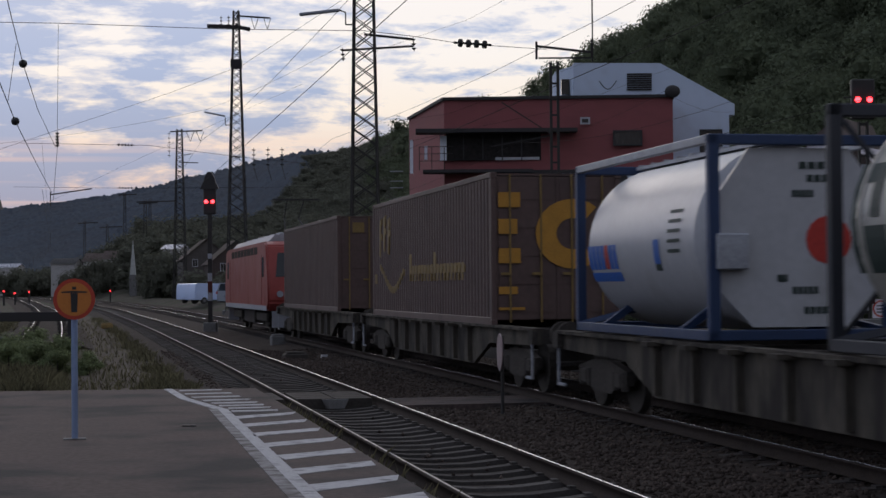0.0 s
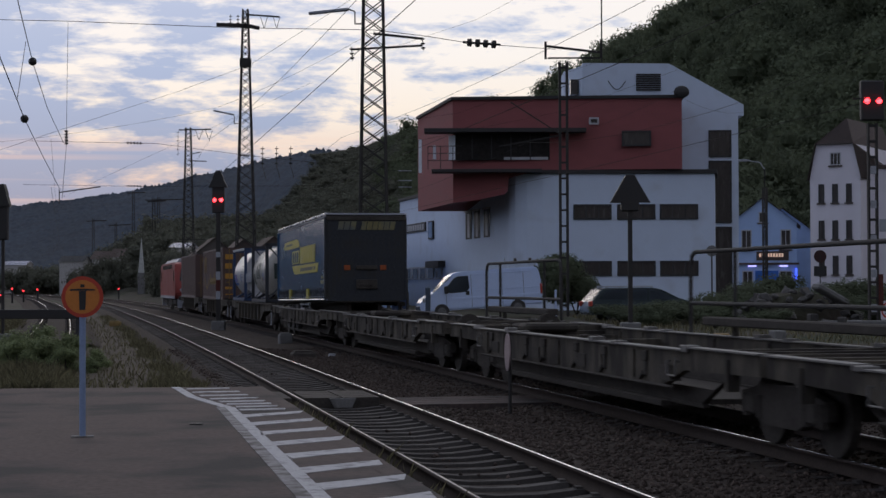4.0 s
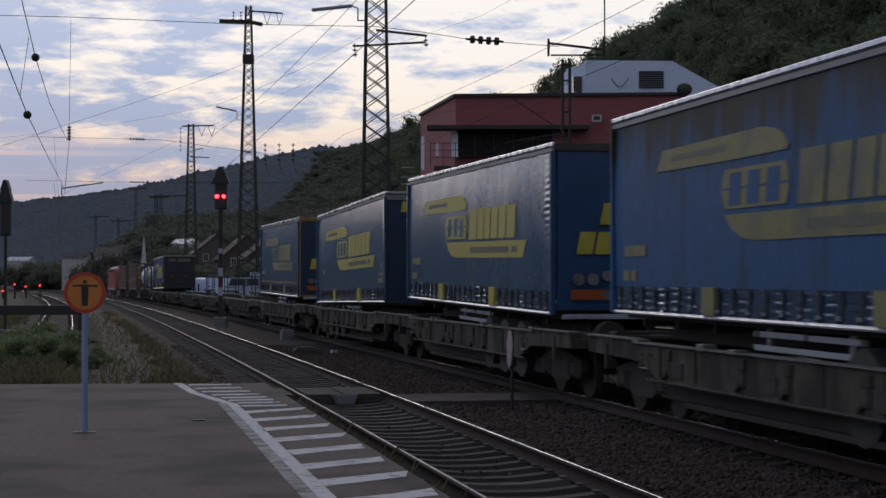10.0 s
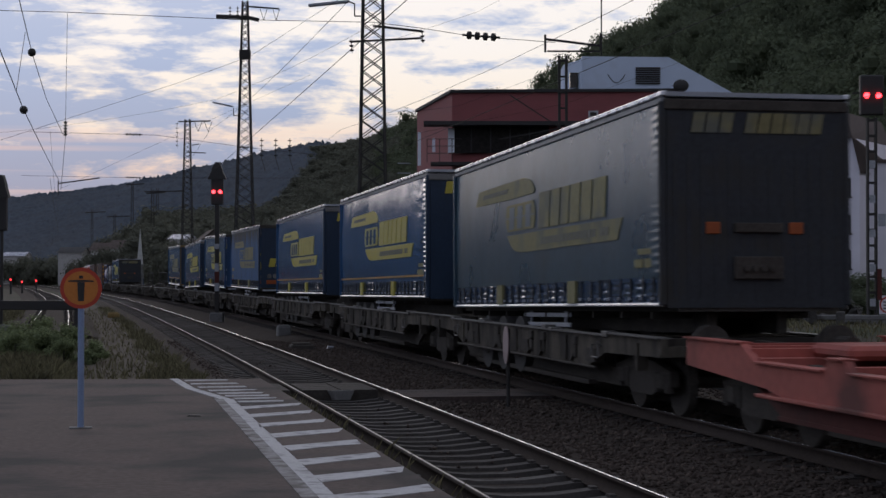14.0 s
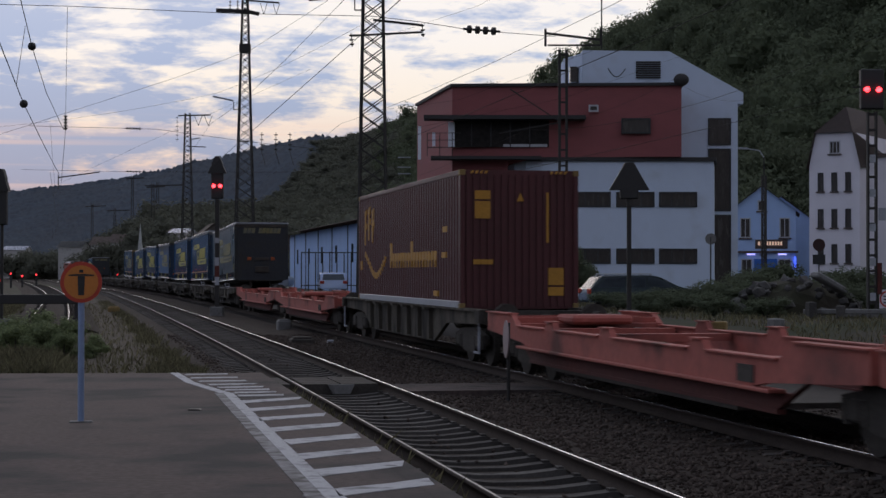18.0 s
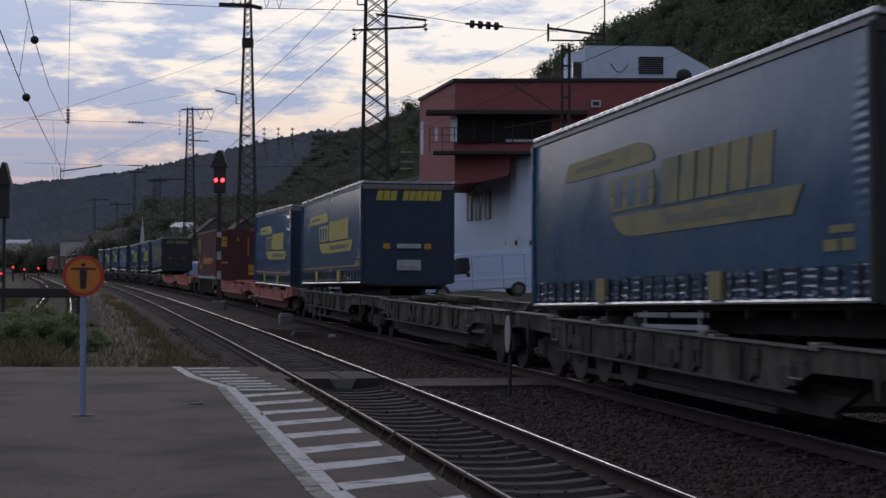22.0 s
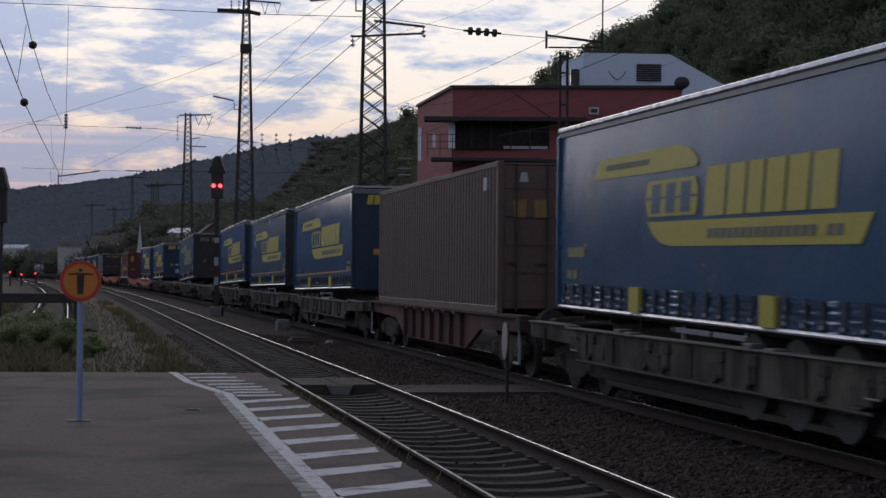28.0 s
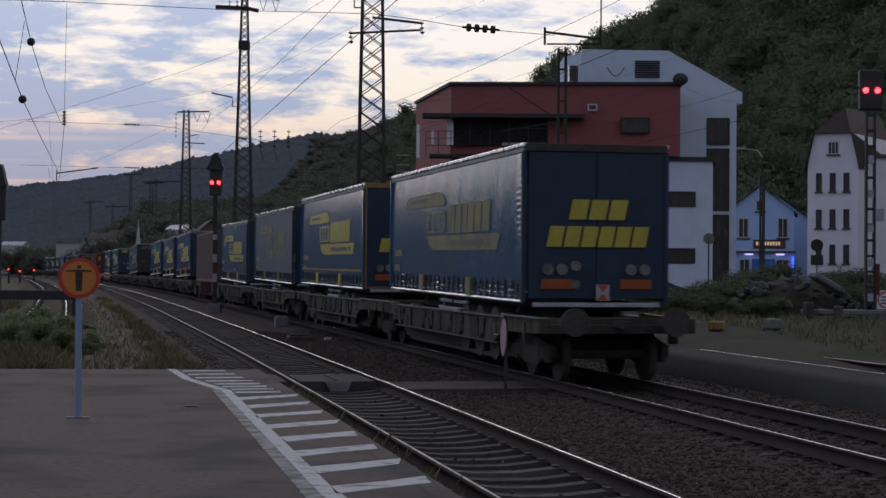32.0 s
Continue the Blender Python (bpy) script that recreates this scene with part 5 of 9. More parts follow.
twin(-72.52, -107.58, M_WAGON, M_CHASSIS, GREYE, (0,), stakes=(0.5, 0))
twin(-108.6, -142.18, M_WAGON, M_CHASSIS, GREYL, ())
twin(-143.2, -178.97, M_WAGON, M_CHASSIS, GREYL, ())
twin(-179.99, -212.24, M_WAGON, M_CHASSIS, GREYL, ())
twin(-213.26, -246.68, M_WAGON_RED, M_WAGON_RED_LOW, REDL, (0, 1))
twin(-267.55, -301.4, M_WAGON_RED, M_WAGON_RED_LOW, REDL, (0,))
twin(-302.42, -334.91, M_WAGON, M_CHASSIS, GREYE, (1,))
twin(-335.72, -367.76, M_WAGON, M_CHASSIS, GREYE, (1,))
twin(-368.57, -400.77, M_WAGON, M_CHASSIS, GREYL, ())
ride(pocket_section(16.6, M_WAGON, M_CHASSIS, (1, -1), GREYL, (6.5, -6.5), False), -401.58, -418.18)
twin(-436.87, -470.2, M_WAGON, M_CHASSIS, GREYL, ())
twin(-471.01, -504.59, M_WAGON, M_CHASSIS, GREYL, ())


def box_wagon(far, near, material, label):
    """A flat wagon for containers: two fish-bellied girders with ribs and brackets."""
    L = far - near - 1.1
    h = L / 2
    root = thing("container_wagon", label, "wagon", group="wagons of the train")
    for x in (-1.22, 1.12):
        m = Matrix.Translation((x + 0.1, 0, 0)) @ Matrix.Rotation(radians(90), 4, "Z")
        bm = bm_new()
        prism(bm, [(-h, 0.86), (-h, 1.12), (h, 1.12), (h, 0.86), (h - 3.6, 0.8), (h - 5.0, 0.36), (-h + 5.0, 0.36), (-h + 3.6, 0.8)], 0.08, m)
        bx(bm, x - 0.06, x + 0.16, -h, h, 1.10, 1.15)
        g = part("side_girder", bm, material, root)
        rib = bm_new()
        bx(rib, -0.07, 0.02, -0.06, 0.06, 0.40, 1.1)
        bx(rib, -0.2, 0.02, -0.14, 0.14, 1.06, 1.12)
        me = finish(rib, "rib")
        me.materials.append(material)
        for i in range(7):
            shared("rib", me, g, Matrix.Translation((x if x < 0 else x + 0.1, -h + 5.2 + i * (L - 10.4) / 6, 0)) @ (Matrix.Identity(4) if x < 0 else Matrix.Rotation(math.pi, 4, "Z")))
    bm = bm_new()
    for i in range(10):
        bx(bm, -1.15, 1.15, -h + 0.4 + i * (L - 0.9) / 9, -h + 0.55 + i * (L - 0.9) / 9, 0.9, 1.1)
    bx(bm, -0.3, 0.3, -h, h, 0.85, 1.05)
    bx(bm, -1.3, 1.3, -h, -h + 0.3, 0.88, 1.13)
    bx(bm, -1.3, 1.3, h - 0.3, h, 0.88, 1.13)
    part("underframe", bm, M_CHASSIS, root)
    for y in (-h + 2.0, h - 2.0):
        bogie(root, y)
    for e in (-1, 1):
        buffers(root, e * h, e, material)
        for x in (-1.25, 1.25):
            bm = bm_new()
            bar(bm, (x, e * (h - 0.2), 0.28), (x, e * (h - 0.2), 0.87), 0.04)
            bar(bm, (x, e * (h - 0.6), 0.3), (x, e * (h - 0.19), 0.3), 0.04)
            part("step", bm, M_PALE_PLATE, root)
    return ride(root, far, near)


box_wagon(60.9, 41.1, M_WAGON, "dark container wagon behind the locomotive")
box_wagon(40.9, 21.1, M_WAGON, "dark ribbed container wagon under a brown container")
box_wagon(20.9, 0.33, M_WAGON, "dark grimy wagon carrying two tank containers")
box_wagon(-247.29, -267.04, M_WAGON, "dark ribbed wagon under a maroon container")
box_wagon(-418.37, -436.37, M_WAGON_BROWN, "brown-painted container wagon with ribbed girders")


# ---- containers ----
def corrugated(y0, y1, z0, z1, x, pitch, depth, out):
    """A sheet with upright trapezoid corrugations in the plane x (out: -1 or 1)."""
    n = max(2, int(round((y1 - y0) / pitch)))
    p = (y1 - y0) / n
    pr = []
    for i in range(n):
        a = y0 + i * p
        pr += [(a, 0), (a + p * 0.25, 0), (a + p * 0.40, depth), (a + p * 0.75, depth), (a + p * 0.9, 0)]
    pr.append((y1, 0))
    bm = bm_new()
    va = [bm.verts.new((x - out * d, y, z0)) for y, d in pr]
    vb = [bm.verts.new((x - out * d, y, z1)) for y, d in pr]
    for i in range(len(pr) - 1):
        bm.faces.new((va[i], va[i + 1], vb[i + 1], vb[i]))
    return bm


def container(far, L, paint, letter, style, label):
    root = thing("shipping_container", label, "container", group="containers on the train")
    h, w, z0, z1 = L / 2, 1.265, 1.125, 4.01
    part("side_wall", corrugated(-h + 0.15, h - 0.15, z0 + 0.16, z1 - 0.1, -w + 0.01, 0.286, 0.036, -1), paint, root)
    part("side_wall", corrugated(-h + 0.15, h - 0.15, z0 + 0.16, z1 - 0.1, w - 0.01, 0.286, 0.036, 1), paint, root)
    bm = bm_new()
    bx(bm, -w + 0.05, w - 0.05, -h + 0.1, h - 0.1, z1 - 0.06, z1 - 0.02)
    bx(bm, -w + 0.05, w - 0.05, -h + 0.1, h - 0.1, z0 + 0.1, z0 + 0.16)
    bx(bm, -w + 0.02, w - 0.02, h - 0.08, h - 0.03, z0 + 0.1, z1 - 0.05)
    part("roof_and_floor", bm, paint, root)
    for x in (-w, w - 0.1):
        for y in (-h, h - 0.15):
            bm = bm_new()
            bx(bm, x, x + 0.1, y, y + 0.15, z0, z1, 0.01)
            p = part("corner_post", bm, paint, root)
            for z in (z0, z1 - 0.12):
                bm = bm_new()
                bx(bm, x - 0.01, x + 0.11, y - 0.01, y + 0.16, z, z + 0.12, 0.012)
                part("corner_casting", bm, paint if style != "maroon" else M_AMBER_OLD, p)
        bm = bm_new()
        bx(bm, x, x + 0.1, -h + 0.15, h - 0.15, z1 - 0.1, z1, 0.008)
        part("top_rail", bm, paint, root)
        bm = bm_new()
        bx(bm, x, x + 0.1, -h + 0.15, h - 0.15, z0, z0 + 0.16, 0.01)
        part("bottom_rail", bm, M_PALE_PLATE if style == "maroon" else paint, root)
    y = -h
    if style == "maroon":
        bm = bm_new()
        n = 15
        bx(bm, -w + 0.1, w - 0.1, y + 0.06, y + 0.1, z0, z1)
        ew = part("end_wall", bm, paint, root)
        for i in range(n):
            x = -w + 0.14 + i * (2 * w - 0.28) / n
            bm = bm_new()
            prism(bm, [(x, z0 + 0.05), (x + 0.09, z0 + 0.05), (x + 0.09, z1 - 0.1), (x, z1 - 0.1)], 0.035, Matrix.Translation((0, y + 0.03, 0)))
            part("wall_rib", bm, paint, ew)
        for (x0, x1, a, b) in ((-0.95, -0.62, 3.4, 3.58), (-0.95, -0.62, 3.0, 3.36), (0.62, 0.95, 1.62, 1.98), (0.62, 0.95, 1.4, 1.58), (-0.98, -0.56, 2.05, 2.15), (0.58, 0.63, 2.5, 3.55)):
            bm = bm_new()
            face_decal(bm, [(x0, a), (x1, a), (x1, b), (x0, b)], y + 0.02)
            part("amber_label", bm, M_AMBER, root)
        bm = bm_new()
        face_decal(bm, [(-0.06, 3.36), (0.1, 3.36), (0.02, 3.54)], y + 0.02)
        part("warning_mark", bm, M_AMBER, root)
        for k in (-1, 1):
            bm = bm_new()
            for i in range(4):
                x = k * 0.85 - 0.2 + i * 0.1
                face_decal(bm, [(x, z1 - 0.08), (x + 0.05, z1 - 0.08), (x + 0.08, z1 - 0.02), (x + 0.03, z1 - 0.02)], y - 0.005)
            part("hazard_stripes", bm, M_AMBER, root)
    else:
        for sx in (-1, 1):
            bm = bm_new()
            bx(bm, min(sx * 0.005, sx * (w - 0.1)), max(sx * 0.005, sx * (w - 0.1)), y + 0.04, y + 0.09, z0 + 0.12, z1 - 0.08)
            d = part("end_door", bm, paint, root)
            for k in range(5):
                za = z0 + 0.25 + k * 0.53
                bm = bm_new()
                bx(bm, min(sx * 0.08, sx * (w - 0.16)), max(sx * 0.08, sx * (w - 0.16)), y + 0.025, y + 0.05, za, za + 0.34)
                part("door_panel", bm, paint, d)
            for px in (0.3, 0.9):
                bm = bm_new()
                rod(bm, (sx * px, y + 0.0, z0 + 0.06), (sx * px, y + 0.0, z1 - 0.04), 0.02, n=6)
                bx(bm, sx * px - 0.18, sx * px + 0.02, y - 0.03, y, z0 + 0.95, z0 + 1.0)
                part("locking_bar", bm, M_CHASSIS if style == "brown" else M_AMBER_OLD, d)
    X = -w - 0.004
    def put(pts, name="letter_block", mt=None):
        bm = bm_new()
        a = [bm.verts.new((X, h - d, z)) for d, z in pts]
        b = [bm.verts.new((X + 0.06, h - d, z)) for d, z in pts]
        bm.faces.new(a)
        for i in range(len(pts)):
            bm.faces.new((a[i], b[i], b[(i + 1) % len(pts)], a[(i + 1) % len(pts)]))
        part(name, bm, mt or letter, root)
    if style in ("maroon", "amber"):
        for i, (hgt, lift) in enumerate(((0.95, 0.0), (0.9, 0.12), (0.9, 0.05))):
            d = 1.05 + i * 0.62
            put([(d, 2.65 + lift), (d + 0.16, 2.62 + lift), (d + 0.2, 3.1 + lift), (d + 0.38, 3.05 + lift), (d + 0.36, 3.2 + lift), (d + 0.2, 3.24 + lift), (d + 0.34, 2.65 + hgt + lift), (d + 0.02, 2.6 + hgt + lift)])
        for i in range(17):
            d = 5.2 + i * 0.36
            tall = 0.62 if i in (0, 8) else 0.36
            put([(d, 2.0), (d + 0.12, 2.0), (d + 0.13, 2.16), (d + 0.27, 2.16), (d + 0.27, 2.0 + tall * 0.85), (d + 0.13, 2.0 + tall), (d, 2.0 + tall)])
        for i in range(14):
            a = i / 13
            d, z = 1.1 + a * 3.2, 2.05 - 0.32 * math.sin(a * 4.4 - 0.9)
            put([(d, z), (d + 0.17, z - 0.03), (d + 0.18, z + 0.12), (d + 0.01, z + 0.15)], "lettering_bit")
        put([(0.35, 1.95), (0.6, 1.95), (0.6, 2.2), (0.35, 2.2)], "small_label")
        if style == "maroon":
            for d, z in ((11.8, 2.2), (11.9, 2.75), (10.9, 1.36)):
                put([(d, z), (d + 0.45, z), (d + 0.45, z + 0.12), (d, z + 0.12)], "small_label")
    if style == "amber":
        for (z, q) in ((3.35, 0.42), (2.85, 0.36), (2.3, 0.42), (1.72, 0.36), (1.42, 0.5)):
            bm = bm_new()
            face_decal(bm, [(-1.12, z), (-1.12 + q, z), (-1.12 + q, z + (0.28 if z > 2 else 0.14 if z > 1.5 else 0.05)), (-1.12, z + (0.28 if z > 2 else 0.14 if z > 1.5 else 0.05))], y + 0.005)
            part("amber_bar", bm, M_AMBER, root)
        bm = bm_new()
        n = 20
        for i in range(n):
            a0, a1 = [radians(50 + (260) * k / n) for k in (i, i + 1)]
            face_decal(bm, [(0.32 + 0.72 * c * math.cos(a), 2.85 + 0.66 * c * math.sin(a)) for a, c in ((a0, 1), (a1, 1), (a1, 0.45), (a0, 0.45))], y + 0.004)
        part("round_letter_shape", bm, M_AMBER, root, "large amber rounded mark")
    if style == "plain":
        bm = bm_new()
        face_decal(bm, [(-0.8, 3.5), (-0.45, 3.5), (-0.45, 3.8), (-0.8, 3.8)], y + 0.01)
        part("amber_label", bm, M_AMBER_OLD, root)
    if style == "brown":
        for i in range(3):
            bm = bm_new()
            face_decal(bm, [(-0.95 + i * 0.4, 2.95), (-0.72 + i * 0.4, 2.95), (-0.7 + i * 0.4, 3.3), (-0.97 + i * 0.4, 3.28)], y + 0.008)
            part("worn_letter", bm, M_AMBER_OLD, root)
        for x in (-0.85, 0.35):
            bm = bm_new()
            face_decal(bm, [(x, 3.62), (x + 0.18, 3.62), (x + 0.14, 3.8), (x + 0.04, 3.8)], y + 0.008)
            part("small_label", bm, M_PALE_PLATE, root)
        bm = bm_new()
        bm_p = [(12.4, 3.5), (12.65, 3.5), (12.65, 3.75), (12.4, 3.75)]
        bm.free()
        put(bm_p, "small_label", M_PALE_PLATE)
    return ride(root, far, far - L)


container(58.05, 13.3, M_BROWN, M_AMBER_OLD, "plain", "plain dark brown corrugated container behind the locomotive")
container(38.4, 13.6, M_BROWN, M_AMBER_OLD, "amber", "brown corrugated container with worn amber print and barred doors")
container(-250.84, 13.72, M_MAROON, M_AMBER, "maroon", "maroon corrugated container with amber lettering shapes")
container(-420.32, 13.6, M_BROWN, M_AMBER_OLD, "brown", "weathered brown corrugated container with worn door lettering")


# ---- tank containers ----
def tank(far, shell, fr, kind, label):
    L, w, z0, z1 = 6.06, 1.22, 1.18, 3.72
    h = L / 2
    root = thing("tank_container", label, "tank container", group="tank containers on the train")
    R, zc = 1.19, 2.46
    bm = bm_new()
    prof = [(-h + 0.12, 0.0), (-h + 0.14, 0.35), (-h + 0.2, 0.65), (-h + 0.32, 0.9), (-h + 0.48, 1.06), (-h + 0.66, R), (h - 0.66, R), (h - 0.48, 1.06), (h - 0.32, 0.9), (h - 0.2, 0.65), (h - 0.14, 0.35), (h - 0.12, 0.0)]
    n = 40
    rings = []
    for y, r in prof:
        rings.append([bm.verts.new((r * math.sin(2 * math.pi * i / n), y, zc + r * math.cos(2 * math.pi * i / n))) for i in range(n)] if r else [bm.verts.new((0, y, zc))])
    for a, b in zip(rings, rings[1:]):
        for i in range(n):
            j = (i + 1) % n
            q = [a[i % len(a)], a[j % len(a)], b[j % len(b)], b[i % len(b)]]
            bm.faces.new(list(dict.fromkeys(q)))
    part("tank_shell", bm, shell, root, smooth=35)
    for y in (() if kind == "blue" else (-h + 0.75, -h + 1.9, 0.25, h - 1.7, h - 0.75)):
        bm = bm_new()
        hoop = [[bm.verts.new((r * math.sin(2 * math.pi * i / n), y + d, zc + r * math.cos(2 * math.pi * i / n))) for r, d in ((R + 0.001, -0.04), (R + 0.022, -0.02), (R + 0.022, 0.02), (R + 0.001, 0.04))] for i in range(n)]
        for i in range(n):
            p, q = hoop[i], hoop[(i + 1) % n]
            for k in range(3):
                bm.faces.new((p[k], p[k + 1], q[k + 1], q[k]))
        part("shell_band", bm, shell, root, smooth=60)
    for y in (-h, h - 0.13):
        for x in (-w, w - 0.14):
            bm = bm_new()
            bx(bm, x, x + 0.14, y, y + 0.13, z0, z1, 0.012)
            part("corner_post", bm, fr, root)
        for za in (z0, z1 - 0.13):
            bm = bm_new()
            bx(bm, -w, w, y, y + 0.13, za, za + 0.13, 0.012)
            part("end_beam", bm, fr, root)
        if kind == "blue":
            continue
        for sx in (-1, 1):
            for sz in (-1, 1):
                bm = bm_new()
                bar(bm, (sx * 1.15, y + 0.06, zc + sz * 1.2), (sx * 0.45, y + 0.1, zc + sz * 0.42), 0.05, 0.05)
                part("diagonal_brace", bm, fr, root)
    for x in (-w, w - 0.1):
        bm = bm_new()
        bx(bm, x, x + 0.1, -h + 0.1, h - 0.1, z0, z0 + 0.13, 0.01)
        part("bottom_rail", bm, fr, root)
        if kind == "blue":
            bm = bm_new()
            bx(bm, x, x + 0.1, -h + 0.1, h - 0.1, z1 - 0.11, z1, 0.01)
            part("top_rail", bm, M_PALE_PLATE, root)
    bm = bm_new()
    bx(bm, -0.28, 0.28, -h + 0.2, h - 0.2, z1 - 0.07, z1 - 0.02)
    for i in range(10):
        bx(bm, -0.28, 0.28, -h + 0.3 + i * 0.6, -h + 0.34 + i * 0.6, z1 - 0.02, z1 + 0.01)
    rod(bm, (0, 0.4, z1 - 0.14), (0, 0.4, z1 + 0.02), 0.26, n=16)
    part("top_walkway", bm, M_PALE_PLATE, root, "galvanised top walkway")
    for sy in (-1, 1):
        for sx in (-1, 1):
            bm = bm_new()
            bar(bm, (sx * 1.15, sy * (h - 0.1), z0 + 0.1), (sx * 0.7, sy * (h - 1.3), z0 + 0.32), 0.08)
            bar(bm, (sx * 1.15, sy * (h - 1.3), z0 + 0.08), (sx * 0.7, sy * (h - 1.3), z0 + 0.4), 0.1)
            part("saddle", bm, fr, root)
    # marks on the shell, laid on its curve
    def mark(name, d0, d1, a0, a1, mt):
        bm = bm_new()
        k = 5
        rr = R + 0.006
        vs = [[bm.verts.new((-rr * math.cos(a), h - d, zc + rr * math.sin(a))) for d in (d0, d1)] for a in np.linspace(a0, a1, k)]
        for i in range(k - 1):
            bm.faces.new((vs[i][0], vs[i][1], vs[i + 1][1], vs[i + 1][0]))
        part(name, bm, mt, root)
    if kind == "blue":
        for i in range(7):
            mark("name_block", 0.62 + i * 0.21, 0.79 + i * 0.21, -0.30, 0.0, M_LOGO_RED if i == 4 else M_LOGO_BLUE)
        mark("name_bar", 0.62, 2.1, -0.46, -0.34, M_LOGO_BLUE)
        mark("blue_plate", 3.75, 4.0, -0.26, 0.02, M_LOGO_BLUE)
        mark("green_plate", 3.75, 4.0, -0.34, -0.26, M_LETTER_DK)
        for i in range(5):
            mark("small_lettering", 4.35, 4.85, 0.30 - i * 0.11, 0.34 - i * 0.11, M_LETTER_DK)
        bm = bm_new()
        prism(bm, [(-0.62, z0 + 0.16), (0.62, z0 + 0.16), (1.04, z0 + 0.6), (1.04, z1 - 0.7), (0.66, z1 - 0.16), (-0.66, z1 - 0.16), (-1.04, z1 - 0.7), (-1.04, z0 + 0.6)], 0.05, Matrix.Translation((0, -h + 0.12, 0)))
        part("end_plate", bm, shell, root, "white eight-sided end plate")
        bm = bm_new()
        bm_pts = [(0.38 + 0.3 * math.cos(a), 2.42 + 0.3 * math.sin(a)) for a in np.linspace(0, 2 * math.pi, 19)[:-1]]
        face_decal(bm, bm_pts, -h + 0.115)
        part("red_disc", bm, M_LOGO_RED, root)
        for i, (x, z, wd) in enumerate(((0.0, 3.3, 0.6), (0.1, 3.14, 0.5), (-0.1, 2.95, 0.3), (-0.1, 1.75, 0.35), (0.05, 1.5, 0.4), (-0.3, 1.9, 0.14))):
            bm = bm_new()
            for k in range(5):
                face_decal(bm, [(x + k * wd / 5, z), (x + (k + 0.75) * wd / 5, z), (x + (k + 0.75) * wd / 5, z + 0.09), (x + k * wd / 5, z + 0.09)], -h + 0.115)
            part("small_lettering", bm, M_LETTER_DK, root)
        bm = bm_new()
        bx(bm, -1.14, -0.72, -h - 0.05, -h + 0.16, 2.05, 2.5, 0.02)
        part("document_box", bm, M_PALE_PLATE, root)
    else:
        d = 0.55
        mark("initial_shape", d, d + 0.24, -0.42, 0.52, M_LETTER_DK)
        mark("initial_shape", d + 0.24, d + 0.62, 0.34, 0.52, M_LETTER_DK)
        mark("initial_shape", d + 0.42, d + 0.64, 0.05, 0.34, M_LETTER_DK)
        mark("initial_shape", d + 0.3, d + 0.8, -0.42, -0.02, M_LETTER_DK)
        for i in range(5):
            dd = 1.5 + i * 0.45
            mark("name_block", dd, dd + (0.15 if i == 0 else 0.32), -0.22, 0.38, M_LETTER_DK)
        mark("blue_plate", 4.6, 4.85, -0.28, -0.02, M_LOGO_BLUE)
        mark("amber_plate", 4.3, 4.5, -0.3, -0.15, M_AMBER)
        mark("amber_plate", 5.0, 5.15, -0.3, -0.12, M_AMBER)
        for i in range(6):
            mark("small_lettering", 4.2, 4.75, 0.34 - i * 0.09, 0.37 - i * 0.09, M_PALE_PLATE)
        bm = bm_new()
        y = -h + 0.10
        for x0, x1, za, zb in ((-0.82, -0.68, 2.2, 2.85), (-0.68, -0.4, 2.7, 2.85), (-0.48, -0.34, 2.5, 2.75), (-0.6, -0.25, 2.2, 2.42)):
            face_decal(bm, [(x0, za), (x1, za), (x1 + 0.02, zb), (x0 - 0.02, zb)], y)
        part("initial_shape", bm, M_LETTER_DK, root)
        for i in range(5):
            bm = bm_new()
            x = -0.2 + i * 0.2
            face_decal(bm, [(x, 2.26), (x + 0.05, 2.26), (x + 0.1, 2.45), (x + 0.15, 2.26), (x + 0.16, 2.62), (x + 0.1, 2.62), (x, 2.62)], y)
            part("name_block", bm, M_LETTER_DK, root)
        for i in range(28):
            a0, a1 = 2 * math.pi * i / 28, 2 * math.pi * (i + 0.8) / 28
            bm = bm_new()
            face_decal(bm, [(r * math.cos(a), zc + r * math.sin(a)) for a, r in ((a0, 0.70), (a1, 0.70), (a1, 0.68), (a0, 0.68))], -h + 0.2)
            part("rim_clip", bm, M_PALE_PLATE, root)
    return ride(root, far, far - L)


tank(19.18, M_TANK, M_TANK_BLUE, "blue", "white tank container in a blue frame with coloured marks")
tank(9.65, M_TANK_CREAM, M_TANK_GREY, "grey", "cream tank container in a dark frame with dark lettering")


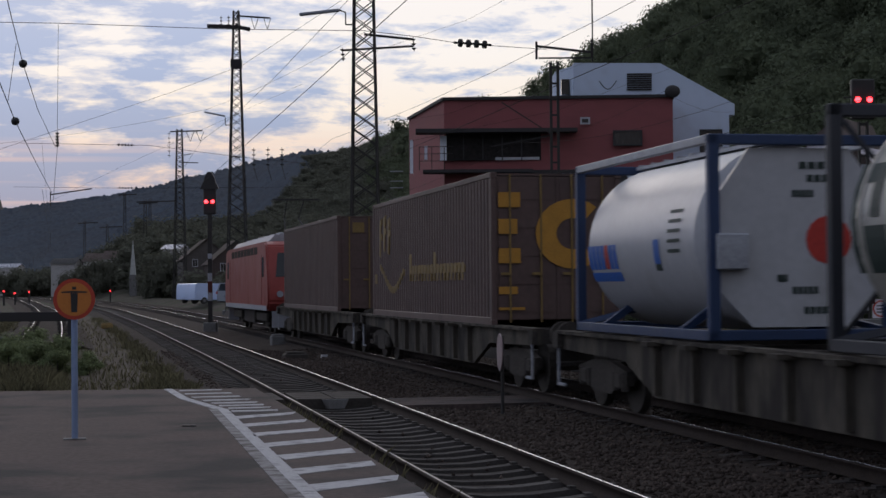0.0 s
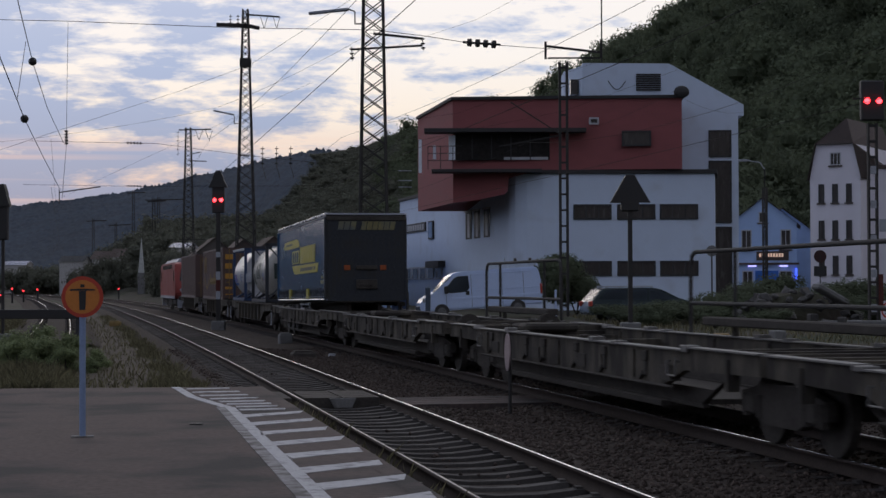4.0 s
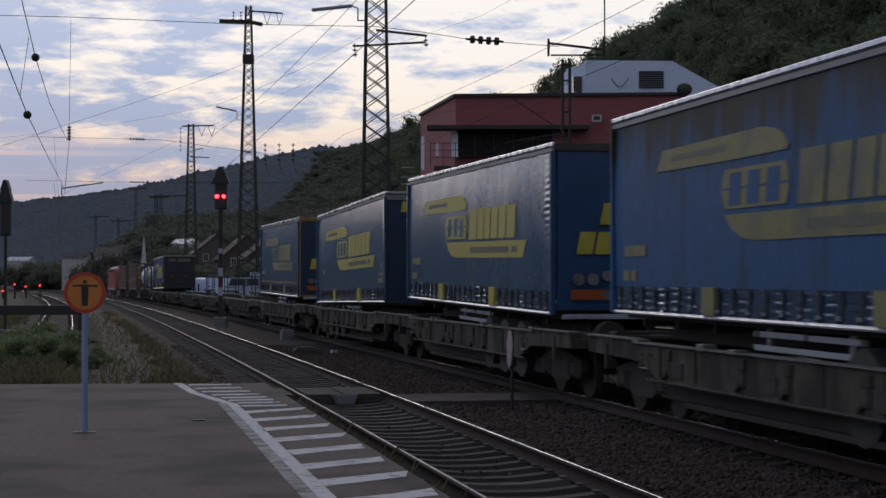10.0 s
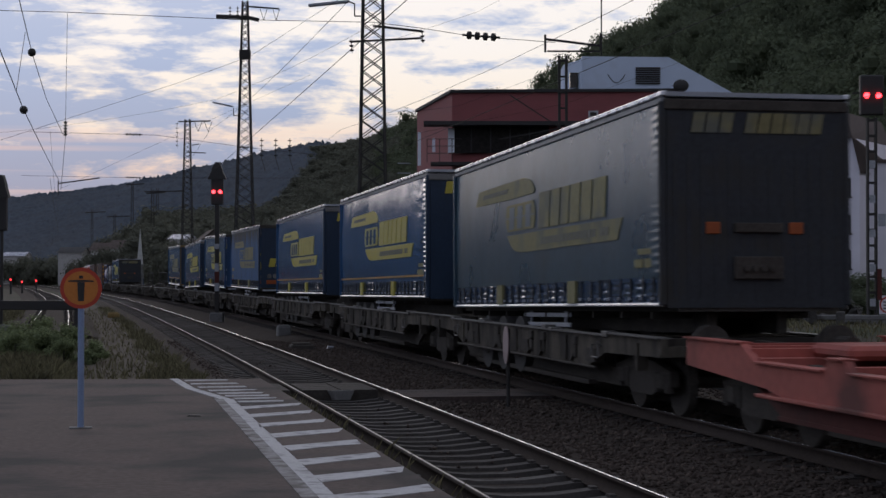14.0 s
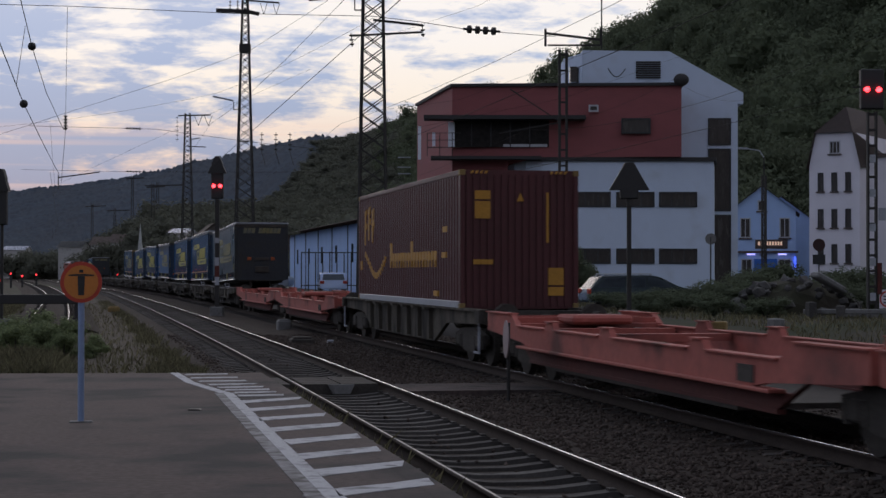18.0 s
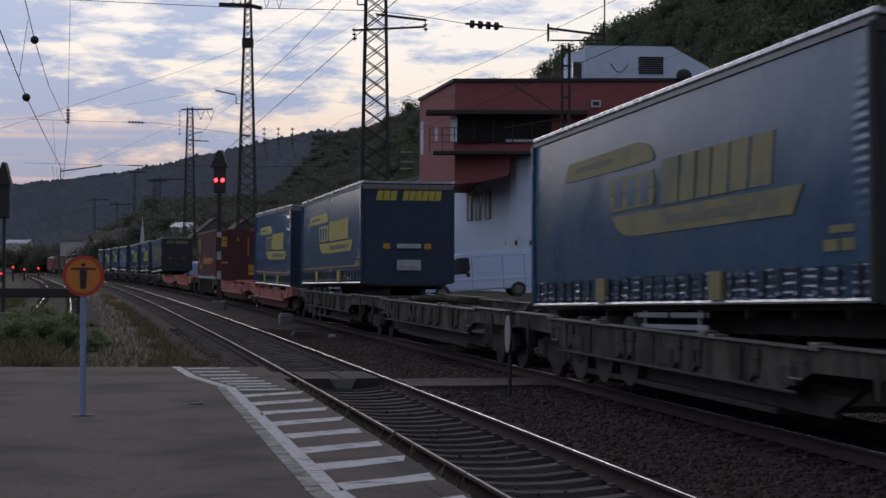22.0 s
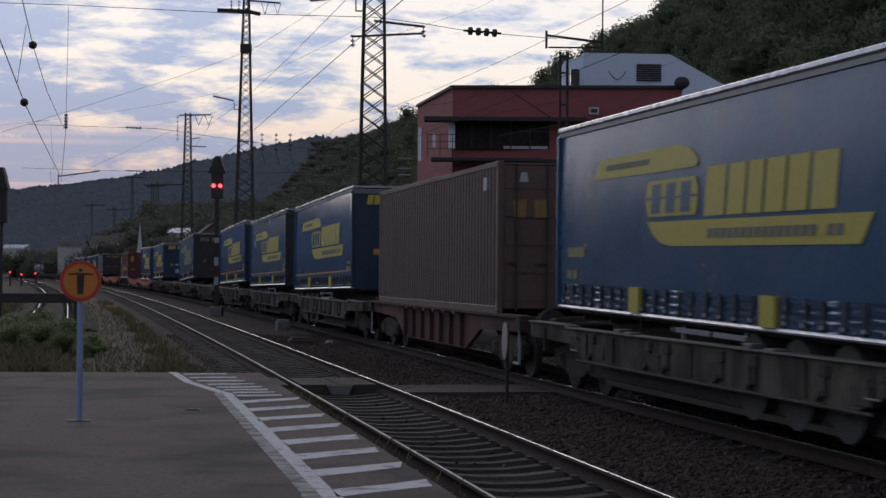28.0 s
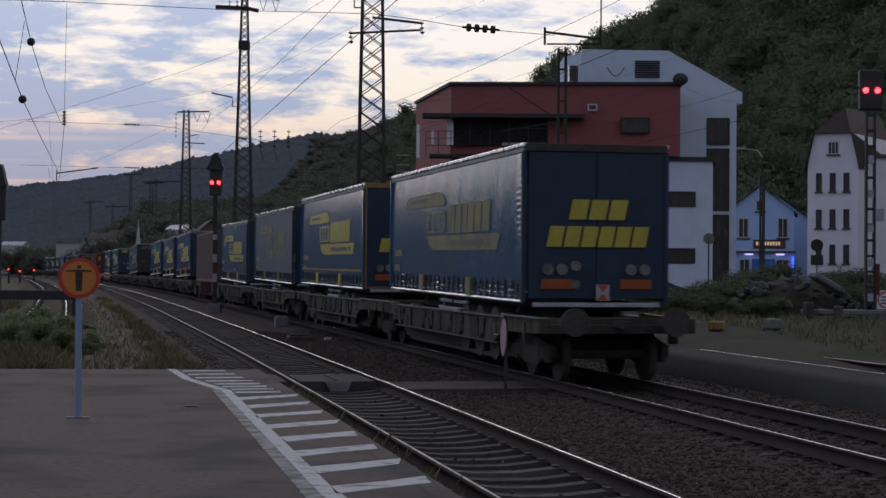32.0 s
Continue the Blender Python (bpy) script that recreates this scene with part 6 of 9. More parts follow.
# ---- locomotive ----
def make_loco():
    root = thing("electric_locomotive", "traffic red electric locomotive with grey roof and raised pantograph", "locomotive")
    L, w = 18.9, 1.48
    h = L / 2
    m = Matrix.Translation((w, 0, 0)) @ Matrix.Rotation(radians(90), 4, "Z")
    bm = bm_new()
    prism(bm, [(-h + 0.35, 0.95), (-h + 0.05, 1.3), (-h + 0.12, 2.05), (-h + 0.75, 3.55), (-h + 1.2, 3.72), (h - 1.2, 3.72), (h - 0.75, 3.55), (h - 0.12, 2.05), (h - 0.05, 1.3), (h - 0.35, 0.95)], 2 * w, m)
    bmesh.ops.bevel(bm, geom=bm.edges[:], offset=0.08, segments=2, affect="EDGES")
    part("body", bm, M_LOCO_RED, root, smooth=40)
    bm = bm_new()
    prism(bm, [(-1.3, 3.68), (1.3, 3.68), (1.0, 4.0), (-1.0, 4.0)], L - 3.2, Matrix.Translation((0, -h + 1.6, 0)))
    for i in range(6):
        bx(bm, -0.7, 0.7, -h + 2.6 + i * 2.4, -h + 3.9 + i * 2.4, 4.0, 4.12, 0.03)
    part("roof", bm, M_LOCO_GREY, root)
    for e in (-1, 1):
        bm = bm_new()
        a, b = (e * (h - 0.235), 2.3), (e * (h - 0.63), 3.25)
        vs = [bm.verts.new((x, y + e * 0.03, z)) for x, (y, z) in ((-1.15, a), (1.15, a), (1.02, b), (-1.02, b))]
        bm.faces.new(vs)
        part("windscreen", bm, M_GLASS, root)
        bm = bm_new()
        for x in (-1.0, 1.0):
            rod(bm, (x, e * (h - 0.12), 1.62), (x, e * (h - 0.0), 1.62), 0.13, n=12)
        part("headlamp", bm, M_PALE_PLATE, root)
        bm = bm_new()
        bx(bm, -1.3, 1.3, e * (h - 0.2) - 0.05, e * (h - 0.2) + 0.05, 0.3, 0.95)
        part("snowplough", bm, M_LOCO_GREY, root)
        buffers(root, e * (h - 0.1), e, M_CHASSIS)
        for sx in (-1, 1):
            bm = bm_new()
            bx(bm, sx * (w + 0.004) - 0.01, sx * (w + 0.004) + 0.01, e * (h - 1.75) - 0.3, e * (h - 1.75) + 0.3, 2.3, 3.1)
            part("side_window", bm, M_GLASS, root)
            bm = bm_new()
            bx(bm, sx * (w + 0.006) - 0.01, sx * (w + 0.006) + 0.01, e * (h - 2.5) - 0.28, e * (h - 2.5) + 0.28, 1.2, 3.2)
            part("cab_door", bm, M_LOCO_RED, root)
    for sx in (-1, 1):
        bm = bm_new()
        bx(bm, sx * (w + 0.008) - 0.01, sx * (w + 0.008) + 0.01, -h + 0.5, h - 0.5, 0.96, 1.16)
        part("sill_stripe", bm, M_LOCO_GREY, root)
        bm = bm_new()
        for i in range(8):
            bx(bm, sx * w - 0.02, sx * w + 0.02, -5.6 + i * 1.45, -4.5 + i * 1.45, 3.25, 3.55)
        part("air_grille", bm, M_CHASSIS, root)
    bm = bm_new()
    bx(bm, -1.25, 1.25, -2.2, 2.2, 0.35, 0.95, 0.04)
    part("transformer_box", bm, M_CHASSIS, root)
    for y in (-5.2, 5.2):
        bogie(root, y)
        bm = bm_new()
        for x in (-1.2, 1.2):
            bx(bm, x - 0.08, x + 0.08, y - 1.9, y + 1.9, 0.5, 0.85, 0.04)
        part("bogie_frame", bm, M_CHASSIS, root)
    bm = bm_new()
    for sx in (-1, 1):
        bar(bm, (sx * 0.45, -h + 2.6, 4.1), (sx * 0.3, -h + 4.3, 4.75), 0.05)
        bar(bm, (sx * 0.3, -h + 4.3, 4.75), (sx * 0.35, -h + 2.9, 5.45), 0.04)
    for d in (-0.2, 0.2):
        bar(bm, (-0.95, -h + 2.9 + d, 5.47), (0.95, -h + 2.9 + d, 5.47), 0.05)
    part("pantograph", bm, M_STEEL, root)
    return ride(root, 80.60, 61.7)


make_loco()


make_crossing()


# ---- overhead line masts ----
def lattice_mast(x, y, z0, top, w0, w1, panels, label, turn=-12):
    """A tapered four-legged lattice tower."""
    root = thing("lattice_mast", label, "mast", pose(x, y, z0, 0, 0, turn), group="overhead line masts")
    H = top - z0
    def hw(z):
        return w0 + (w1 - w0) * z / H
    t = 0.045 + 0.045 * w0
    for sx in (-1, 1):
        for sy in (-1, 1):
            bm = bm_new()
            bar(bm, (sx * w0, sy * w0, 0), (sx * w1, sy * w1, H), t)
            part("leg", bm, M_STEEL, root)
    zs = [0]
    for i in range(panels):
        zs.append(zs[-1] + hw(zs[-1]) * 1.0)
    zs = [z * H / zs[-1] for z in zs]
    for f in range(4):
        r = Matrix.Rotation(f * math.pi / 2, 4, "Z")
        bm = bm_new()
        for i, (a, b) in enumerate(zip(zs, zs[1:])):
            p, q = (-hw(a), -hw(a), a), (hw(b), -hw(b), b)
            if i % 2:
                p, q = (hw(a), -hw(a), a), (-hw(b), -hw(b), b)
            ends = [(r @ Vector(p), r @ Vector(q))]
            if w0 > 0.5:
                ends.append((r @ Vector((-p[0], p[1], p[2])), r @ Vector((-q[0], q[1], q[2]))))
            for u, v in ends:
                bar(bm, u, v, t * 0.55)
                if y < 200:
                    part("brace", bm, M_STEEL, root)
                    bm = bm_new()
        if y < 200:
            bm.free()
        else:
            tagged(part("bracing", bm, M_STEEL, root), kind="stuff")
    bm = bm_new()
    bx(bm, -w0 - 0.25, w0 + 0.25, -w0 - 0.25, w0 + 0.25, -0.8, 0.12, 0.03)
    part("concrete_foot", bm, M_KERB, root)
    return root


def insulator(bm, a, b, r=0.07, n=5):
    a, b = Vector(a), Vector(b)
    rod(bm, a, b, 0.02, n=6)
    for i in range(n):
        c = a.lerp(b, (i + 0.5) / n)
        d = (b - a).normalized() * 0.03
        rod(bm, c - d, c + d, r, r * 0.6, 8)


def arm(root, pts, w, name="arm"):
    bm = bm_new()
    for a, b in zip(pts, pts[1:]):
        bar(bm, a, b, w)
    return part(name, bm, M_STEEL, root)


def street_head(root, m, L=1.6):
    bm = bm_new()
    bx(bm, -L, 0, -0.12, 0.12, -0.06, 0.06, 0.03)
    ob = part("lamp_head", bm, M_PALE_PLATE, root, "long unlit lamp head")
    ob.matrix_basis = m


m1 = lattice_mast(-2.95, 72, 0.0, 17.5, 0.62, 0.33, 26, "tall dark steel lattice mast beside the tracks", 0)
arm(m1, [(0, 0, 12.2), (2.0, 0, 11.98)], 0.09)
arm(m1, [(-0.9, 0, 11.55), (2.0, 0, 11.7)], 0.08)
for x, z in ((2.0, 11.95), (-0.9, 11.55)):
    bm = bm_new()
    insulator(bm, (x, 0, z + 0.1), (x + 0.05, 0, z - 0.45), 0.1, 3)
    part("insulator", bm, M_STEEL, m1)
arm(m1, [(-0.4, 0, 12.6), (-0.75, 0, 12.6), (-0.75, 0, 13.1), (-1.0, 0, 13.2)], 0.05)
street_head(m1, pose(-1.0, 0, 13.2, 0, -6, 0), 1.65)
m2 = lattice_mast(-15.9, 140, 0.0, 23.9, 0.85, 0.2, 34, "tall slender dark lattice mast with cross arms", 0)
arm(m2, [(-2.3, 0, 22.7), (0.2, 0, 22.6), (1.1, 0, 22.4)], 0.28)
arm(m2, [(0, 0, 23.5), (2.7, 0, 23.3)], 0.12)
for x in (-1.2, -0.6, 0.1):
    bm = bm_new()
    insulator(bm, (x, 0, 22.7), (x, 0, 23.5), 0.13, 3)
    part("insulator", bm, M_STEEL, m2)
for x in (1.2, 2.2):
    bm = bm_new()
    bar(bm, (x, 0, 23.3), (x + 0.27, 0, 22.4), 0.04)
    bar(bm, (x + 0.55, 0, 23.3), (x + 0.28, 0, 22.4), 0.04)
    part("wire_hanger", bm, M_STEEL, m2)
bm = bm_new()
bx(bm, -0.42, 0.42, -0.42, 0.42, 19.3, 20.0)
part("tower_box", bm, M_STEEL, m2)
arm(m2, [(-0.5, 0, 14.8), (-0.9, 0, 14.8), (-0.9, 0, 15.4)], 0.06)
street_head(m2, pose(-0.9, 0, 15.5, 0, 12, 0), 1.7)
m3 = lattice_mast(-33.6, 230, 0.0, 22.6, 0.85, 0.32, 30, "distant dark lattice mast with side arms", 0)
arm(m3, [(-1.2, 0, 22.3), (3.0, 0, 22.4)], 0.16)
arm(m3, [(0, 0, 18.3), (2.4, 0, 18.2)], 0.12)
bm = bm_new()
insulator(bm, (-1.35, 0, 22.3), (-1.35, 0, 18.9), 0.22, 6)
part("insulator", bm, M_STEEL, m3)
for x in (0.9, 2.2):
    bm = bm_new()
    bar(bm, (x, 0, 22.3), (x + 0.5, 0, 21.0), 0.06)
    bar(bm, (x + 1.0, 0, 22.3), (x + 0.5, 0, 21.0), 0.06)
    part("wire_hanger", bm, M_STEEL, m3)
street_head(m3, pose(1.6, 0, 19.4, 0, -10, 0), 1.2)
for x, y, top, arms in ((-78, 440, 26.0, 3.0), (-66, 405, 22.5, 6.0), (-104, 520, 22, 4), (-88, 470, 19, 4), (-58, 350, 19.5, 2.5)):
    mm = lattice_mast(x, y, 0.0, top, 0.42, 0.22, 18, "far dark steel mast along the line", 0)
    arm(mm, [(-arms * 0.5, 0, top - 0.8), (arms, 0, top - 0.6)], 0.25)


def ladder_mast(x, y, z0, z1, w, label):
    root = thing("channel_mast", label, "mast", pose(x, y, 0), group="overhead line masts")
    for s in (-1, 1):
        bm = bm_new()
        bx(bm, s * w - 0.06, s * w + 0.06, -0.07, 0.07, z0, z1)
        part("channel", bm, M_STEEL, root)
    n = int((z1 - z0) / 0.72)
    for i in range(n):
        bm = bm_new()
        bx(bm, -w, w, -0.03, 0.03, z0 + 0.5 + i * 0.72, z0 + 0.59 + i * 0.72)
        part("batten", bm, M_STEEL, root)
    return root


lm = ladder_mast(5.35, 80, -0.3, 12.0, 0.16, "flat battened steel mast in front of the control building")
arm(lm, [(-0.8, 0, 12.75), (1.7, 0, 12.45)], 0.1)
arm(lm, [(-0.8, 0, 12.95), (-0.8, 0, 12.15)], 0.1)
arm(lm, [(-0.7, 0, 12.2), (1.7, 0, 12.2), (1.7, 0, 13.0)], 0.07)
arm(lm, [(1.75, 0, 12.0), (1.75, 0, 15.2)], 0.06)
arm(lm, [(-0.1, 0, 8.7), (-2.4, 0, 10.2)], 0.05)
arm(lm, [(-0.1, 0, 8.7), (-2.9, 0, 8.2)], 0.05)
lm2 = ladder_mast(22.05, 122, 0.3, 8.6, 0.13, "slim battened mast before the blue house")

# ---- wires ----
WIRES = thing("overhead_wires", "thin dark overhead line wires above the tracks", "wires", kind="structure")


def wire(pts, r=0.013, sag=0.0):
    """One wire through the points, hanging a little between them."""
    cu = bpy.data.curves.new("wire", "CURVE")
    cu.dimensions, cu.bevel_depth, cu.bevel_resolution = "3D", r, 1
    for a, b in zip(pts, pts[1:]):
        sp = cu.splines.new("POLY")
        n = 10
        sp.points.add(n - 1)
        for i in range(n):
            k = i / (n - 1)
            p = Vector(a).lerp(Vector(b), k)
            sp.points[i].co = (p.x, p.y, p.z - sag * 4 * k * (1 - k), 1)
    cu.materials.append(M_WIRE)
    ob = new("wire", cu)
    ob.parent = WIRES
    return ob


def over(s, off, z):
    x, y, _ = track(s, off)
    return (float(x), float(y), z)


for off, zc, zm, s0 in ((0.0, 5.5, 7.0, -20), (GAP, 5.6, 7.1, -20), (GAP + 6.7, 5.6, 7.0, 20), (-5.4, 5.27, 6.88, 54)):
    stops = ([s0] if s0 < 54 else []) + [54, 124, 190, 260, 330]
    for a, b in zip(stops, stops[1:]):
        wire([over(a, off, zc), over(b, off, zc)], 0.006, 0.05)
        wire([over(a, off, zm), over(b, off, zm)], 0.0045, 0.75)
        for k in (0.2, 0.5, 0.8) if a > 60 else ():
            x, y, _ = over(a + (b - a) * k, off, 0)
            wire([(x, y, zc), (x, y, zm - 3.0 * k * (1 - k))], 0.006)


def ray_point(px, py, d):
    """A point d metres ahead, by its bearing and rise in the opening view."""
    return (px * d, d, EYE.z + py * d)


# cross spans between the masts
wire([(-19.5, 73, 13.0), (-15.6, 73, 12.9), (-8.6, 73, 12.6), (-2.95, 72, 12.35), (-0.9, 72, 12.1), (1.1, 75, 12.2), (5.0, 80, 12.6)], 0.014)
wire([(-26.0, 110, 11.0), (-18.0, 110, 10.8), (-13, 118, 10.6), (0, 140, 10.6)], 0.014)
wire([(-36.0, 150, 10.6), (-26.0, 150, 10.4), (-10, 150, 10.4)], 0.014)
wire([(-2.9, 72, 12.3), (-12.0, 92, 11.2), (-24, 92, 9.4), (-30, 110, 9.0)], 0.006, 0.2)
wire([(-15.2, 60, 6.55), (-9.0, 59, 8.4), (-6.4, 58, 9.2), (-3.0, 56, 11.0)], 0.0055)
wire([(-24.5, 110, 7.2), (-19.0, 110, 9.8), (-8.0, 105, 14.0)], 0.0055)
wire([(-3.4, 74, 11.5), (1.5, 80, 14.0), (6.0, 84, 17.0)], 0.006)
wire([(-3.4, 76, 8.8), (0.6, 82, 9.9), (7.1, 82, 12.3)], 0.0055)
wire([(-3.0, 74, 7.6), (5.4, 80, 9.8), (14.0, 88, 13.5)], 0.0055)
wire([(4.0, 84, 8.7), (12.4, 96, 12.4), (17.5, 103.6, 12.0)], 0.0055, 0.4)


def span_insulator(name, a, b, n, r=0.085):
    bm = bm_new()
    a, b = Vector(a), Vector(b)
    rod(bm, a, b, r * 0.3, n=8)
    d = (b - a).normalized() * r * 0.4
    for i in range(n):
        c = a.lerp(b, (i + 0.8) / (n + 0.6))
        rod(bm, c - d, c + d, r, n=10)
    part(name, bm, M_STEEL, WIRES)


span_insulator("insulator", (0.75, 75, 12.25), (2.35, 75.5, 12.2), 4, 0.17)
span_insulator("insulator", (-20.0, 110, 10.86), (-18.9, 110, 10.82), 5)
span_insulator("insulator", (-13.9, 118, 10.65), (-12.8, 118, 10.6), 4)
span_insulator("insulator", (-27.2, 150, 10.45), (-25.8, 150, 10.42), 5)
def over_left(px, py, d):
    """A place d metres ahead over the branch track, by its bearing and rise."""
    return (((px - 795) / 3124.0) * d, d, EYE.z + (498 - py) / 3124.0 * d)


# the left track's hanging steady arm, with its upright insulator
bm = bm_new()
insulator(bm, (-13.35, 62, 7.4), (-13.35, 62, 6.87), 0.08, 5)
bar(bm, (-13.3, 62, 11.2), (-13.35, 62, 7.4), 0.012)
bar(bm, (-13.35, 62, 6.87), (-13.5, 62, 5.0), 0.014)
bar(bm, (-13.6, 62, 5.2), (-12.15, 62, 5.4), 0.04)
bar(bm, (-13.6, 62, 5.3), (-13.6, 62, 4.8), 0.03)
part("steady_arm", bm, M_STEEL, WIRES)
A_WIRE = [over_left(px, py, d) for px, py, d in ((30, -40, 28), (38, 0, 33.5), (62, 98, 40), (88, 180, 49), (119, 246, 62))]
B_WIRE = [over_left(px, py, d) for px, py, d in ((-30, 0, 21.5), (0, 80, 25.3), (48, 200, 35.5), (80, 265, 46), (112, 327, 62))]
wire(A_WIRE, 0.009)
wire(B_WIRE, 0.009)
wire([over_left(50, 62, 37), over_left(35, 165, 32)], 0.006)
for x, y, z in (A_WIRE[2], B_WIRE[2]):
    bm = bm_new()
    bmesh.ops.create_uvsphere(bm, u_segments=16, v_segments=10, radius=0.09 * y / 38, matrix=Matrix.Translation((x, y, z)))
    part("wire_ball", bm, M_BLACK, WIRES, smooth=60)
for k, (x, z) in enumerate(((-10.4, 10.6), (-9.6, 10.6), (-8.8, 10.6))):
    bm = bm_new()
    insulator(bm, (x * 1.25, 125, z + 1.2), (x * 1.25, 125, z - 0.2), 0.16, 4)
    bar(bm, (x * 1.25, 125, z - 0.2), (x * 1.25 + 0.25, 125, z - 1.1), 0.04)
    part("hanging_insulator", bm, M_STEEL, WIRES)


# ---- signals ----
def hooded_signal(x, y, z0, zl, label, lit, post_w=0.1, lattice=False, hood=0.45, screen=True, lens=0.165):
    root = thing("railway_signal", label, "signal", pose(x, y, z0), group="signals")
    h = zl - z0
    bm = bm_new()
    if lattice:
        for s in (-1, 1):
            bx(bm, s * 0.13 - 0.03, s * 0.13 + 0.03, -0.1, 0.1, 0, h - 0.7)
        for i in range(int(h / 0.5)):
            bx(bm, -0.13, 0.13, -0.08, 0.08, 0.2 + i * 0.5, 0.28 + i * 0.5)
    else:
        bx(bm, -post_w, post_w, -post_w, post_w, 0, h - 0.5 if screen else h + 0.4)
    part("post", bm, M_STEEL, root)
    if lattice:
        for i in range(5):
            bm = bm_new()
            bx(bm, -0.09, 0.09, -0.12, -0.09, 0.8 + i * 1.1, 1.05 + i * 1.1)
            part("white_plate", bm, M_PALE_PLATE, root)
    bm = bm_new()
    sw = 0.3 if not screen else 0.37 if lattice else hood * 0.66
    bx(bm, -sw, sw, -0.14, 0.16, h + 0.3 if not screen else h - 0.62, h + (0.9 if not screen else 0.66), 0.04)
    part("signal_screen", bm, M_BLACK, root)
    if hood:
        bm = bm_new()
        if screen:
            prism(bm, [(-hood, h + 0.62), (hood, h + 0.62), (hood * 0.55, h + 1.05), (hood * 0.6, h + 1.08), (hood * 0.2, h + 1.45), (-hood * 0.2, h + 1.45), (-hood * 0.6, h + 1.08), (-hood * 0.55, h + 1.05)], 0.4, Matrix.Translation((0, -0.2, 0)))
        else:
            prism(bm, [(-0.66, h + 0.59), (0.66, h + 0.59), (0.36, h + 1.1), (0.14, h + 1.5), (-0.14, h + 1.5), (-0.36, h + 1.1)], 0.3, Matrix.Translation((0, -0.15, 0)))
        part("signal_hood", bm, M_BLACK, root)
    if lit:
        for s in (-1, 1):
            bm = bm_new()
            rod(bm, (s * lens, -0.2, h), (s * lens, -0.13, h), 0.088, n=16)
            part("red_lens", bm, M_RED_LAMP, root, "glowing red lens")
    bm = bm_new()
    bx(bm, -0.32, 0.32, -0.32, 0.32, -0.5, 0.45, 0.03)
    part("signal_base", bm, M_KERB, root)
    return root


ms = hooded_signal(-11.1, 86, -0.25, 6.08, "dark railway signal with a pointed hood showing two red lights", True)
for z0, z1, mt, nm in ((3.55, 3.8, M_PALE_PLATE, "number_plate"), (2.45, 2.85, M_PALE_PLATE, "white_band"), (1.9, 2.45, M_WAGON_RED_LOW, "red_band"), (1.5, 1.9, M_PALE_PLATE, "white_band")):
    bm = bm_new()
    bx(bm, -0.105, 0.105, -0.13, -0.1, z0, z1)
    part(nm, bm, mt, ms)
hooded_signal(-16.45, 65.5, -0.3, 4.25, "dark unlit signal with a pointed hood beside the branch track", False, hood=0.28, post_w=0.05)
sg = hooded_signal(13.62, 56.3, 0.2, 7.72, "tall battened signal post with two red lights", True, lattice=True, hood=0.0, lens=0.19)
arm(sg, [(-0.6, 0, 7.6), (0.2, 0, 7.65)], 0.05)
bm = bm_new()
bx(bm, 0.2, 0.75, -0.13, -0.1, 0.55, 1.15)
part("notice_board", bm, M_HOUSE_WHITE, sg, "white notice board with red rim")
bm = bm_new()
for a0 in range(20):
    a, b = 2 * math.pi * a0 / 20, 2 * math.pi * (a0 + 1) / 20
    face_decal(bm, [(0.475 + r * math.cos(t), 0.85 + r * math.sin(t)) for t, r in ((a, 0.27), (b, 0.27), (b, 0.22), (a, 0.22))], -0.135)
part("red_ring", bm, M_SIGN_RED, sg)
bm = bm_new()
for i in range(3):
    face_decal(bm, [(0.33, 0.72 + i * 0.1), (0.62, 0.72 + i * 0.1), (0.62, 0.76 + i * 0.1), (0.33, 0.76 + i * 0.1)], -0.135)
part("notice_bars", bm, M_BLACK, sg)
bm = bm_new()
bx(bm, 0.18, 0.42, -0.13, -0.1, 3.35, 3.75)
part("number_plate", bm, M_PALE_PLATE, sg)
bm = bm_new()
bx(bm, 0.14, 0.28, -0.16, 0.0, 1.0, 2.0)
part("red_white_post", bm, M_WAGON_RED_LOW, sg)
tri = hooded_signal(6.05, 58, 0.2, 4.0, "dark signal back with triangular hood on a slim post", False, post_w=0.07, hood=0.47, screen=False)
for x, y, z in ((-61.5, 250, 1.63), (-59.9, 250, 1.33), (-57.9, 250, 1.5), (-61.9, 245, 0.75), (-52.9, 285, 1.5)):
    root = thing("dwarf_signal", "small distant signal showing a red light", "signal", pose(x, y, 0), group="signals")
    bm = bm_new()
    bx(bm, -0.12, 0.12, 0, 0.2, -0.4, z)
    bx(bm, -0.16, 0.16, 0, 0.2, z - 0.3, z + 0.3)
    part("signal_case", bm, M_BLACK, root)
    bm = bm_new()
    rod(bm, (0, -0.1, z), (0, 0.0, z), 0.13, n=10)
    part("red_lens", bm, M_RED_FAR, root)

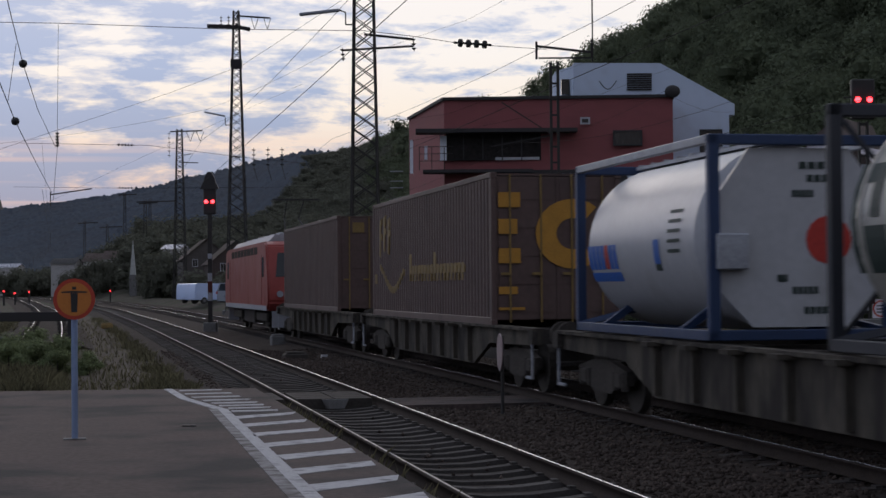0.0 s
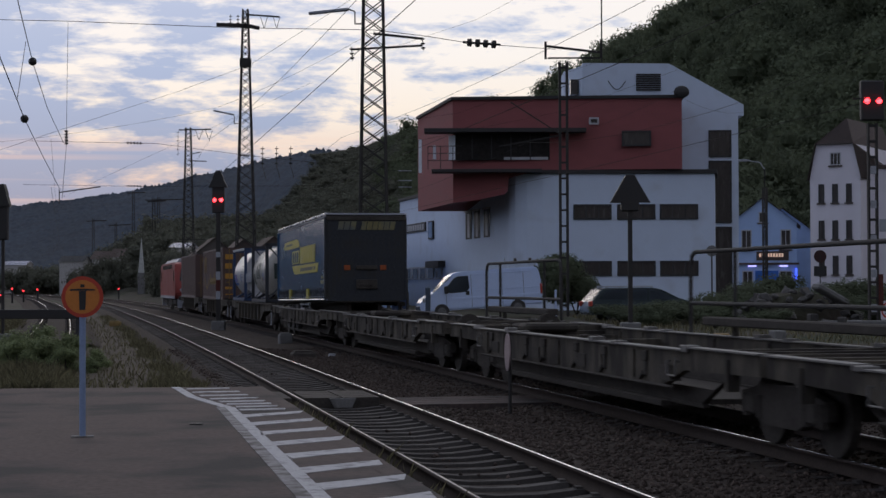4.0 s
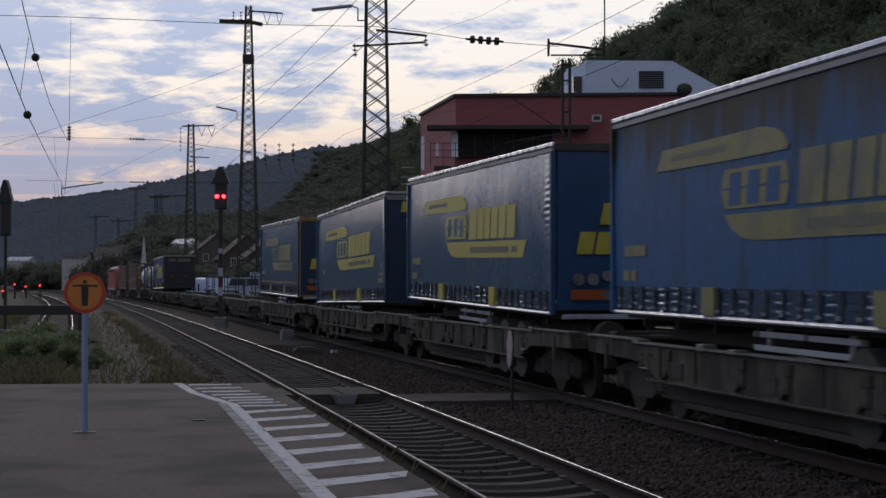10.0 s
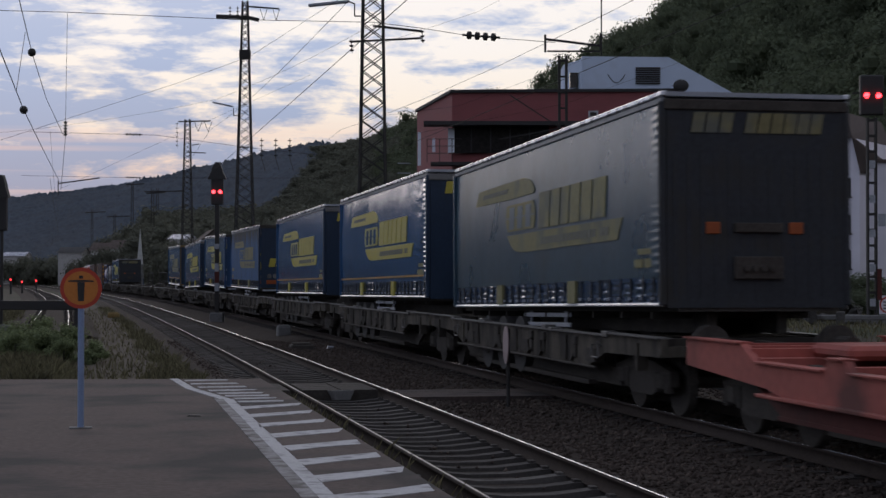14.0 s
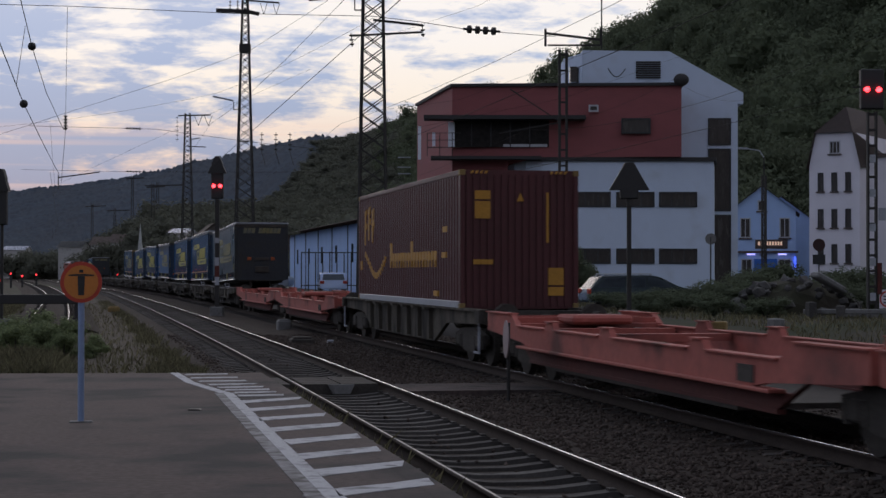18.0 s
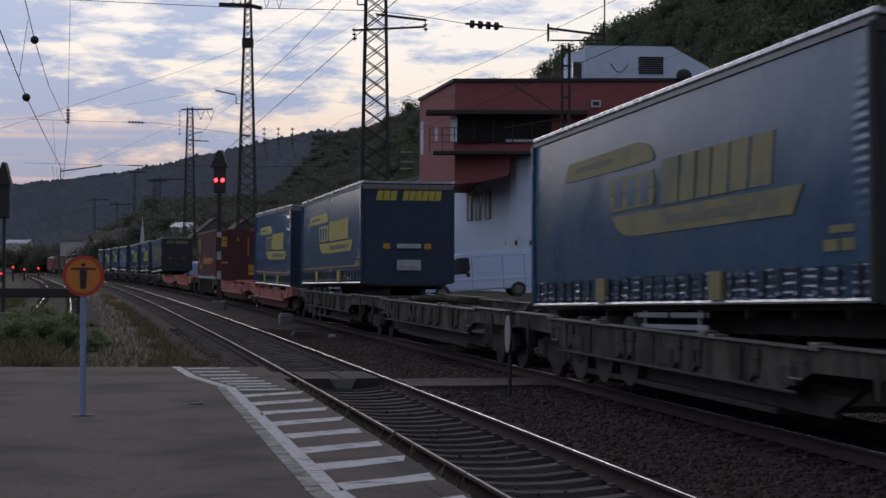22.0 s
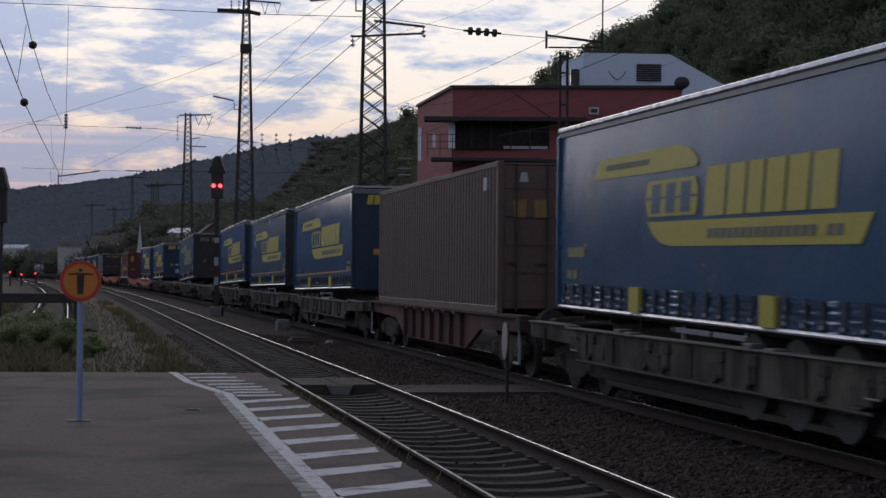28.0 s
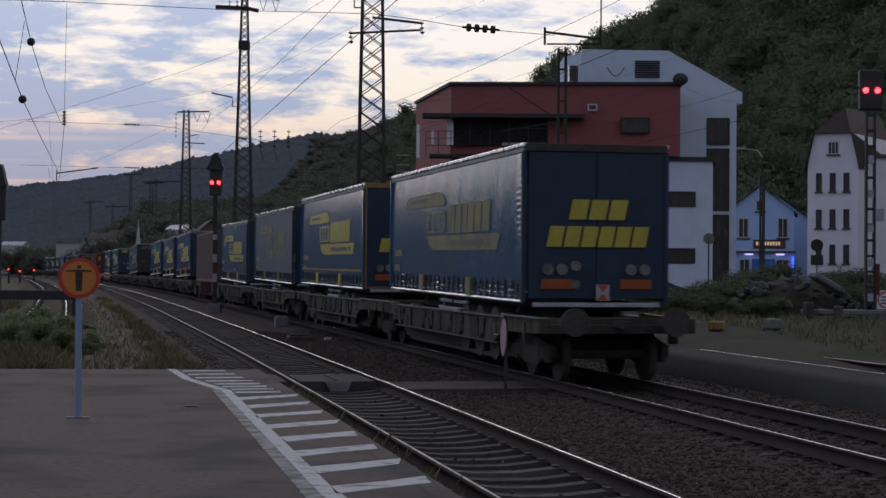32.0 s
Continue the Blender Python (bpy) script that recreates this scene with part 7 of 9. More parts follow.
# ---- platform end sign ----
def make_sign():
    root = thing("round_warning_sign", "round orange prohibition sign with red rim on a bluish post", "sign", pose(-3.64, 17.67, PZ, 0, 0, 9))
    bm = bm_new()
    rod(bm, (0, 0, 0), (0, 0, 1.32), 0.032, n=14)
    part("post", bm, M_GALV, root, smooth=50)
    bm = bm_new()
    bx(bm, -0.11, 0.11, -0.07, 0.07, 0.0, 0.012)
    part("foot_plate", bm, M_KERB, root)
    bm = bm_new()
    rod(bm, (0, -0.045, 1.40), (0, -0.03, 1.40), 0.205, n=48)
    d = part("disc", bm, M_SIGN_RED, root, "orange disc with a red rim")
    bm = bm_new()
    rod(bm, (0, -0.050, 1.40), (0, -0.044, 1.40), 0.168, n=48)
    part("orange_field", bm, M_SIGN_ORANGE, d)
    bm = bm_new()
    y = -0.049
    face_decal(bm, [(-0.125, 1.462), (0.125, 1.462), (0.125, 1.475), (0.04, 1.482), (-0.04, 1.482), (-0.125, 1.475)], y, 0.004)
    face_decal(bm, [(-0.029, 1.27), (0.029, 1.27), (0.036, 1.46), (-0.036, 1.46)], y, 0.005)
    face_decal(bm, [(-0.02, 1.495), (0.02, 1.495), (0.02, 1.525), (-0.02, 1.525)], y, 0.004)
    part("black_mark", bm, M_BLACK, d, "plain black T-shaped mark")


make_sign()

# post with a thin oval board between the tracks
root = thing("edge_on_board_post", "low post with a pale round board seen almost edge-on", "sign", pose(1.05, 29.2, -0.25, 0, 0, -84))
bm = bm_new()
rod(bm, (0, 0, 0), (0, 0, 1.3), 0.03, n=8)
part("post", bm, M_STEEL, root)
bm = bm_new()
rod(bm, (0, -0.05, 1.03), (0, -0.03, 1.03), 0.31, n=28)
part("round_board", bm, mat("pinkish_board", (0.25, 0.185, 0.185), 0.6), root)

# trackside boxes
for x, y, w, h, mt in ((-5.9, 64.7, 0.25, 0.42, M_KERB), (-18.2, 97, 0.32, 0.26, M_AMBER_OLD), (-4.3, 53, 0.35, 0.2, M_CHASSIS), (-3.4, 52.5, 0.12, 0.12, M_PALE_PLATE)):
    bm = bm_new()
    bx(bm, -w, w, -w, w, 0, h, 0.04)
    bx(bm, -w * 0.8, w * 0.8, -w * 0.8, w * 0.8, h, h + 0.05, 0.02)
    solo("trackside_box", bm, mt, "small squat trackside box on the ballast", "box", pose(x, y, -0.3, 0, 0, 12), group="trackside boxes")
root = thing("dark_barrier", "dark horizontal beam across the track end with posts", "barrier", pose(-15.2, 63.5, -0.35, 0, 0, 3))
bm = bm_new()
bx(bm, -2.6, 2.2, -0.12, 0.12, 1.08, 1.42, 0.02)
part("beam", bm, M_BLACK, root)
for x in (-2.3, 1.95):
    bm = bm_new()
    bx(bm, x - 0.08, x + 0.08, -0.1, 0.1, 0, 1.1)
    part("post", bm, M_BLACK, root)


# ---- houses and shed ----
def gable_house(x0, x1, y, depth, z0, eave, ridge, wall_mat, label, roof_mat=None, over_hang=0.35, turn=0.0, hip=0.0):
    """A house whose gable faces the camera."""
    xm, w = (x0 + x1) / 2, (x1 - x0) / 2
    root = thing("house", label, "house", pose(xm, y, 0, 0, 0, turn))
    bm = bm_new()
    if hip:
        pts = [(-w, z0), (w, z0), (w, eave), (w - hip * w, ridge - 1.6), (-w + hip * w, ridge - 1.6), (-w, eave)]
    else:
        pts = [(-w, z0), (w, z0), (w, eave), (0, ridge), (-w, eave)]
    prism(bm, pts, depth)
    part("wall", bm, wall_mat, root)
    for s in (-1, 1):
        bm = bm_new()
        if hip:
            a, b = (s * (w + 0.15), eave - 0.2), (s * (w - hip * w), ridge - 1.5)
            vs = [bm.verts.new(v) for v in ((a[0], -over_hang, a[1]), (b[0], -over_hang, b[1]), (0, 3.4, ridge + 0.9), (0, depth, ridge + 0.9), (a[0], depth, a[1]))]
        else:
            a, b = (s * (w + over_hang), eave - over_hang * (ridge - eave) / w), (0, ridge + 0.08)
            vs = [bm.verts.new(v) for v in ((a[0], -over_hang, a[1]), (b[0], -over_hang, b[1]), (b[0], depth + over_hang, b[1]), (a[0], depth + over_hang, a[1]))]
        f = bm.faces.new(vs)
        bmesh.ops.solidify(bm, geom=[f], thickness=0.16)
        part("roof_slope", bm, roof_mat or M_TILE_ROOF, root)
    if hip:
        bm = bm_new()
        vs = [bm.verts.new(v) for v in ((-(w - hip * w) - 0.1, -over_hang, ridge - 1.6), ((w - hip * w) + 0.1, -over_hang, ridge - 1.6), (0, 3.4, ridge + 0.92))]
        f = bm.faces.new(vs)
        bmesh.ops.solidify(bm, geom=[f], thickness=0.14)
        part("half_hip_roof", bm, roof_mat or M_TILE_ROOF, root)
    return root


def pane_window(root, x, z, w, h, mull=1, sill=True, frame_mat=None):
    """A casement set in the gable wall, y = 0 in the house's own space."""
    fr = window(root, x - w / 2, x + w / 2, z, z + h, 0.0, frame_mat or M_FRAME_LT, 0.06, mull)
    if sill:
        bm = bm_new()
        bx(bm, x - w / 2 - 0.12, x + w / 2 + 0.12, -0.16, 0.02, z - 0.12, z)
        part("sill", bm, M_TILE_ROOF, fr)
    return fr


bh = gable_house(24.95, 30.75, 155, 11, 0.4, 7.3, 9.5, M_BLUE_WALL, "light blue rendered house with a tavern front and lit blue lamps", turn=-11)
for x, z, w, h in ((-1.45, 4.95, 0.9, 1.75), (1.95, 4.95, 0.9, 1.75), (-1.35, 1.2, 0.95, 1.9), (1.95, 1.2, 1.1, 1.9)):
    pane_window(bh, x, z, w, h, 2)
pane_window(bh, -0.0, 7.3, 0.75, 0.95, 2)
bm = bm_new()
bx(bm, -0.7, 1.3, -0.12, 0.04, 1.3, 3.1)
part("tavern_window", bm, M_LOGO_BLUE, bh, "deep blue shopfront panel")
bm = bm_new()
bx(bm, -2.8, 3.1, -0.25, 0.0, 3.62, 3.8)
part("cornice", bm, M_TILE_ROOF, bh)
m_neon = lamp_mat("violet_blue_tube", (0.42, 0.40, 1.0), 1.7)
for x in (-0.95, 1.75):
    bm = bm_new()
    rod(bm, (x - 0.36, -0.32, 3.5), (x + 0.36, -0.32, 3.5), 0.06, n=8)
    part("tube_lamp", bm, m_neon, bh, "glowing violet-blue tube lamp")
bm = bm_new()
bx(bm, 2.75, 2.93, -0.3, -0.1, 2.3, 3.3, 0.03)
part("blue_sign_box", bm, lamp_mat("blue_sign_glow", (0.06, 0.12, 1.0), 1.6), bh, "glowing blue upright sign box")
m_warm = lamp_mat("warm_sign_glow", (1.0, 0.66, 0.48), 0.35)
for i in range(9):
    bm = bm_new()
    bx(bm, -0.35 + i * 0.24, -0.19 + i * 0.24, -0.12, -0.04, 4.3, 4.62)
    part("lettering_bar", bm, m_warm, bh, "softly lit sign lettering bar")
bm = bm_new()
bx(bm, -0.6, 2.2, -0.05, 0.0, 4.0, 4.8)
part("sign_board", bm, M_TILE_ROOF, bh)
gable_house(28, 36, 168, 10, 0.4, 6.2, 9.1, M_BLUE_WALL, "blue-grey house behind with a brown roof")

wh = gable_house(30.9, 35.3, 150, 14, 0.4, 11.0, 15.4, M_HOUSE_WHITE, "tall pale rendered house with a half-hipped roof", hip=0.26, turn=-30)
for z in (8.6, 5.5, 2.5):
    for x in (-1.4, -0.2, 1.0):
        pane_window(wh, x + 0.2, z + 0.22, 0.5, 1.6, 1, True, M_FRAME_DK)
pane_window(wh, 0.05, 12.0, 0.95, 1.1, 3)
wb = thing("annex_house", "pale rendered annex beside the tall house", "house", pose(39.2, 149, 0))
bm = bm_new()
bx(bm, -3.7, 5, 2, 12, 0.4, 11.8)
part("wall", bm, M_HOUSE_WHITE, wb)
bm = bm_new()
bx(bm, -3.75, 5.2, 1.8, 12.2, 11.8, 12.1)
part("roof", bm, M_TILE_ROOF, wb)


def make_shed():
    root = thing("goods_shed", "long blue goods shed with a shallow tiled roof along the yard", "shed")
    a, b = Vector((-14.5, 165)), Vector((-4.45, 114.1))
    d = (b - a).normalized()
    nrm = Vector((d.y, -d.x)) * -1
    p = [a, b, b + nrm * 1.5, a + nrm * 1.5]
    bm = bm_new()
    column(bm, [tuple(v) for v in p], 0.3, 5.3)
    part("wall", bm, M_BLUE_WALL, root)
    mid0, mid1 = a + nrm * 0.75 - d * 0.5, b + nrm * 0.75 + d * 0.5
    for e0, e1 in ((a - nrm * 1.0 - d * 0.5, b - nrm * 1.0 + d * 0.5), (a + nrm * 1.8 - d * 0.5, b + nrm * 1.8 + d * 0.5)):
        bm = bm_new()
        f = bm.faces.new([bm.verts.new(v) for v in ((*e0, 5.35), (*e1, 5.35), (*mid1, 5.75), (*mid0, 5.75))])
        bmesh.ops.solidify(bm, geom=[f], thickness=0.2)
        part("roof_slope", bm, M_TILE_ROOF, root)
    for k in range(6):
        c = a + (b - a) * (k + 0.5) / 6
        m = Matrix.Translation((c.x, c.y, 0)) @ Matrix.Rotation(math.atan2(d.y, d.x), 4, "Z")
        for z in (2.4,):
            bm = bm_new()
            bx(bm, -0.05, 0.05, -0.06, 0.06, 0.3, 5.3)
            o = part("wall_pilaster", bm, M_FRAME_DK, root)
            o.matrix_basis = m
            bm = bm_new()
            bx(bm, 2.2, 2.7, -0.08, 0.08, 2.6, 3.9)
            o = part("window", bm, M_GLASS, root)
            o.matrix_basis = m
    return root


make_shed()
M_WALL_DUN = mat("dun_house_render", (0.10, 0.088, 0.08), 0.9, var=0.25)
M_ROOF_BROWN = mat("weathered_brown_roof_tile", (0.20, 0.155, 0.135), 0.85, var=0.3, scale=1.5)
M_FAR_RENDER = mat("pale_village_render", (0.42, 0.40, 0.38), 0.9, var=0.2)
for x0, x1, y, e, r, mt, lb in ((-35.4, -28.8, 245, 6.0, 8.65, M_WALL_DUN, "small dun house with a brown roof by the line"), (-29.5, -23, 229, 5.2, 8.0, M_TILE_ROOF, "brown-roofed low house among trees"), (-24, -17, 210, 5, 7.8, M_TILE_ROOF, "low dark-roofed building beside the yard")):
    far_house = gable_house(x0, x1, y, 12, 0.0, e, r, mt, lb, roof_mat=M_ROOF_BROWN, turn=12)
    for x in (-1.6, 1.4):
        pane_window(far_house, x, 1.2, 0.9, 1.3, 2)
        pane_window(far_house, x, e - 1.2, 0.8, 1.1, 2)
# houses of the village, their long sides towards the line: right end, distance, length, eave, ridge
for x, y, n, e, r, roof, lb in (
        (-75.4, 402, 4.6, 8.3, 9.9, M_ROOF_BROWN, "pale village house with a long brown roof"),
        (-70.6, 398, 4.4, 8.7, 10.4, M_ROOF_BROWN, "village house with a brown tiled roof among trees"),
        (-90.0, 442, 6.2, 8.3, 9.5, M_KERB, "pale village house with a grey roof"),
        (-43.2, 300, 2.9, 8.55, 9.25, M_TOP_RAIL, "small building with a glinting metal roof"),
        (-125.2, 530, 7.0, 8.6, 9.6, M_TOP_RAIL, "low building with a pale glinting roof down the valley")):
    gable_house(x - 2.6, x + 2.6, y, n, 0.0, e, r, M_FAR_RENDER, lb, roof_mat=roof, turn=80)
sp = thing("church_spire", "pale pointed church spire far along the valley", "church", pose(-51.3, 297, 0))
bm = bm_new()
bx(bm, -0.55, 0.55, -0.55, 0.55, 0, 4.2)
part("tower", bm, M_KERB, sp)
bm = bm_new()
bmesh.ops.create_cone(bm, cap_ends=True, segments=4, radius1=0.66, radius2=0.02, depth=5.9, matrix=Matrix.Translation((0, 0, 7.15)) @ Matrix.Rotation(radians(45), 4, "Z"))
part("spire", bm, mat("pale_spire_lead", (0.42, 0.42, 0.40), 0.8), sp)

# extra detail on the control building
# white stands for the sky mirrored in the bright window strips
M_SKY_GLARE = mat("sky_glare_white", (0.75, 0.78, 0.85), 0.5, var=0.1)
tower = bpy.data.objects["control_tower"]
def wall_strip(bm, y0, y1, z0, z1, out=0.04, deep=0.06):
    """A flat upright piece on the slanting long wall of the low wing."""
    a, b = [Vector((3.5 - 0.2289 * (y - 102.5), y, 0)) for y in (y0, y1)]
    n = Vector((-0.9748, -0.2231, 0))
    p = [a + n * out, b + n * out, b - n * deep, a - n * deep]
    column(bm, [(v.x, v.y) for v in p], z0, z1)


for y0, y1 in ((110.7, 112.2), (108.6, 110.0), (106.2, 107.6)):
    bm = bm_new()
    wall_strip(bm, y0, y1, 4.8, 6.5)
    sw = part("slit_window", bm, M_SHADED_GLASS, tower)
    bm = bm_new()
    wall_strip(bm, y0 + 0.45, y0 + 0.95, 4.9, 6.4, 0.05)
    part("blind", bm, M_FRAME_LT, sw, "pale window blind")
    bm = bm_new()
    wall_strip(bm, y0 - 0.1, y1 + 0.1, 6.5, 6.62, 0.12)
    part("window_head", bm, M_FRAME_LT, sw)
for z in (8.9, 9.3, 9.7):
    bm = bm_new()
    bar(bm, (-1.0, 99.0, z), (0.9, 98.7, z), 0.035)
    part("walkway_rail", bm, M_STEEL, tower)
for x in (-1.0, -0.3, 0.4):
    bm = bm_new()
    bar(bm, (x, 98.95, 8.4), (x, 98.95, 9.7), 0.04)
    part("rail_post", bm, M_STEEL, tower)
for z in (7.9, 8.3, 8.9):
    bm = bm_new()
    bx(bm, -2.9, -2.1, 108, 108.1, z, z + 0.06)
    part("bracket_rung", bm, M_PALE_PLATE, tower)
for x, z0, z1 in ((-1.55, 8.3, 10.2), (-0.75, 9.3, 10.1)):
    bm = bm_new()
    bx(bm, x, x + 0.18, 106.5 + x * 4, 106.6 + x * 4, z0, z1)
    part("bright_window_strip", bm, M_SKY_GLARE, tower)
for xx, yy in ((0.42, 100.2),):
    bm = bm_new()
    bx(bm, xx - 0.25, xx + 0.12, yy - 0.3, yy - 0.1, 9.0, 10.4)
    part("bright_window_strip", bm, M_SKY_GLARE, tower)
bm = bm_new()
bmesh.ops.create_uvsphere(bm, u_segments=14, v_segments=8, radius=0.45, matrix=Matrix.Translation((13.3, 99.3, 12.75)) @ Matrix.Diagonal((1, 0.4, 0.8, 1)))
part("satellite_dish", bm, M_BLACK, tower)
bm = bm_new()
bx(bm, 7.42, 7.86, 104.55, 105.3, 13.2, 14.1)
part("side_window", bm, M_PANE, tower)
bm = bm_new()
loop = [Vector((9.6 + 0.1 * i, 103.8, 13.9 - 0.5 * math.sin(i / 10 * math.pi))) for i in range(11)]
rings = [[bm.verts.new(p + Vector(o)) for o in ((0, 0, 0.03), (0.025, -0.025, -0.015), (-0.025, 0.025, -0.015))] for p in loop]
for r0, r1 in zip(rings, rings[1:]):
    for k in range(3):
        bm.faces.new((r0[k], r0[(k + 1) % 3], r1[(k + 1) % 3], r1[k]))
part("hanging_cable", bm, M_WIRE, tower)
bm = bm_new()
wall_strip(bm, 123.8, 131.3, 5.72, 6.36, 0.1)
box = part("wall_sign", bm, M_FRAME_DK, tower, "dark framed lettering box on the wall")
for i in range(9):
    bm = bm_new()
    wall_strip(bm, 124.2 + i * 0.78, 124.7 + i * 0.78, 5.84, 6.24, 0.13)
    part("lettering_bar", bm, M_PALE_PLATE, box, "pale lettering bar")
bm = bm_new()
wall_strip(bm, 121.3, 122.8, 5.1, 6.35, 0.12)
blue = part("wall_sign", bm, M_FRAME_DK, tower, "blue sign plate with a dark edge")
bm = bm_new()
wall_strip(bm, 121.5, 122.5, 5.2, 6.25, 0.15)
part("plate", bm, mat("pale_blue_plate", (0.10, 0.20, 0.36), 0.5), blue)
for k in range(5):
    bm = bm_new()
    y = 118.8 + k * 2.5
    wall_strip(bm, y, y + 2.1, 2.3, 3.2, 0.05)
    gw = part("ground_window", bm, M_FRAME_LT, tower)
    bm = bm_new()
    wall_strip(bm, y + 0.25, y + 1.85, 2.4, 3.1, 0.07)
    part("pane", bm, M_PANE, gw)
bm = bm_new()
wall_strip(bm, 118.0, 122.0, 3.1, 3.55, 0.5)
part("shutter_box", bm, M_BLACK, tower, "dark box above the ground windows")
for x, y in ((3.49, 102.9), (3.94, 100.62), (4.75, 100.1)):
    bm = bm_new()
    bx(bm, x - 0.1, x + 0.1, y - 0.07, y + 0.2, 3.15, 3.45)
    vent = part("wall_vent", bm, M_FRAME_LT, tower)
    bm = bm_new()
    bx(bm, x - 0.07, x + 0.07, y - 0.09, y - 0.05, 3.18, 3.42)
    part("pane", bm, M_PANE, vent)
for x in (1.5, 2.6, 3.7, 4.8):
    bm = bm_new()
    bx(bm, x - 0.035, x + 0.035, 99.98, 100.06, 9.0, 10.5)
    part("window_post", bm, M_FRAME_DK, tower)
bm = bm_new()
bx(bm, 3.3, 5.8, 100.0, 100.06, 9.0, 9.16)
part("window_blind", bm, M_FRAME_LT, tower, "pale strip behind the cabin window")


# ---- vehicles in the yard ----
M_VAN = mat("white_van_paint", (0.52, 0.62, 0.84), 0.3, var=0.06, scale=1, fine=10, bump=0.0, coat=0.4)
M_CAR = mat("dark_blue_grey_car_paint", (0.045, 0.062, 0.070), 0.25, var=0.1, bump=0.0, coat=0.5)
M_CAR_PALE = mat("silver_car_paint", (0.36, 0.39, 0.44), 0.3, 0.3, var=0.06, bump=0.0)


def vehicle(name, label, category, m, side, width, glass_polys, paint, wheels, lights, slopes=()):
    """A road vehicle drawn from its side outline (x forwards, z up), with windows, wheels and lamps."""
    root = thing(name, label, category, m)
    bm = bm_new()
    prism(bm, side, width, Matrix.Translation((0, -width / 2, 0)))
    bmesh.ops.bevel(bm, geom=bm.edges[:], offset=0.06, segments=2, affect="EDGES")
    part("body", bm, paint, root, smooth=45)
    for poly in glass_polys:
        for s in (-1, 1):
            bm = bm_new()
            y = s * (width / 2 + 0.004)
            f = bm.faces.new([bm.verts.new((x, y, z)) for x, z in poly])
            bmesh.ops.solidify(bm, geom=[f], thickness=0.006)
            part("side_window", bm, M_CAR_GLASS, root)
    for nm, xa, za, xb, zb in slopes:
        bm = bm_new()
        d = 0.02 if xa > 0 else -0.02
        f = bm.faces.new([bm.verts.new(v) for v in ((xa + d, -width * 0.42, za), (xa + d, width * 0.42, za), (xb + d, width * 0.38, zb), (xb + d, -width * 0.38, zb))])
        bmesh.ops.solidify(bm, geom=[f], thickness=0.03)
        part(nm, bm, M_CAR_GLASS, root)
    for x in wheels:
        for s in (-1, 1):
            bm = bm_new()
            rod(bm, (x, s * (width / 2 - 0.22), 0.33), (x, s * (width / 2 + 0.01), 0.33), 0.33, n=20)
            t = part("wheel", bm, M_TYRE, root)
            bm = bm_new()
            rod(bm, (x, s * (width / 2), 0.33), (x, s * (width / 2 + 0.025), 0.33), 0.19, n=14)
            part("rim", bm, M_KERB, t)
    for x, z, mt, nm in lights:
        for s in (-1, 1):
            bm = bm_new()
            bx(bm, x - 0.06, x + 0.06, s * (width / 2 - 0.12) - 0.14, s * (width / 2 - 0.12) + 0.14, z - 0.1, z + 0.1, 0.03)
            part(nm, bm, mt, root)
    return root


M_CAR_GLASS = mat("car_window_glass", (0.085, 0.105, 0.13), 0.08, spec=0.9, var=0.15, bump=0.0, coat=0.5)
VAN_SIDE = [(2.66, 0.35), (2.7, 0.62), (2.62, 0.86), (2.3, 1.06), (1.98, 1.16), (1.28, 1.88), (1.12, 1.97), (0.8, 2.02), (-2.45, 2.05), (-2.58, 1.98), (-2.68, 1.5), (-2.7, 0.4)]
VAN_GLASS = [[(1.62, 1.22), (1.16, 1.74), (0.98, 1.82), (0.52, 1.82), (0.48, 1.3), (0.62, 1.12), (1.3, 1.1)]]
van = vehicle("white_van", "white panel van parked before the control building", "van", pose(1.47, 78, 0.52, 0, 3.4, 186), VAN_SIDE, 1.95, VAN_GLASS, M_VAN, (1.75, -1.6), [(2.5, 0.85, M_PALE_PLATE, "headlamp")])
bm = bm_new()
f = bm.faces.new([bm.verts.new(v) for v in ((1.985, -0.8, 1.2), (1.985, 0.8, 1.2), (1.32, 0.75, 1.88), (1.32, -0.75, 1.88))])
bmesh.ops.solidify(bm, geom=[f], thickness=0.02)
part("windscreen", bm, M_CAR_GLASS, van, "windscreen bright with the sky")
for s in (-1, 1):
    bm = bm_new()
    bx(bm, 1.42, 1.6, s * 1.06 - 0.1, s * 1.06 + 0.1, 1.1, 1.42, 0.03)
    part("door_mirror", bm, M_BLACK, van)
    y = s * 0.978
    for z0, z1, x0, x1 in ((0.80, 0.90, -2.6, 1.3), (1.16, 1.185, -2.6, 0.35), (1.86, 1.89, -2.5, 0.8)):
        bm = bm_new()
        bx(bm, x0, x1, y - 0.012, y + 0.012, z0, z1, 0.006)
        part("side_moulding", bm, M_VAN, van)
    for x in (0.40, 1.52, -0.95, -1.9):
        bm = bm_new()
        bx(bm, x - 0.008, x + 0.008, y - 0.004, y + 0.004, 0.45, 1.86 if x < 1 else 1.1)
        part("door_seam", bm, M_STAKE, van)
    bm = bm_new()
    bx(bm, 0.5, 0.66, y - 0.02, y + 0.02, 0.98, 1.16, 0.01)
    part("door_handle", bm, M_BLACK, van)
    bm = bm_new()
    bx(bm, -2.72, -2.62, s * 0.9 - 0.07, s * 0.9 + 0.07, 0.85, 1.3, 0.02)
    part("tail_lamp", bm, M_SIGN_RED, van)
bm = bm_new()
bx(bm, 2.6, 2.74, -0.9, 0.9, 0.4, 0.62, 0.03)
part("bumper", bm, M_STAKE, van)
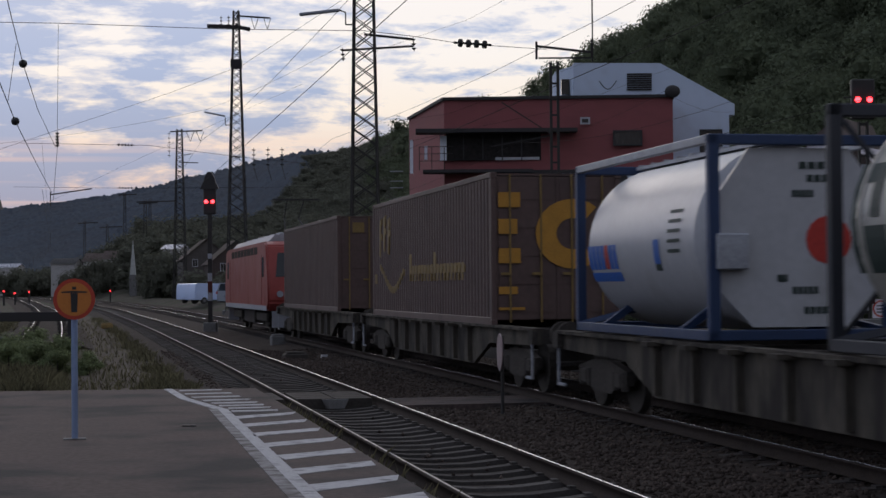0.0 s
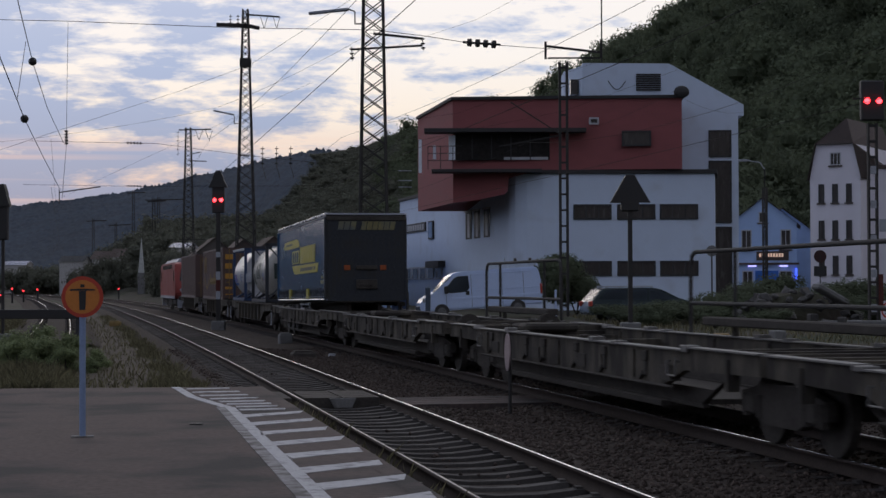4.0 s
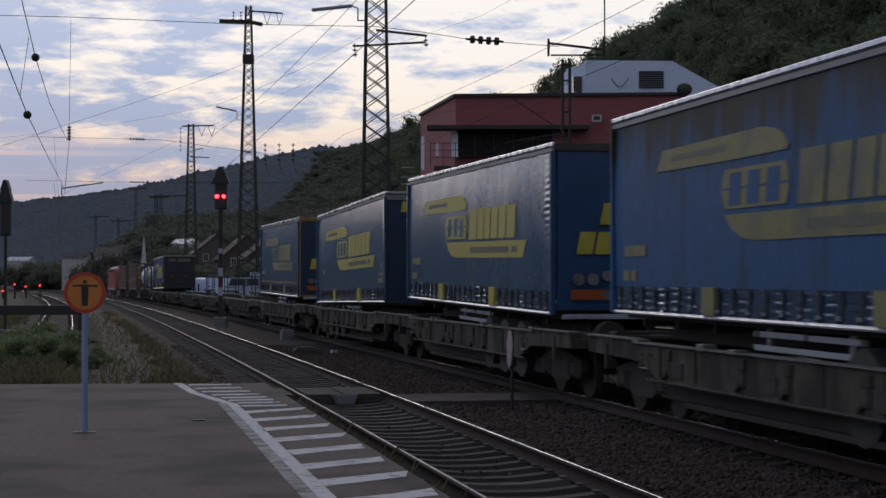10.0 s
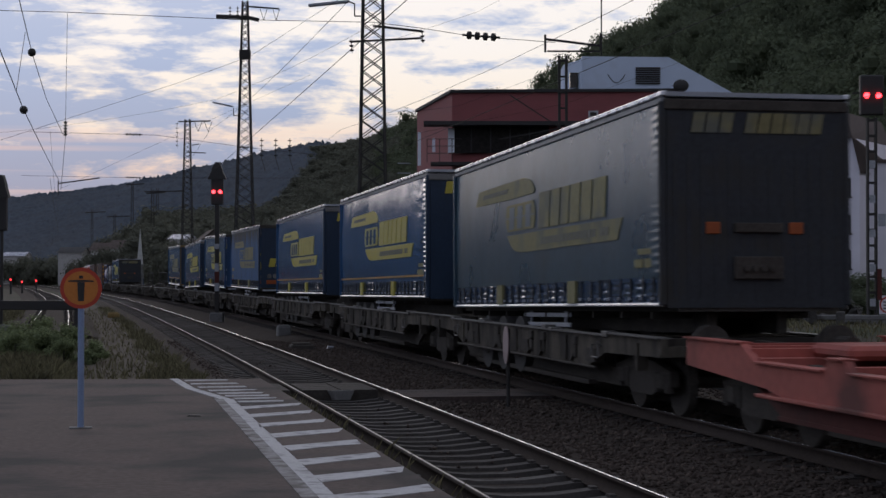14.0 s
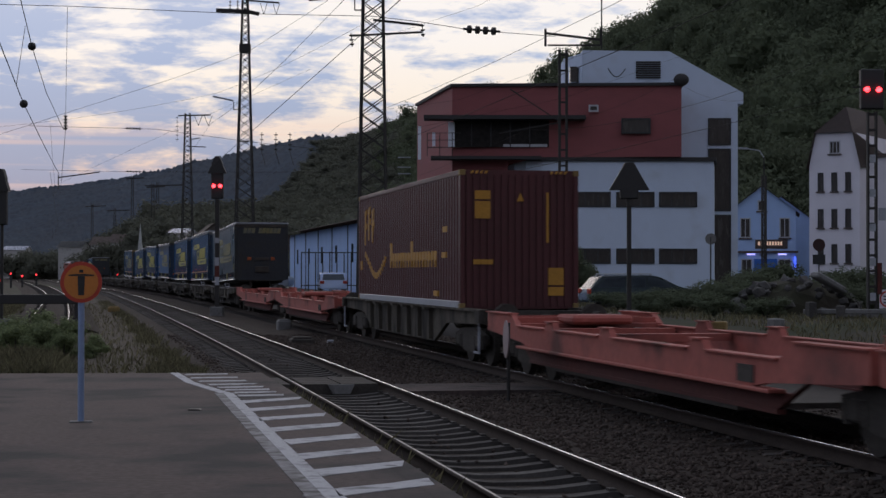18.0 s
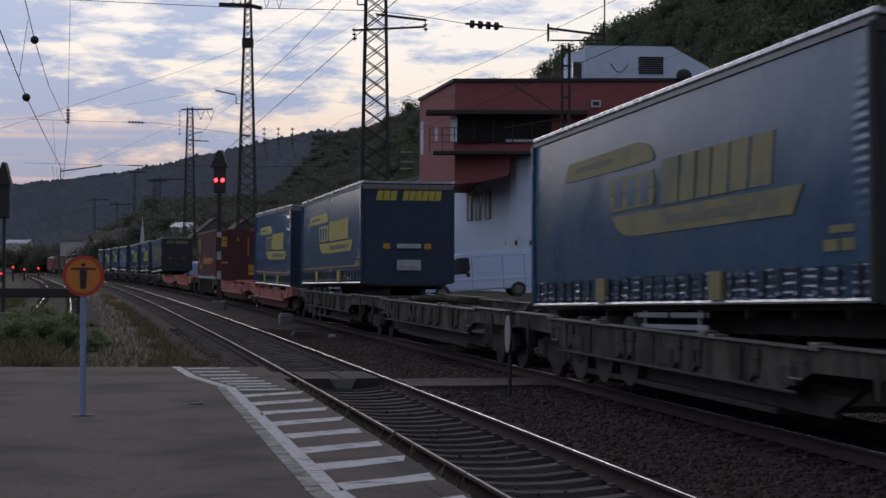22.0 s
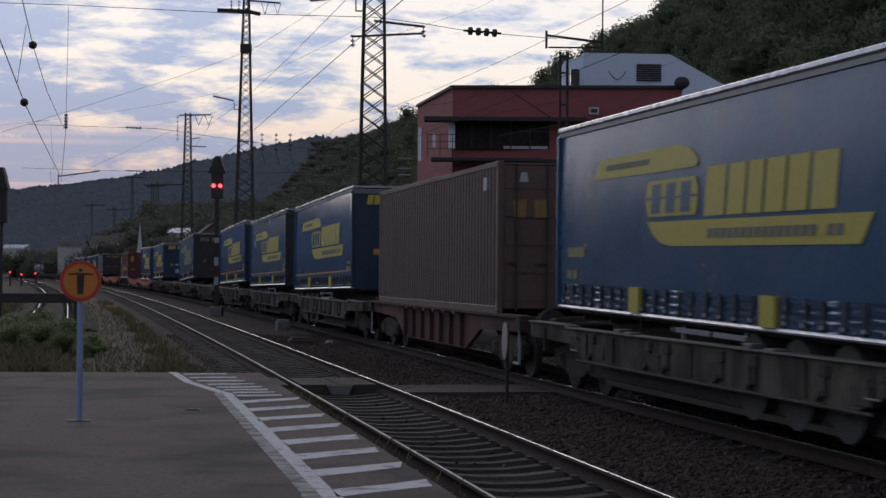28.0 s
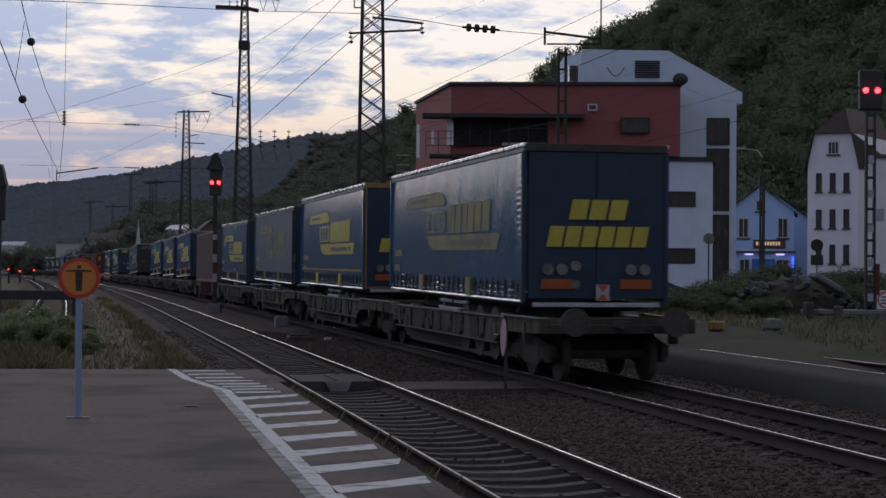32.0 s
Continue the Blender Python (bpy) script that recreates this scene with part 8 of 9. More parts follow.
CAR_SIDE = [(2.2, 0.3), (2.22, 0.62), (2.0, 0.85), (0.95, 0.95), (0.2, 1.40), (-0.3, 1.46), (-1.9, 1.40), (-2.2, 0.9), (-2.25, 0.35)]
SUV_SIDE = [(2.45, 0.4), (2.48, 0.95), (2.3, 1.12), (1.15, 1.22), (0.65, 1.78), (0.4, 1.85), (-2.3, 1.84), (-2.5, 1.2), (-2.52, 0.45)]
SUV_GLASS = [[(1.02, 1.24), (0.6, 1.72), (0.0, 1.76), (0.0, 1.24)], [(-0.08, 1.24), (-0.08, 1.76), (-1.0, 1.76), (-1.0, 1.24)], [(-1.08, 1.24), (-1.08, 1.76), (-2.2, 1.75), (-2.38, 1.24)]]
CAR_SLOPES = (("windscreen", 0.92, 0.97, 0.28, 1.36), ("rear_window", -2.17, 0.95, -1.94, 1.34))
CAR_GLASS = [[(0.8, 0.96), (0.2, 1.33), (-0.45, 1.37), (-0.45, 0.96)], [(-0.52, 0.96), (-0.52, 1.37), (-1.2, 1.36), (-1.2, 0.96)], [(-1.27, 0.96), (-1.27, 1.35), (-1.8, 1.32), (-2.02, 0.96)]]
ESTATE_SIDE = [(2.36, 0.3), (2.4, 0.6), (2.2, 0.80), (1.25, 0.93), (0.5, 1.36), (0.1, 1.42), (-1.75, 1.41), (-1.9, 1.37), (-2.3, 0.9), (-2.38, 0.8), (-2.4, 0.35)]
ESTATE_GLASS = [[(1.05, 0.95), (0.48, 1.29), (0.0, 1.34), (0.0, 0.93)], [(-0.07, 0.93), (-0.07, 1.34), (-0.85, 1.34), (-0.85, 0.92)], [(-0.92, 0.92), (-0.92, 1.34), (-1.72, 1.33), (-2.05, 0.93)]]
estate = vehicle("estate_car", "dark estate car with roof rails parked by the bushes", "car", pose(7.9, 71.0, 0.36, 0, 0, 10), ESTATE_SIDE, 1.75, ESTATE_GLASS, M_CAR, (1.45, -1.4), [(2.28, 0.66, M_PALE_PLATE, "headlamp"), (-2.36, 0.78, M_SIGN_RED, "tail_lamp")], (("windscreen", 1.2, 0.96, 0.56, 1.34), ("rear_window", -2.28, 0.93, -1.93, 1.34)))
for s in (-1, 1):
    bm = bm_new()
    rod(bm, (0.2, s * 0.68, 1.47), (-1.7, s * 0.68, 1.465), 0.022, n=8)
    for x in (0.18, -0.75, -1.68):
        bx(bm, x - 0.04, x + 0.04, s * 0.68 - 0.02, s * 0.68 + 0.02, 1.40, 1.47)
    part("roof_rail", bm, M_PALE_PLATE, estate, "pale roof rail")
bm = bm_new()
rod(bm, (0, 0, 0.05), (0, 0, 1.05), 0.36, 0.40, n=18)
bmesh.ops.create_uvsphere(bm, u_segments=18, v_segments=8, radius=0.41, matrix=Matrix.Translation((0, 0, 1.05)) @ Matrix.Diagonal((1, 1, 0.5, 1)))
solo("waste_bin", bm, M_TANK_BLUE, "dark blue round waste bin beside the van", "bin", pose(-2.1, 80, 0.44), group="waste bins", smooth=50)
bm = bm_new()
bx(bm, -0.05, 0.05, -0.04, 0.04, 0, 1.22, 0.01)
solo("marker_post", bm, M_VAN, "small white marker post by the bush", "post", pose(4.96, 80, 0.46))
for x, y, tn, mt, lb in ((-7.6, 119, 96, M_VAN, "pale hatchback parked with its tail to the tracks"), (-16.5, 158, 100, M_VAN, "white car parked far up the yard"), (27.4, 145, 0, M_CAR_PALE, "silver car before the blue house")):
    vehicle("parked_car", lb, "car", pose(x, y, 0.42, 0, 0, tn), CAR_SIDE, 1.75, CAR_GLASS, mt, (1.35, -1.35), [(2.1, 0.68, M_PALE_PLATE, "headlamp"), (-2.2, 0.8, M_SIGN_RED, "tail_lamp")], CAR_SLOPES)
suv = vehicle("off_road_car", "silver-white off-road car with a roof box by the yard", "car", pose(-14.0, 133, 0.42, 0, 0, -8), SUV_SIDE, 1.85, SUV_GLASS, M_CAR_PALE, (1.5, -1.5), [(2.4, 0.95, M_PALE_PLATE, "headlamp"), (-2.5, 1.1, M_SIGN_RED, "tail_lamp")], (("windscreen", 1.1, 1.26, 0.68, 1.74), ("rear_window", -2.5, 1.26, -2.33, 1.76)))
bm = bm_new()
bx(bm, -0.9, 0.6, -0.45, 0.45, 1.93, 2.22, 0.06)
part("roof_box", bm, M_CAR_PALE, suv, "pale roof box on bars")
for x in (-0.6, 0.35):
    bm = bm_new()
    bx(bm, x - 0.04, x + 0.04, -0.8, 0.8, 1.84, 1.94)
    part("roof_bar", bm, M_BLACK, suv)
vehicle("white_van", "blue-white panel van parked far along the yard", "van", pose(-24.6, 184, 0.3, 0, 0, 48), VAN_SIDE, 1.95, VAN_GLASS, M_VAN, (1.75, -1.6), [(2.55, 0.85, M_PALE_PLATE, "headlamp")])
vehicle("white_van", "white delivery van seen beyond the train in the yard", "van", pose(-22.6, 177, 0.3, 0, 0, 40), VAN_SIDE, 1.95, VAN_GLASS, M_VAN, (1.75, -1.6), [(2.55, 0.85, M_PALE_PLATE, "headlamp")])

# ---- fences, lamps and road signs in the yard ----
def pipe_rail(x0, x1, y, z0, z1, posts, label, mid=None):
    """A steel pipe railing: a top rail, posts, and a middle rail where it has one."""
    root = thing("pipe_railing", label, "railing", group="yard railings")
    bm = bm_new()
    rod(bm, (x0, y, z1), (x1, y, z1), 0.035, n=8)
    part("top_rail", bm, M_STEEL, root, smooth=50)
    if mid:
        bm = bm_new()
        rod(bm, (x0, y, mid), (x1, y, mid), 0.03, n=8)
        part("middle_rail", bm, M_STEEL, root, smooth=50)
    for k in posts:
        x = x0 + (x1 - x0) * k
        bm = bm_new()
        rod(bm, (x, y, z0), (x, y, z1), 0.035, n=8)
        part("post", bm, M_STEEL, root, smooth=50)


pipe_rail(-9.6, -5.8, 118, 0.2, 3.2, [k / 8 for k in range(9)], "dark steel railing before the blue shed", 1.0)
pipe_rail(-3.2, -1.6, 74, 0.3, 1.62, (0, 0.5, 1), "low dark railing beside the van")
yl = thing("yard_lamp", "slim street lamp with a curved arm by the control building", "street lamp", pose(20.25, 112, 0.4))
bm = bm_new()
bar(bm, (0, 0, 0), (0, 0, 8.8), 0.085, sides=8)
part("pole", bm, M_STEEL, yl)
bm = bm_new()
bar(bm, (0, 0, 8.8), (-0.3, 0, 9.25), 0.06)
bar(bm, (-0.3, 0, 9.25), (-1.0, 0, 9.35), 0.06)
bx(bm, -1.9, -1.0, -0.12, 0.12, 9.31, 9.43, 0.02)
part("arm_and_head", bm, M_PALE_PLATE, yl)
M_DARK_DISC = mat("dull_maroon_disc", (0.045, 0.018, 0.017), 0.7)
for x, y, z, lb in ((25.0, 118, 3.35, "dark round road sign seen from behind by the house"), (14.3, 95, 3.3, "pale round road sign on a thin post")):
    root = thing("road_sign", lb, "sign", pose(x, y, 0.5), group="road signs")
    bm = bm_new()
    rod(bm, (0, 0, 0), (0, 0, z), 0.04, n=8)
    part("post", bm, M_STEEL, root)
    bm = bm_new()
    rod(bm, (0, -0.03, z - 0.1), (0, 0.0, z - 0.1), 0.3 if x < 20 else 0.42, n=24)
    part("disc", bm, M_DARK_DISC if x > 20 else M_KERB, root)
    if x > 20:
        bm = bm_new()
        bx(bm, -0.42, 0.42, -0.04, 0.0, z - 1.4, z - 0.75)
        part("plate", bm, M_FRAME_DK, root)
for x, z in ((29.6, 0.9), (33.6, 0.95)):
    bm = bm_new()
    bx(bm, -0.6, 0.6, -0.4, 0.4, 0, 1.2, 0.05)
    bx(bm, -0.65, 0.65, -0.45, 0.45, 1.2, 1.3, 0.03)
    solo("waste_bin", bm, M_TANK_BLUE, "dark blue wheeled waste bin by the houses", "bin", pose(x, 138, 0.45), group="waste bins")

# ---- rubble heap and blocks beyond the tracks ----
def boulder(rng, r):
    bm = bm_new()
    bmesh.ops.create_icosphere(bm, subdivisions=1, radius=r)
    for v in bm.verts:
        v.co *= rng.uniform(0.7, 1.25)
        v.co.z *= 0.7
    return bm


M_ROCK = mat("rubble_stone", (0.065, 0.060, 0.056), 0.95, var=0.35, scale=2, fine=15, obj=0.3, bump=0.5)
rng = random.Random(11)
heap = thing("rubble_heap", "heap of grey broken stones and earth among weeds", "rubble")
bm = bm_new()
bmesh.ops.create_icosphere(bm, subdivisions=3, radius=1.0, matrix=Matrix.Translation((12.0, 61, 0.1)) @ Matrix.Diagonal((2.2, 1.8, 1.5, 1)))
for v in bm.verts:
    v.co += noise.noise_vector(v.co * 1.5) * 0.3
part("earth_mound", bm, M_GROUND, heap)
for i in range(70):
    a, q = rng.uniform(0, 6.28), rng.random() ** 0.5
    x, y = 12.0 + 2.3 * q * math.cos(a), 61 + 2.0 * q * math.sin(a) - 0.4
    z = 0.1 + 1.45 * math.sqrt(max(0, 1 - q * q)) + 0.05
    o = part("stone", boulder(rng, rng.uniform(0.1, 0.3)), M_ROCK, heap)
    o.matrix_basis = pose(x, y, z, rng.uniform(0, 360), 0, rng.uniform(0, 360))
bm = bm_new()
bx(bm, -0.62, 0.62, -0.3, 0.3, -0.1, 0.1, 0.05)
o = part("leaning_slab", bm, M_KERB, heap)
o.matrix_basis = pose(12.9, 59.3, 1.55, 0, 28, 15)
for x, y, w, h, mt in ((12.9, 56.2, 0.32, 0.26, M_KERB), (11.3, 54.5, 0.12, 0.5, M_ROCK), (7.3, 47, 0.2, 0.24, M_AMBER_OLD), (8.9, 47.5, 0.16, 0.28, M_KERB), (12.1, 54, 0.14, 0.4, M_ROCK)):
    bm = bm_new()
    bx(bm, -w, w, -0.25, 0.25, 0, h, 0.03)
    solo("stone_block", bm, mt, "small pale block standing in the weeds", "block", pose(x, y, float(lie(x, y)) + 0.02, 0, 0, rng.uniform(-20, 20)), group="small blocks")
pl = thing("cable_trough", "low grey concrete cable trough on short legs", "trough", pose(13.5, 55, 0.25, 0, 0, -4))
bm = bm_new()
bx(bm, -2.3, 4.0, -0.15, 0.15, 0.35, 0.5, 0.02)
part("beam", bm, M_KERB, pl)
for x in (-2.1, 0.2, 3.5):
    bm = bm_new()
    bx(bm, x - 0.12, x + 0.12, -0.12, 0.12, -0.4, 0.36)
    part("leg", bm, M_KERB, pl)


# ---- trees, bushes and grass ----
def crown(rng, n, size, squash=0.8, k=7, core=0.58, spread=0.42):
    """A crown: several rounded lobes, each a dark core with small leaf clumps round it, as an array of three-cornered faces."""
    lobes = rng.normal(0, spread, (k, 3)).clip(-0.8, 0.8) * (1, 1, 0.8) + (0, 0, 0.15)
    rad = rng.uniform(0.32, 0.6, k)
    pick = rng.integers(0, k, n)
    d = rng.normal(size=(n, 3))
    d /= np.linalg.norm(d, axis=1)[:, None]
    p = lobes[pick] + d * (rad[pick] * rng.uniform(0.74, 1.16, n))[:, None]
    nrm = d + rng.normal(0, 0.22, (n, 3))
    nrm /= np.linalg.norm(nrm, axis=1)[:, None]
    t = np.cross(nrm, rng.normal(size=(n, 3)))
    t /= np.linalg.norm(t, axis=1)[:, None] + 1e-9
    b = np.cross(nrm, t)
    s = size * rng.uniform(0.6, 1.35, n)[:, None]
    q = np.stack([p - t * s - b * s * 0.7, p + t * s - b * s * 0.6, p + t * s * rng.uniform(-0.5, 0.5, (n, 1)) + b * s * 1.1], 1)
    cores = []
    for c, r in zip(lobes, rad):
        u, v = np.meshgrid(np.linspace(0, 2 * math.pi, 6), np.linspace(0.2, math.pi - 0.2, 4), indexing="ij")
        rr = r * core * (1 + 0.12 * np.sin(3 * u + 5 * c[0]) * np.sin(2 * v + 7 * c[1]))
        g = np.stack([c[0] + rr * np.cos(u) * np.sin(v), c[1] + rr * np.sin(u) * np.sin(v), c[2] + rr * np.cos(v)], -1)
        cores.append(np.stack([g[:-1, :-1], g[1:, :-1], g[1:, 1:]], 2).reshape(-1, 3, 3))
        cores.append(np.stack([g[:-1, :-1], g[1:, 1:], g[:-1, 1:]], 2).reshape(-1, 3, 3))
    q = np.concatenate([q] + cores)
    q[..., 2] *= squash
    return q


def scatter(name, places, heights, widths, templates, material, label, category, rng, top_level=True):
    vs = []
    for (x, y, z), hgt, w in zip(places, heights, widths):
        c = templates[rng.integers(len(templates))]
        a = rng.uniform(0, 6.28)
        co, si = math.cos(a), math.sin(a)
        q = np.stack([(c[..., 0] * co - c[..., 1] * si) * w, (c[..., 0] * si + c[..., 1] * co) * w, c[..., 2] * hgt], -1)
        vs.append(q + (x, y, z))
    v = np.concatenate(vs).reshape(-1, 3)
    f = np.arange(len(v)).reshape(-1, 3)
    ob = mesh_np(name, v, f, material)
    return tagged(ob, label, category, kind="stuff") if top_level else ob


def make_woods():
    rng = np.random.default_rng(5)
    near = [crown(rng, 1150, 0.05, core=0.44) for _ in range(6)]
    middle = [crown(rng, 420, 0.075) for _ in range(5)]
    far = [crown(rng, 420, 0.068) for _ in range(5)]
    # the steep hill behind the houses
    a = rng.uniform(-0.03, 0.29, 1250)
    f, c = np.interp(a, AZ, FOOT), np.interp(a, AZ, CREST)
    r = f - 6 + (c - f + 40) * rng.random(len(a)) ** 0.85
    keep = r < 640
    a, r = a[keep], r[keep]
    x, y = r * np.sin(a), r * np.cos(a)
    z = lie(x, y)
    h = rng.uniform(4.6, 8.5, len(x))
    scatter("hill_woods", np.stack([x, y, z + h * 0.7], -1), h, rng.uniform(3.8, 6.8, len(x)), near, M_LEAF, "dense dark green broadleaf woods on the hillside", "woods", rng)
    # the foot of the hill, nearer the line
    a = rng.uniform(-0.125, -0.02, 420)
    f = np.interp(a, AZ, FOOT)
    r = f - 150 + rng.uniform(0, 1, len(a)) * (190 + (a + 0.125) * 1800)
    x, y = r * np.sin(a), r * np.cos(a)
    keep = (x - np.interp(y, AY, AX)) > 16
    x, y, r = x[keep], y[keep], r[keep]
    h = rng.uniform(3.4, 6.0, len(x))
    scatter("hill_foot_woods", np.stack([x, y, lie(x, y) + h * 0.7], -1), h, rng.uniform(3.5, 6.0, len(x)), middle, M_LEAF_MID, "dark green broadleaf trees at the foot of the hill", "woods", rng)
    # the low spur that runs out towards the line
    a = rng.uniform(-0.205, -0.05, 900)
    r = rng.uniform(322, 480, len(a))
    x, y = r * np.sin(a), r * np.cos(a)
    keep = ((x - np.interp(y, AY, AX)) > 13) & ((a > -0.168) | (r > 425))
    x, y = x[keep], y[keep]
    h = rng.uniform(3.2, 5.6, len(x))
    scatter("spur_woods", np.stack([x, y, lie(x, y) + h * 0.75], -1), h, rng.uniform(3.0, 5.2, len(x)), middle, M_LEAF_MID, "dark olive broadleaf trees on the low spur", "woods", rng)
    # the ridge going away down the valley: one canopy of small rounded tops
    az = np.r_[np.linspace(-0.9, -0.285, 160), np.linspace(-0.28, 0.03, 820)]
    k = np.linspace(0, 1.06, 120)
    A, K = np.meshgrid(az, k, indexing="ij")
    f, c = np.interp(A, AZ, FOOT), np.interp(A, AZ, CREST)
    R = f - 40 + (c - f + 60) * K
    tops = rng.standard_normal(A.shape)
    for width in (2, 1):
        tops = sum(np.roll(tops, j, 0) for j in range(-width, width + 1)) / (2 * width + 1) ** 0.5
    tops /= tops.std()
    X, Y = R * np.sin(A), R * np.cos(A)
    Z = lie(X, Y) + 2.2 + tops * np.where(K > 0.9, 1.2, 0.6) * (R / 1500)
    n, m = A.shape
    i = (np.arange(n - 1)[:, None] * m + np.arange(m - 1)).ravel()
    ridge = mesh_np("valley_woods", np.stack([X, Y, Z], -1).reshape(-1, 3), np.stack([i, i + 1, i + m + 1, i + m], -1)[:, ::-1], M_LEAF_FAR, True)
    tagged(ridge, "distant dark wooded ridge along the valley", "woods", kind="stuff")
    # the end of the hill, nearer and greener
    a = rng.uniform(-0.12, 0.0, 2600)
    f, c = np.interp(a, AZ, FOOT), np.interp(a, AZ, CREST)
    r = f - 40 + (c - f + 90) * rng.random(len(a)) ** 0.9
    close = a > -0.108 + 0.06 * np.clip((r - f) / (c - f), 0, 1) + rng.normal(0, 0.006, len(a))
    a, r = a[close][:1100], r[close][:1100]
    x, y = r * np.sin(a), r * np.cos(a)
    scatter("hill_end_woods", np.stack([x, y, lie(x, y) + 2.5], -1), rng.uniform(3.2, 5.4, len(x)), rng.uniform(5.0, 7.5, len(x)), far, M_LEAF_MID, "hazy broadleaf woods on the end of the hill", "woods", rng)
    x, y = rng.uniform(-137, -104, 46), rng.uniform(478, 505, 46)
    a = rng.uniform(-0.222, -0.138, 240)
    r = np.where(a > -0.157, rng.uniform(262, 290, 240), np.where(a > -0.196, rng.uniform(338, 388, 240), rng.uniform(402, 436, 240)))
    r = np.where((a < -0.157) & (a > -0.178), 0, r)
    u, v = r * np.sin(a), r * np.cos(a)
    keep = (u - np.interp(v, AY, AX)) > 9.5
    u, v, a = u[keep], v[keep], a[keep]
    hh = rng.uniform(3.4, 5.2, len(u)) - lie(u, v) * 0.55
    scatter("garden_trees", np.stack([u, v, lie(u, v) + hh * 0.5], -1), hh, rng.uniform(2.0, 3.4, len(u)), middle, M_LEAF_MID, "dark garden trees before the village houses", "trees", rng)
    h = rng.uniform(4.2, 5.9, 46)
    scatter("valley_trees", np.stack([x, y, lie(x, y) + h * 0.5], -1), h, rng.uniform(2.8, 4.4, 46), middle, M_LEAF_MID, "row of dark trees before the village", "trees", rng)
    # hedges and low trees below the ridge, along the line
    x = np.r_[rng.uniform(-75, -33, 150), rng.uniform(-62, -48, 60), rng.uniform(-30, -12, 90), rng.uniform(-160, -75, 160), rng.uniform(-150, -60, 130), rng.uniform(-74, -27, 170)]
    y = np.r_[rng.uniform(200, 330, 150), rng.uniform(225, 260, 60), rng.uniform(185, 260, 90), rng.uniform(330, 620, 160), rng.uniform(420, 600, 130), rng.uniform(262, 330, 170)]
    off = x - np.interp(y, AY, AX)
    keep = (off > 13.5) | (off < -19)
    x, y = x[keep], y[keep]
    h = rng.uniform(1.2, 3.2, len(x)) * np.where(y > 400, 1.7, 1.0)
    h[-140:] = rng.uniform(2.6, 4.4, 140)
    scatter("line_side_trees", np.stack([x, y, lie(x, y) + h * 0.55], -1), h, rng.uniform(1.6, 3.4, len(x)), [crown(rng, 250, 0.09) for _ in range(4)], M_LEAF_MID, "dark trees and hedges beside the far tracks", "trees", rng)


make_woods()


def bush(x, y, w, h, n, label, mt=None, leaf=0.04, core=0.5):
    rng = np.random.default_rng(int(abs(x * 31 + y * 7)))
    z = float(lie(x, y))
    root = thing("bush", label, "bush", group="bushes")
    ob = scatter("crown", [(x, y, z + h * 0.45)], [h * 0.66], [w * 0.85], [crown(rng, n, leaf, k=12, core=core, spread=0.52)], mt or M_LEAF, "", "", rng, False)
    ob.parent = root
    for i in range(5):
        bm = bm_new()
        a = i * 1.26
        rod(bm, (x, y, z - 0.1), (x + math.cos(a) * w * 0.4, y + math.sin(a) * w * 0.4, z + h * 0.6), 0.03, 0.012, 6)
        part("stem", bm, M_BARK, root)


bush(6.35, 86, 1.95, 2.65, 12000, "dense rounded dark green bush by the wall", leaf=0.042, core=0.8)
for x, y, w, h in ((9.2, 66, 1.5, 1.0), (10.6, 68, 1.7, 1.35), (8.0, 64, 1.3, 0.75), (12.5, 70, 1.8, 1.7), (14.2, 66, 1.4, 1.4), (15.8, 70, 1.7, 1.5), (9.9, 62, 1.1, 1.0), (17.5, 74, 1.8, 1.7), (14.4, 59, 0.9, 0.9), (18.0, 66, 1.6, 1.6), (7.0, 61, 0.9, 0.8), (8.6, 57, 0.8, 0.7), (10.2, 56, 0.8, 0.6), (11.5, 66, 1.5, 1.35), (13.2, 63.5, 1.1, 1.2), (16.6, 62, 1.2, 1.2), (6.6, 66, 1.2, 0.75)):
    bush(x, y, w, h, 5000, "leafy green wild bush in front of the houses", M_LEAF)
for x, y, w, h in ((-12.3, 49, 0.9, 1.0), (-11.6, 47.6, 0.7, 0.85), (-10.9, 48.6, 0.8, 0.95), (-10.2, 47.2, 0.55, 0.65), (-9.6, 48.3, 0.5, 0.6), (-12.4, 52, 0.9, 1.1), (-9.3, 46.6, 0.35, 0.4), (-11.4, 51, 0.7, 0.8), (-12.0, 46.3, 0.5, 0.6)):
    bush(x, y, w, h, 3200, "green leafy weeds and shrubs beyond the platform end", M_BUSH, 0.05)


